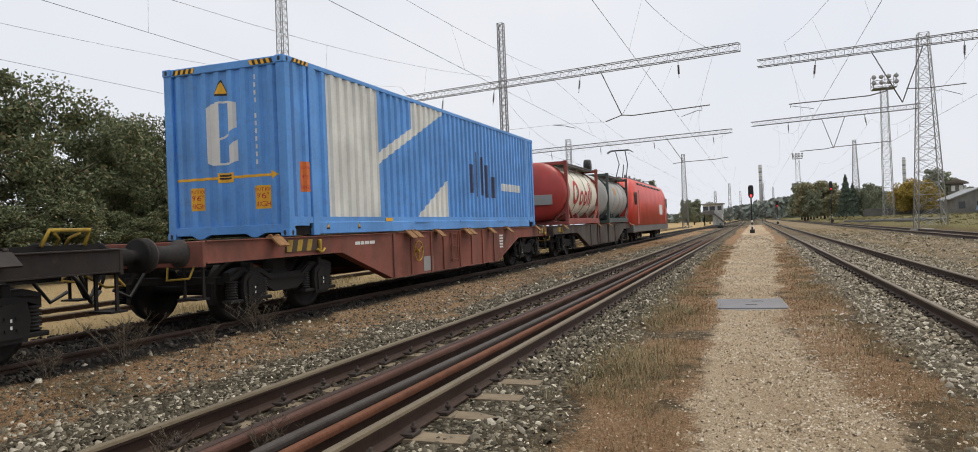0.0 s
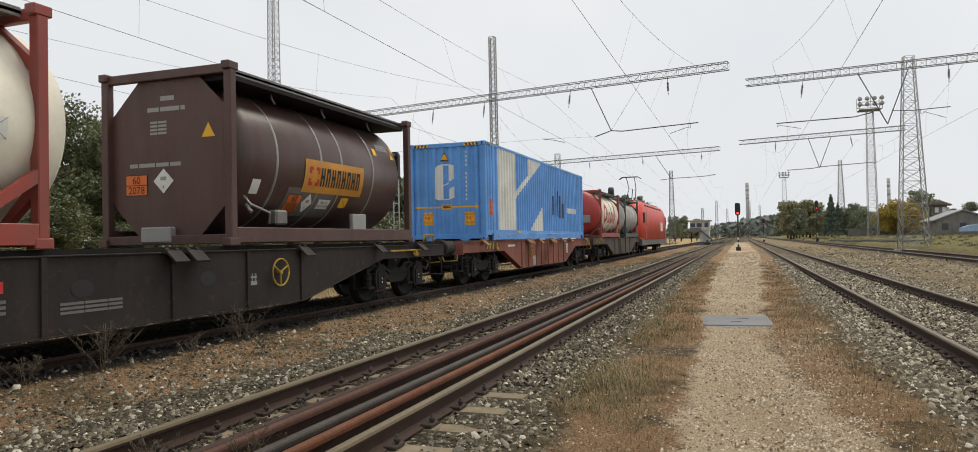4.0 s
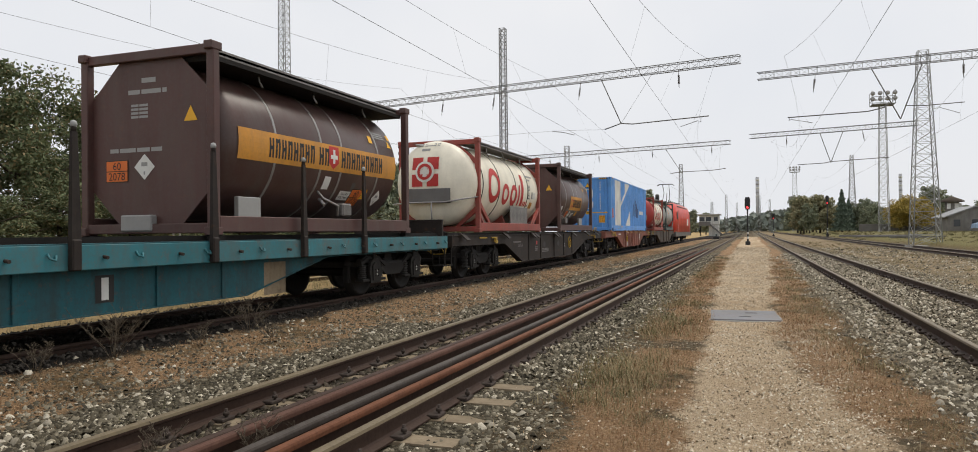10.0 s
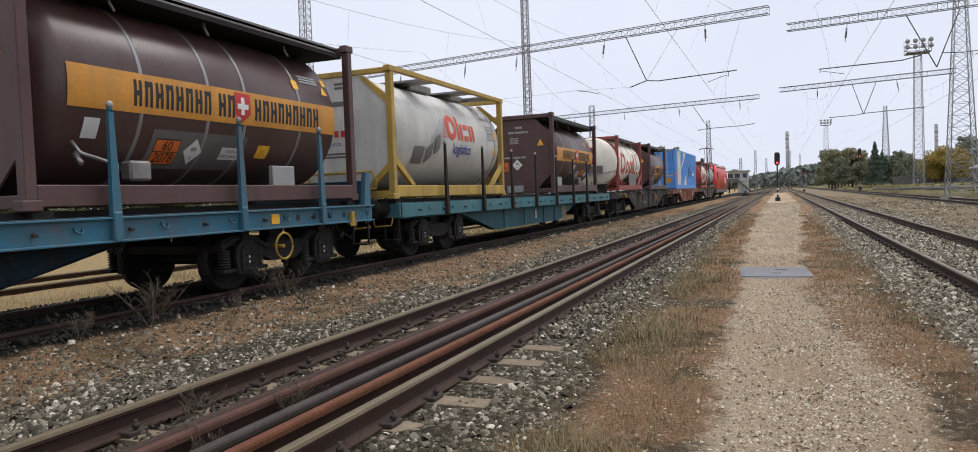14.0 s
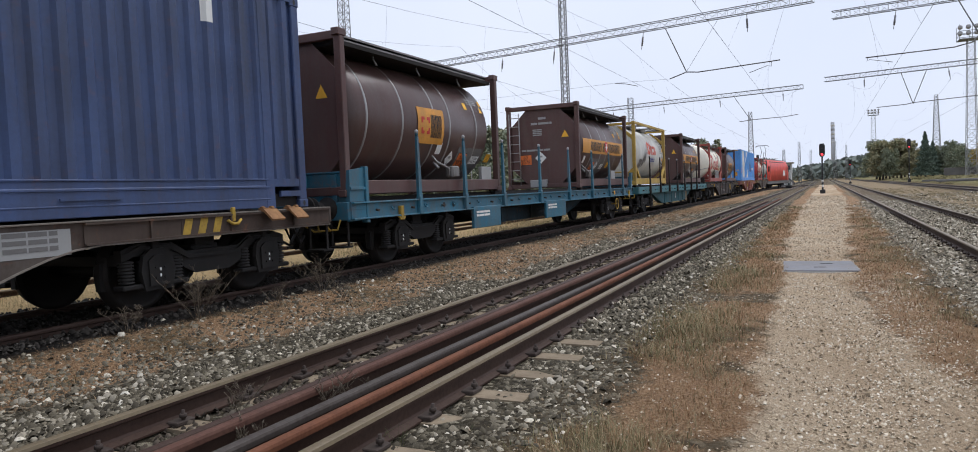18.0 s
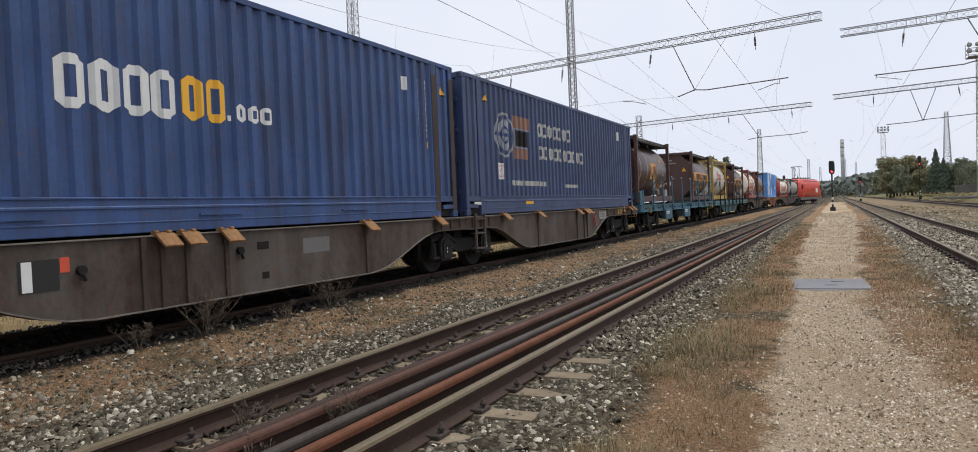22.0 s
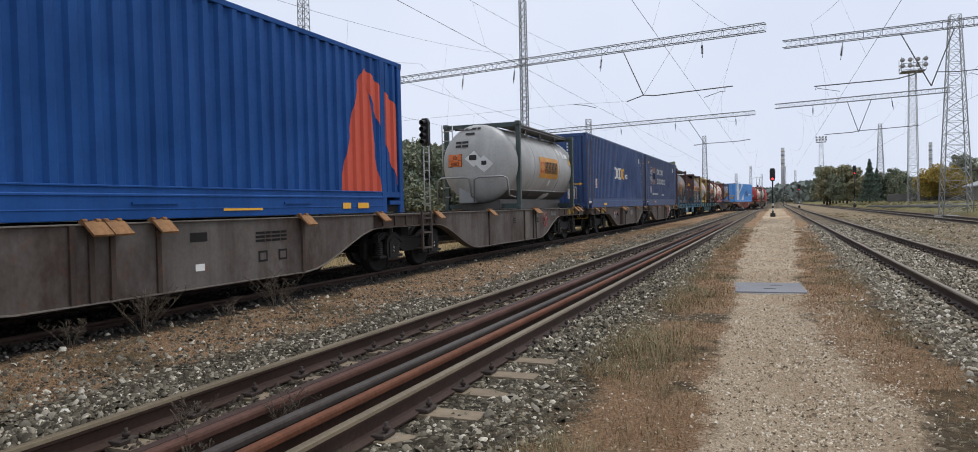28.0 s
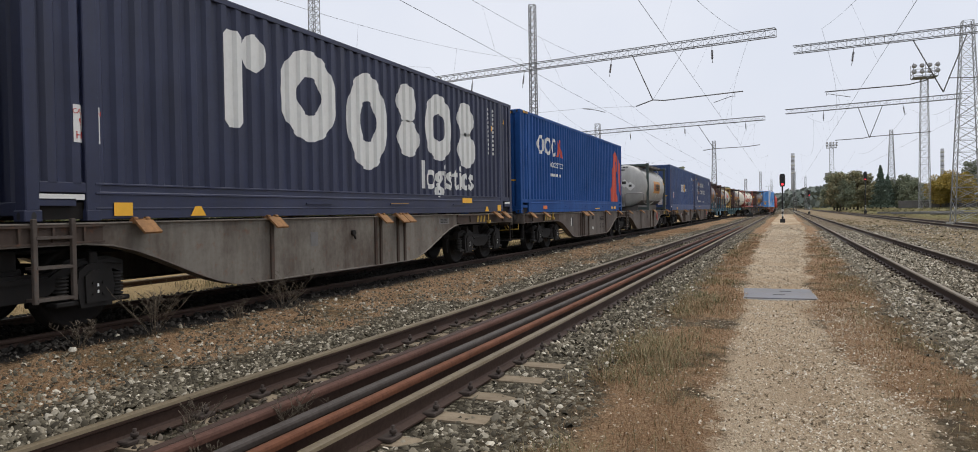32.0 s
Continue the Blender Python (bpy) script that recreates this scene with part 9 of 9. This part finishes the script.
truss_beam("grey lattice beam over the yard tracks", (*a2, BZ), (*b2, BZ),
           [((3.11, Y2(3.1), BZ - 0.17), (3.0, Y2(3), BZ - 1.05)), ((9.09, Y2(9), BZ - 0.17), (9.08, Y2(9), BZ - 1.0))],
           [((5.48, Y2(5.5), BZ - 0.17), (6.64, Y2(6.6), 6.46), (7.53, Y2(7.5), BZ - 0.17))],
           [([(1.85, Y2(2), 6.93), (5.31, Y2(5.3), 6.93), (5.99, Y2(6), 7.06), (6.2, Y2(6), 7.3)], 0.035),
            ([(1.95, Y2(2), 6.93), (1.9, Y2(2), 6.75), (1.99, Y2(2), 6.83), (2.95, Y2(3), 6.59)], 0.018),
            ([(6.81, Y2(7), 7.07), (7.6, Y2(7.6), 7.0), (9.11, Y2(9), 7.02)], 0.028),
            ([(7.95, Y2(8), 7.0), (7.95, Y2(8), 6.8), (8.11, Y2(8), 6.89), (8.92, Y2(9), 6.54)], 0.016)], panels=40)
a3, b3 = (-22.5, 72.1), (-1.5, 67.0)
Y3 = lambda x: beam_pt(a3, b3, x)
truss_beam("grey lattice beam further along the freight tracks", (*a3, BZ), (*b3, BZ),
           [((x, Y3(x), BZ - 0.17), (x + 0.05, Y3(x), BZ - 1.0)) for x in (-19, -13.73, -8.45, -3.1)],
           [((-7.2, Y3(-7.2), BZ - 0.17), (-5.81, Y3(-5.8), 6.75), None)],
           [([(-6.76, Y3(-6.8), 6.66), (-5.81, Y3(-5.8), 6.75), (-3.0, Y3(-3), 6.75), (-1.9, Y3(-2), 6.85)], 0.04)], panels=46)
a4, b4 = (0.13, 63.6), (11.75, 60.6)
Y4 = lambda x: beam_pt(a4, b4, x)
truss_beam("grey lattice beam further along the yard tracks", (*a4, BZ), (*b4, BZ),
           [((8.19, Y4(8.2), BZ - 0.17), (8.33, Y4(8.3), BZ - 1.05)), ((2.9, Y4(3), BZ - 0.17), (2.9, Y4(3), BZ - 1.0))],
           [((5.3, Y4(5.3), BZ - 0.17), (6.04, Y4(6), 6.58), (6.9, Y4(6.9), BZ - 0.17))],
           [([(3.7, Y4(4), 6.55), (5.6, Y4(5.6), 6.58), (6.04, Y4(6), 6.66), (9.92, Y4(9.9), 6.74)], 0.038)], panels=28)
lattice_mast("slender grey lattice mast behind the train", -28.6, 40.1, 21.5, 0.66, 0.46, 46)
lattice_mast("slender grey lattice mast that carries the beam", -12.45, 37.1, 12.45, 0.36, 0.30, 34)
lattice_mast("grey lattice mast behind the freight train", -17.2, 71.2, 10.0, 0.55, 0.45, 20)
lattice_mast("grey lattice mast beside the far tracks", -11.2, 131, 13.0, 1.05, 0.5, 18, 0.05, 0.09)
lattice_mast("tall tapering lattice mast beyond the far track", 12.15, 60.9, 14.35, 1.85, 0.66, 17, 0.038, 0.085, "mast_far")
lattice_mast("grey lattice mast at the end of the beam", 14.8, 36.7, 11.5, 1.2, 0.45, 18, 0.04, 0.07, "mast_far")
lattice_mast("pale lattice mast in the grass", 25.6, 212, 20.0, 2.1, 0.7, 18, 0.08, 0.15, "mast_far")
for x, y, h in ((-6.5, 230, 12), (3.0, 240, 12), (-4.5, 300, 12), (-9.5, 205, 9), (7.5, 300, 13)):
    lattice_mast("distant lattice mast along the tracks", x, y, h, 0.9, 0.5, 10, 0.08, 0.12)
# a lamp on the mast behind the train
lp = thing("yard_lamp", "grey floodlight on a bracket of the mast", "lamp", at=pose(-28.1, 40.0, 7.9))
part("bracket", Shape().tube([(-0.4, 0, 0), (0.2, 0, 0.05), (0.5, 0, 0.25)], 0.03), M["mast"], lp)
part("lamp_head", Shape().cyl((0.35, 0, 0.2), (-0.45, -0.1, 0.75), 0.16, 10, 0.22), M["band"], lp)


def wire_run(label, x, z, r=0.006, sag=0.0, shift=0.0):
    """One overhead wire along the track, held at the beams."""
    knots = [-24, 35.5, 68, 118, 165, 230]
    pts = []
    for a, b in zip(knots, knots[1:]):
        for i in range(22):
            u = i / 22
            q = (2 * u - 1) ** 2
            k = 1.0 if b < 70 else 0.5
            pts.append((x + k * shift * q, a + (b - a) * u, z - sag * (0.5 + 0.5 * k) * (1 - q)))
    sh = Shape().tube(pts, r, 4)
    return tagged(new("overhead_wire", mesh_of("overhead_wire", sh, M["wire"])), label, "wire", "overhead wires")


def dropper_run(x, z0, z1, sag, shift):
    sh = Shape()
    for a, b in ((-24, 35.5), (35.5, 68)):
        for i in range(1, 8):
            u = i / 8
            q = (2 * u - 1) ** 2
            sh.cyl((x, a + (b - a) * u, z0), (x + shift * q, a + (b - a) * u, z1 - sag * (1 - q)), 0.0025, 4)
    return sh


for x, cz, mz, sag, shift in ((TRAIN_X, 6.30, 9.3, 2.1, -1.6), (NEAR_X, 6.30, 9.3, 2.1, 1.7), (RIGHT_X, 6.35, 9.3, 2.1, -1.4), (BACK_X, 6.30, 9.3, 2.2, 0.5), (FAR_X - 1.0, 6.45, 9.3, 2.0, 0.3), (-18.2, 6.3, 9.3, 2.2, 0.4)):
    wire_run("dark contact wire over a track", x, cz, 0.006)
    wire_run("sagging carrier wire over a track", x, mz, 0.005, sag, shift)
    tagged(new("wire_droppers", mesh_of("wire_droppers", dropper_run(x, cz, mz, sag, shift), M["wire"])), "thin droppers between carrier and contact wire", "wire", kind="stuff")


# ---- floodlight towers ----
def flood_tower(label, x, y, h, w0, w1, lamps):
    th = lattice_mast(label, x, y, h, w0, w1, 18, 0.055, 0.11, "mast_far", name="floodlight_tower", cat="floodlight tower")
    deck = Shape()
    deck.box(-2.0, 2.0, -1.6, 1.6, h - 0.1, h + 0.05)
    for z in (h + 0.7, h + 1.4):
        for s in (-1.6, 1.6):
            deck.cyl((-2, s, z), (2, s, z), 0.05, 5)
        for s in (-2, 2):
            deck.cyl((s, -1.6, z), (s, 1.6, z), 0.05, 5)
    for sx in (-2, 0, 2):
        for sy in (-1.6, 1.6):
            deck.cyl((sx, sy, h), (sx, sy, h + 2.6), 0.05, 5)
    part("lamp_deck", deck, M["mast"], th)
    for i in range(lamps):
        sx = -1.9 + 3.8 * (i % (lamps // 2)) / (lamps // 2 - 1)
        z = h + (0.9 if i < lamps // 2 else 2.0)
        l = Shape().lathe([(0, 0.0), (0, 0.42), (0.25, 0.40), (0.6, 0.12), (0.6, 0)], (sx, -1.9, z), 1, 10)
        part("floodlight", l, M["band"], th)
    return th


flood_tower("tall lattice floodlight tower with a lamp deck", 24.6, 158, 24.6, 1.8, 1.15, 8)
flood_tower("distant lattice floodlight tower", 19.4, 352, 26.5, 2.4, 1.5, 8)
lp = thing("lamp_platform", "floodlight bracket on the distant tower", "lamp", at=pose(18.2, 351, 14.5))
part("lamp_head", Shape().box(-1.6, 1.2, -0.5, 0.5, 0, 1.6, 0.1), M["band"], lp)


# ---- signals ----
def signal(label, x, y, h, head_h=1.15, lit=True, z=None):
    th = thing("railway_signal", label, "signal", "yard signals", at=pose(x, y, lift(x, y) if z is None else z))
    part("pole", Shape().cyl((0, 0, 0), (0, 0, h - 0.4), 0.07, 10), M["signal_black"], th)
    for i in range(6):
        z0 = 0.35 + 0.22 * i
        part("painted_band", Shape().cyl((0, 0, z0), (0, 0, z0 + 0.21), 0.078, 10), M["white" if i % 2 else "signal_black"] if i < 4 else M["signal_black"], th)
    hd = Shape()
    w = 0.24
    hd.prism([(-w, h - head_h + 0.2), (-w * 0.7, h - head_h), (w * 0.7, h - head_h), (w, h - head_h + 0.2), (w, h - 0.2), (w * 0.7, h), (-w * 0.7, h), (-w, h - 0.2)], 1, -0.12, 0.12)
    head = part("signal_head", hd, M["signal_black"], th)
    n = 3 if head_h > 0.9 else 2
    for i in range(n):
        z0 = h - head_h * (i + 0.5) / n
        part("lamp_hood", Shape().cyl((0, -0.12, z0 + 0.02), (0, -0.30, z0 + 0.02), 0.12, 10, caps=False), M["signal_black"], head)
        part("lamp_lens", Shape().cyl((0, -0.12, z0), (0, -0.135, z0), 0.10, 12), M["red_lamp"] if (lit and i == n - 1) else M["glass"], head)
    part("base_block", Shape().box(-0.22, 0.22, -0.22, 0.22, -0.2, 0.35, 0.03), M["signal_black"], th)
    return th


signal("black signal on a banded post showing red", -0.15, 71.5, 4.45)
signal("distant black signal showing red", 4.6, 158, 4.6, 1.1)
signal("black yard signal on a tall post", 12.1, 131, 6.6, 1.5, True, 0.3)


def hooded_signal(x, y, top):
    sg = thing("railway_signal", "dark signal with four lamp hoods on a ladder post", "signal", "yard signals", at=pose(x, y, lift(x, y)))
    for q in (-0.14, 0.14):
        part("upright", Shape().cyl((q, 0.05, -0.1), (q, 0.05, top - 1.3), 0.028, 6), M["mast_far"], sg)
    for i in range(int((top - 1.5) / 0.42)):
        part("rung", Shape().cyl((-0.14, 0.05, 0.3 + 0.42 * i), (0.14, 0.05, 0.3 + 0.42 * i), 0.020, 6), M["mast_far"], sg)
    hd = part("signal_head", Shape().prism([(-0.2, top - 1.15), (-0.12, top - 1.3), (0.12, top - 1.3), (0.2, top - 1.15), (0.2, top - 0.15), (0.12, top), (-0.12, top), (-0.2, top - 0.15)], 1, -0.1, 0.12), M["signal_black"], sg)
    for i in range(4):
        z = top - 0.20 - 0.30 * i
        part("lamp_hood", Shape().cyl((0, -0.1, z), (0, -0.42, z - 0.03), 0.12, 12, caps=False), M["signal_black"], hd)
        part("lamp_lens", Shape().cyl((0, -0.10, z), (0, -0.115, z), 0.10, 12), M["glass"], hd)


hooded_signal(-18.8, 20.0, 5.65)
hooded_signal(-15.4, 31.0, 5.70)

# point machines and a dwarf signal by the turnout
for x, y in ((-4.9, 119),):
    pmn = thing("point_machine", "low dark point machine beside the rails", "point machine", at=pose(x, y, 0))
    part("case", Shape().box(-0.45, 0.45, -0.3, 0.3, 0.0, 0.42, 0.06), M["signal_black"], pmn)
    part("lamp", Shape().cyl((0, 0, 0.42), (0, 0, 0.8), 0.14, 10), M["green_frame"], pmn)

# ---- buildings ----
ct = thing("control_tower", "small white control cabin on stilts with outside stairs", "building", at=pose(-8.9, 181, 0))
part("wall", Shape().box(-2.3, 2.2, -2, 2, 2.7, 4.9, 0.03), M["plaster"], ct)
part("lower_wall", Shape().box(-0.2, 2.1, -1.8, 1.8, 0, 2.7, 0.03), M["plaster"], ct)
part("roof", Shape().box(-2.8, 2.6, -2.5, 2.5, 4.9, 5.2, 0.05), M["concrete"], ct)
for x in (-1.7, -0.2):
    part("window", Shape().box(x - 0.6, x + 0.6, -2.03, -1.97, 3.5, 4.5, 0.02), M["glass"], ct)
part("window", Shape().box(1.0, 1.9, -2.03, -1.97, 3.5, 4.5, 0.02), M["glass"], ct)
part("balcony", Shape().box(-2.4, 0.4, -3.0, -2.0, 2.45, 2.7).box(-2.4, 0.3, -3.02, -2.96, 2.7, 3.4), M["loco_grey"], ct)
part("stairs", Shape().prism([(0.2, 2.45), (0.2, 2.95), (2.9, 0.5), (2.9, 0.0)], 1, -3.0, -2.2), M["loco_grey"], ct)
for s in (-2.2, -2.2):
    part("pillar", Shape().box(-2.2, -1.9, -1.9, -1.6, 0, 2.5), M["plaster"], ct)


def gabled(label, x, y, w, d, eave, ridge, wall, roof, turn=0):
    th = thing("house", label, "building", "buildings beyond the yard", at=pose(x, y, lift(x, y) - 0.1, 0, 0, turn))
    part("wall", Shape().prism([(-w / 2, 0), (w / 2, 0), (w / 2, eave), (0, ridge), (-w / 2, eave)], 1, -d / 2, d / 2), M[wall], th)
    for s in (-1, 1):
        part("roof", Shape().prism([(s * (w / 2 + 0.6), eave - 0.25), (0, ridge), (0, ridge + 0.18), (s * (w / 2 + 0.6), eave - 0.05)], 1, -d / 2 - 0.5, d / 2 + 0.5), M[roof], th)
    for i in range(3):
        part("window", Shape().box(-w / 3 + i * w / 3 - 0.5, -w / 3 + i * w / 3 + 0.5, -d / 2 - 0.03, -d / 2 + 0.02, 0.9, 2.1, 0.02), M["glass"], th)
    return th


gabled("low grey shed with a pale sheet roof", 0.2441 * 150, 150, 8.2, 9, 2.7, 4.3, "brick_far", "roof")
gabled("white-roofed hall behind the shed", 0.285 * 175, 175, 12, 12, 3.6, 5.2, "plaster", "white_roof")
heap = thing("covered_stack", "stack under a pale blue tarpaulin beside the shed", "covered stack", at=pose(0.262 * 144, 143, lift(37, 143)))
part("cover", Shape().prism([(-2.2, 0.5), (2.3, 0.5), (2.1, 1.4), (0.8, 1.75), (-0.9, 1.55), (-2.0, 1.2)], 1, -1.1, 1.1), M["tarp"], heap, "pale blue tarpaulin")
part("pallet_base", Shape().box(-2.4, 2.5, -1.2, 1.2, 0.0, 0.5, 0.05), M["loco_grey"], heap)
hut = thing("watch_tower", "old round watch tower with an umbrella roof", "tower", at=pose(0.2279 * 160, 160, lift(36, 160)))
part("shaft", Shape().lathe([(0, 1.0), (2.9, 0.85), (3.1, 1.25), (3.4, 1.3)], (0, 0, 0), 2, 14), M["brick_far"], hut)
part("cabin", Shape().lathe([(3.4, 1.2), (5.6, 1.2)], (0, 0, 0), 2, 14), M["brick_far"], hut)
part("roof", Shape().lathe([(5.5, 2.1), (5.75, 2.05), (6.5, 0.3), (6.6, 0.0)], (0, 0, 0), 2, 14), M["bark"], hut)
for a in (-35, 25, 85):
    q = radians(a - 90)
    part("window", Shape().box(1.2 * math.cos(q) - 0.35, 1.2 * math.cos(q) + 0.35, 1.2 * math.sin(q) - 0.1, 1.2 * math.sin(q) + 0.1, 4.2, 5.2), M["white"], hut)
wl = thing("boundary_wall", "long dark low wall before the wood", "wall")
for i in range(10):
    part("wall_panel", Shape().box(0, 4.4, -0.1, 0.1, 0, 1.5, 0.02), M["loco_grey"], wl, at=pose(21.5 + 4.5 * i, 168, lift(30, 168)))
for x, y, w in ((12.5, 92, 7.0), (13.0, 100, 9.0), (14, 84, 5.0)):
    sp = thing("sleeper_stack", "stack of old rails and sleepers in the grass", "stack", at=pose(x + 2, y, lift(x + 2, y)))
    for i in range(4):
        part("old_sleeper", Shape().box(-w / 2 + 0.2 * i, w / 2 - 0.3 * i, -0.4 + 0.2 * i, -0.22 + 0.2 * i, 0.02, 0.22, 0.02), M["loco_grey"], sp)


def chimney(label, x, y, h, r, banded):
    th = thing("chimney", label, "chimney", "factory chimneys", at=pose(x, y, 0))
    part("shaft", Shape().cyl((0, 0, 0), (0, 0, h), r * 1.15, 20, r), M["chimney_grey"], th)
    for i in range(banded):
        z0 = h * (0.62 + 0.38 * i / banded)
        part("painted_band", Shape().cyl((0, 0, z0), (0, 0, z0 + h * 0.36 / banded / 2), r * 1.06, 20), M["plaster"] if i % 2 == 0 else M["chimney_red"], th)
    return th


chimney("tall grey factory chimney with pale bands near its top", 12.5, 1200, 83, 2.6, 5)
chimney("tall pale factory chimney in the distance", 0.274 * 900, 900, 88, 2.1, 0)
chimney("distant red and white banded chimney, greyed by painted haze", 0.174 * 900, 900, 61, 1.7, 5)

# ---- cover plate on the path ----
mp = thing("cover_plate", "grey steel cover plate set in the gravel path", "cover plate", at=pose(-0.10, 12.72, -0.018, 0, 0, 3))
part("frame", Shape().box(-0.56, 0.56, -0.72, 0.72, -0.05, 0.012, 0.01), M["concrete"], mp)
part("plate", Shape().box(-0.53, 0.53, -0.69, 0.69, -0.02, 0.03, 0.008), M["plate"], mp)
for x, y in ((0.0, -0.25), (0.12, 0.28)):
    part("handle_slot", Shape().box(x - 0.09, x + 0.09, y - 0.025, y + 0.025, 0.028, 0.034), M["black"], mp)

# ---- movement ----
def travel(t):
    """Metres run by the train at t seconds, smoothly between the known times."""
    n = len(TRAVEL)
    i = min(max(int(t // 2), 0), n - 2)
    p = [TRAVEL[min(max(j, 0), n - 1)][1] for j in (i - 1, i, i + 1, i + 2)]
    if i == 0:
        p[0] = 2 * p[1] - p[2]
    if i == n - 2:
        p[3] = 2 * p[2] - p[1]
    u = (t - TRAVEL[i][0]) / 2
    return 0.5 * (2 * p[1] + (p[2] - p[0]) * u + (2 * p[0] - 5 * p[1] + 4 * p[2] - p[3]) * u * u + (3 * p[1] - p[0] - 3 * p[2] + p[3]) * u ** 3)


def on_track(seg, y, z, t):
    """Pose of a thing at y on the part of the train that stands on two bogies."""
    s = travel(t)
    a, b = seg[0] + s, seg[1] + s
    xa, xb = turnout_x(a), turnout_x(b)
    u = (y + s - a) / (b - a)
    turn = -math.degrees(math.atan2(xb - xa, b - a))
    return pose(xa + (xb - xa) * u, y + s, z, 0, 0, turn)


def motions():
    for th, seg, y, z in CARRIED:
        walk(th, [(t, on_track(seg, y, z, t)) for t in range(33)])
    turns = [(t / 10, -math.degrees(travel(t / 10) / WHEEL_R)) for t in range(321)]
    for ws, dy in WHEELS:
        walk(ws, [(t, pose(0, dy, WHEEL_R, a)) for t, a in turns])


motions()
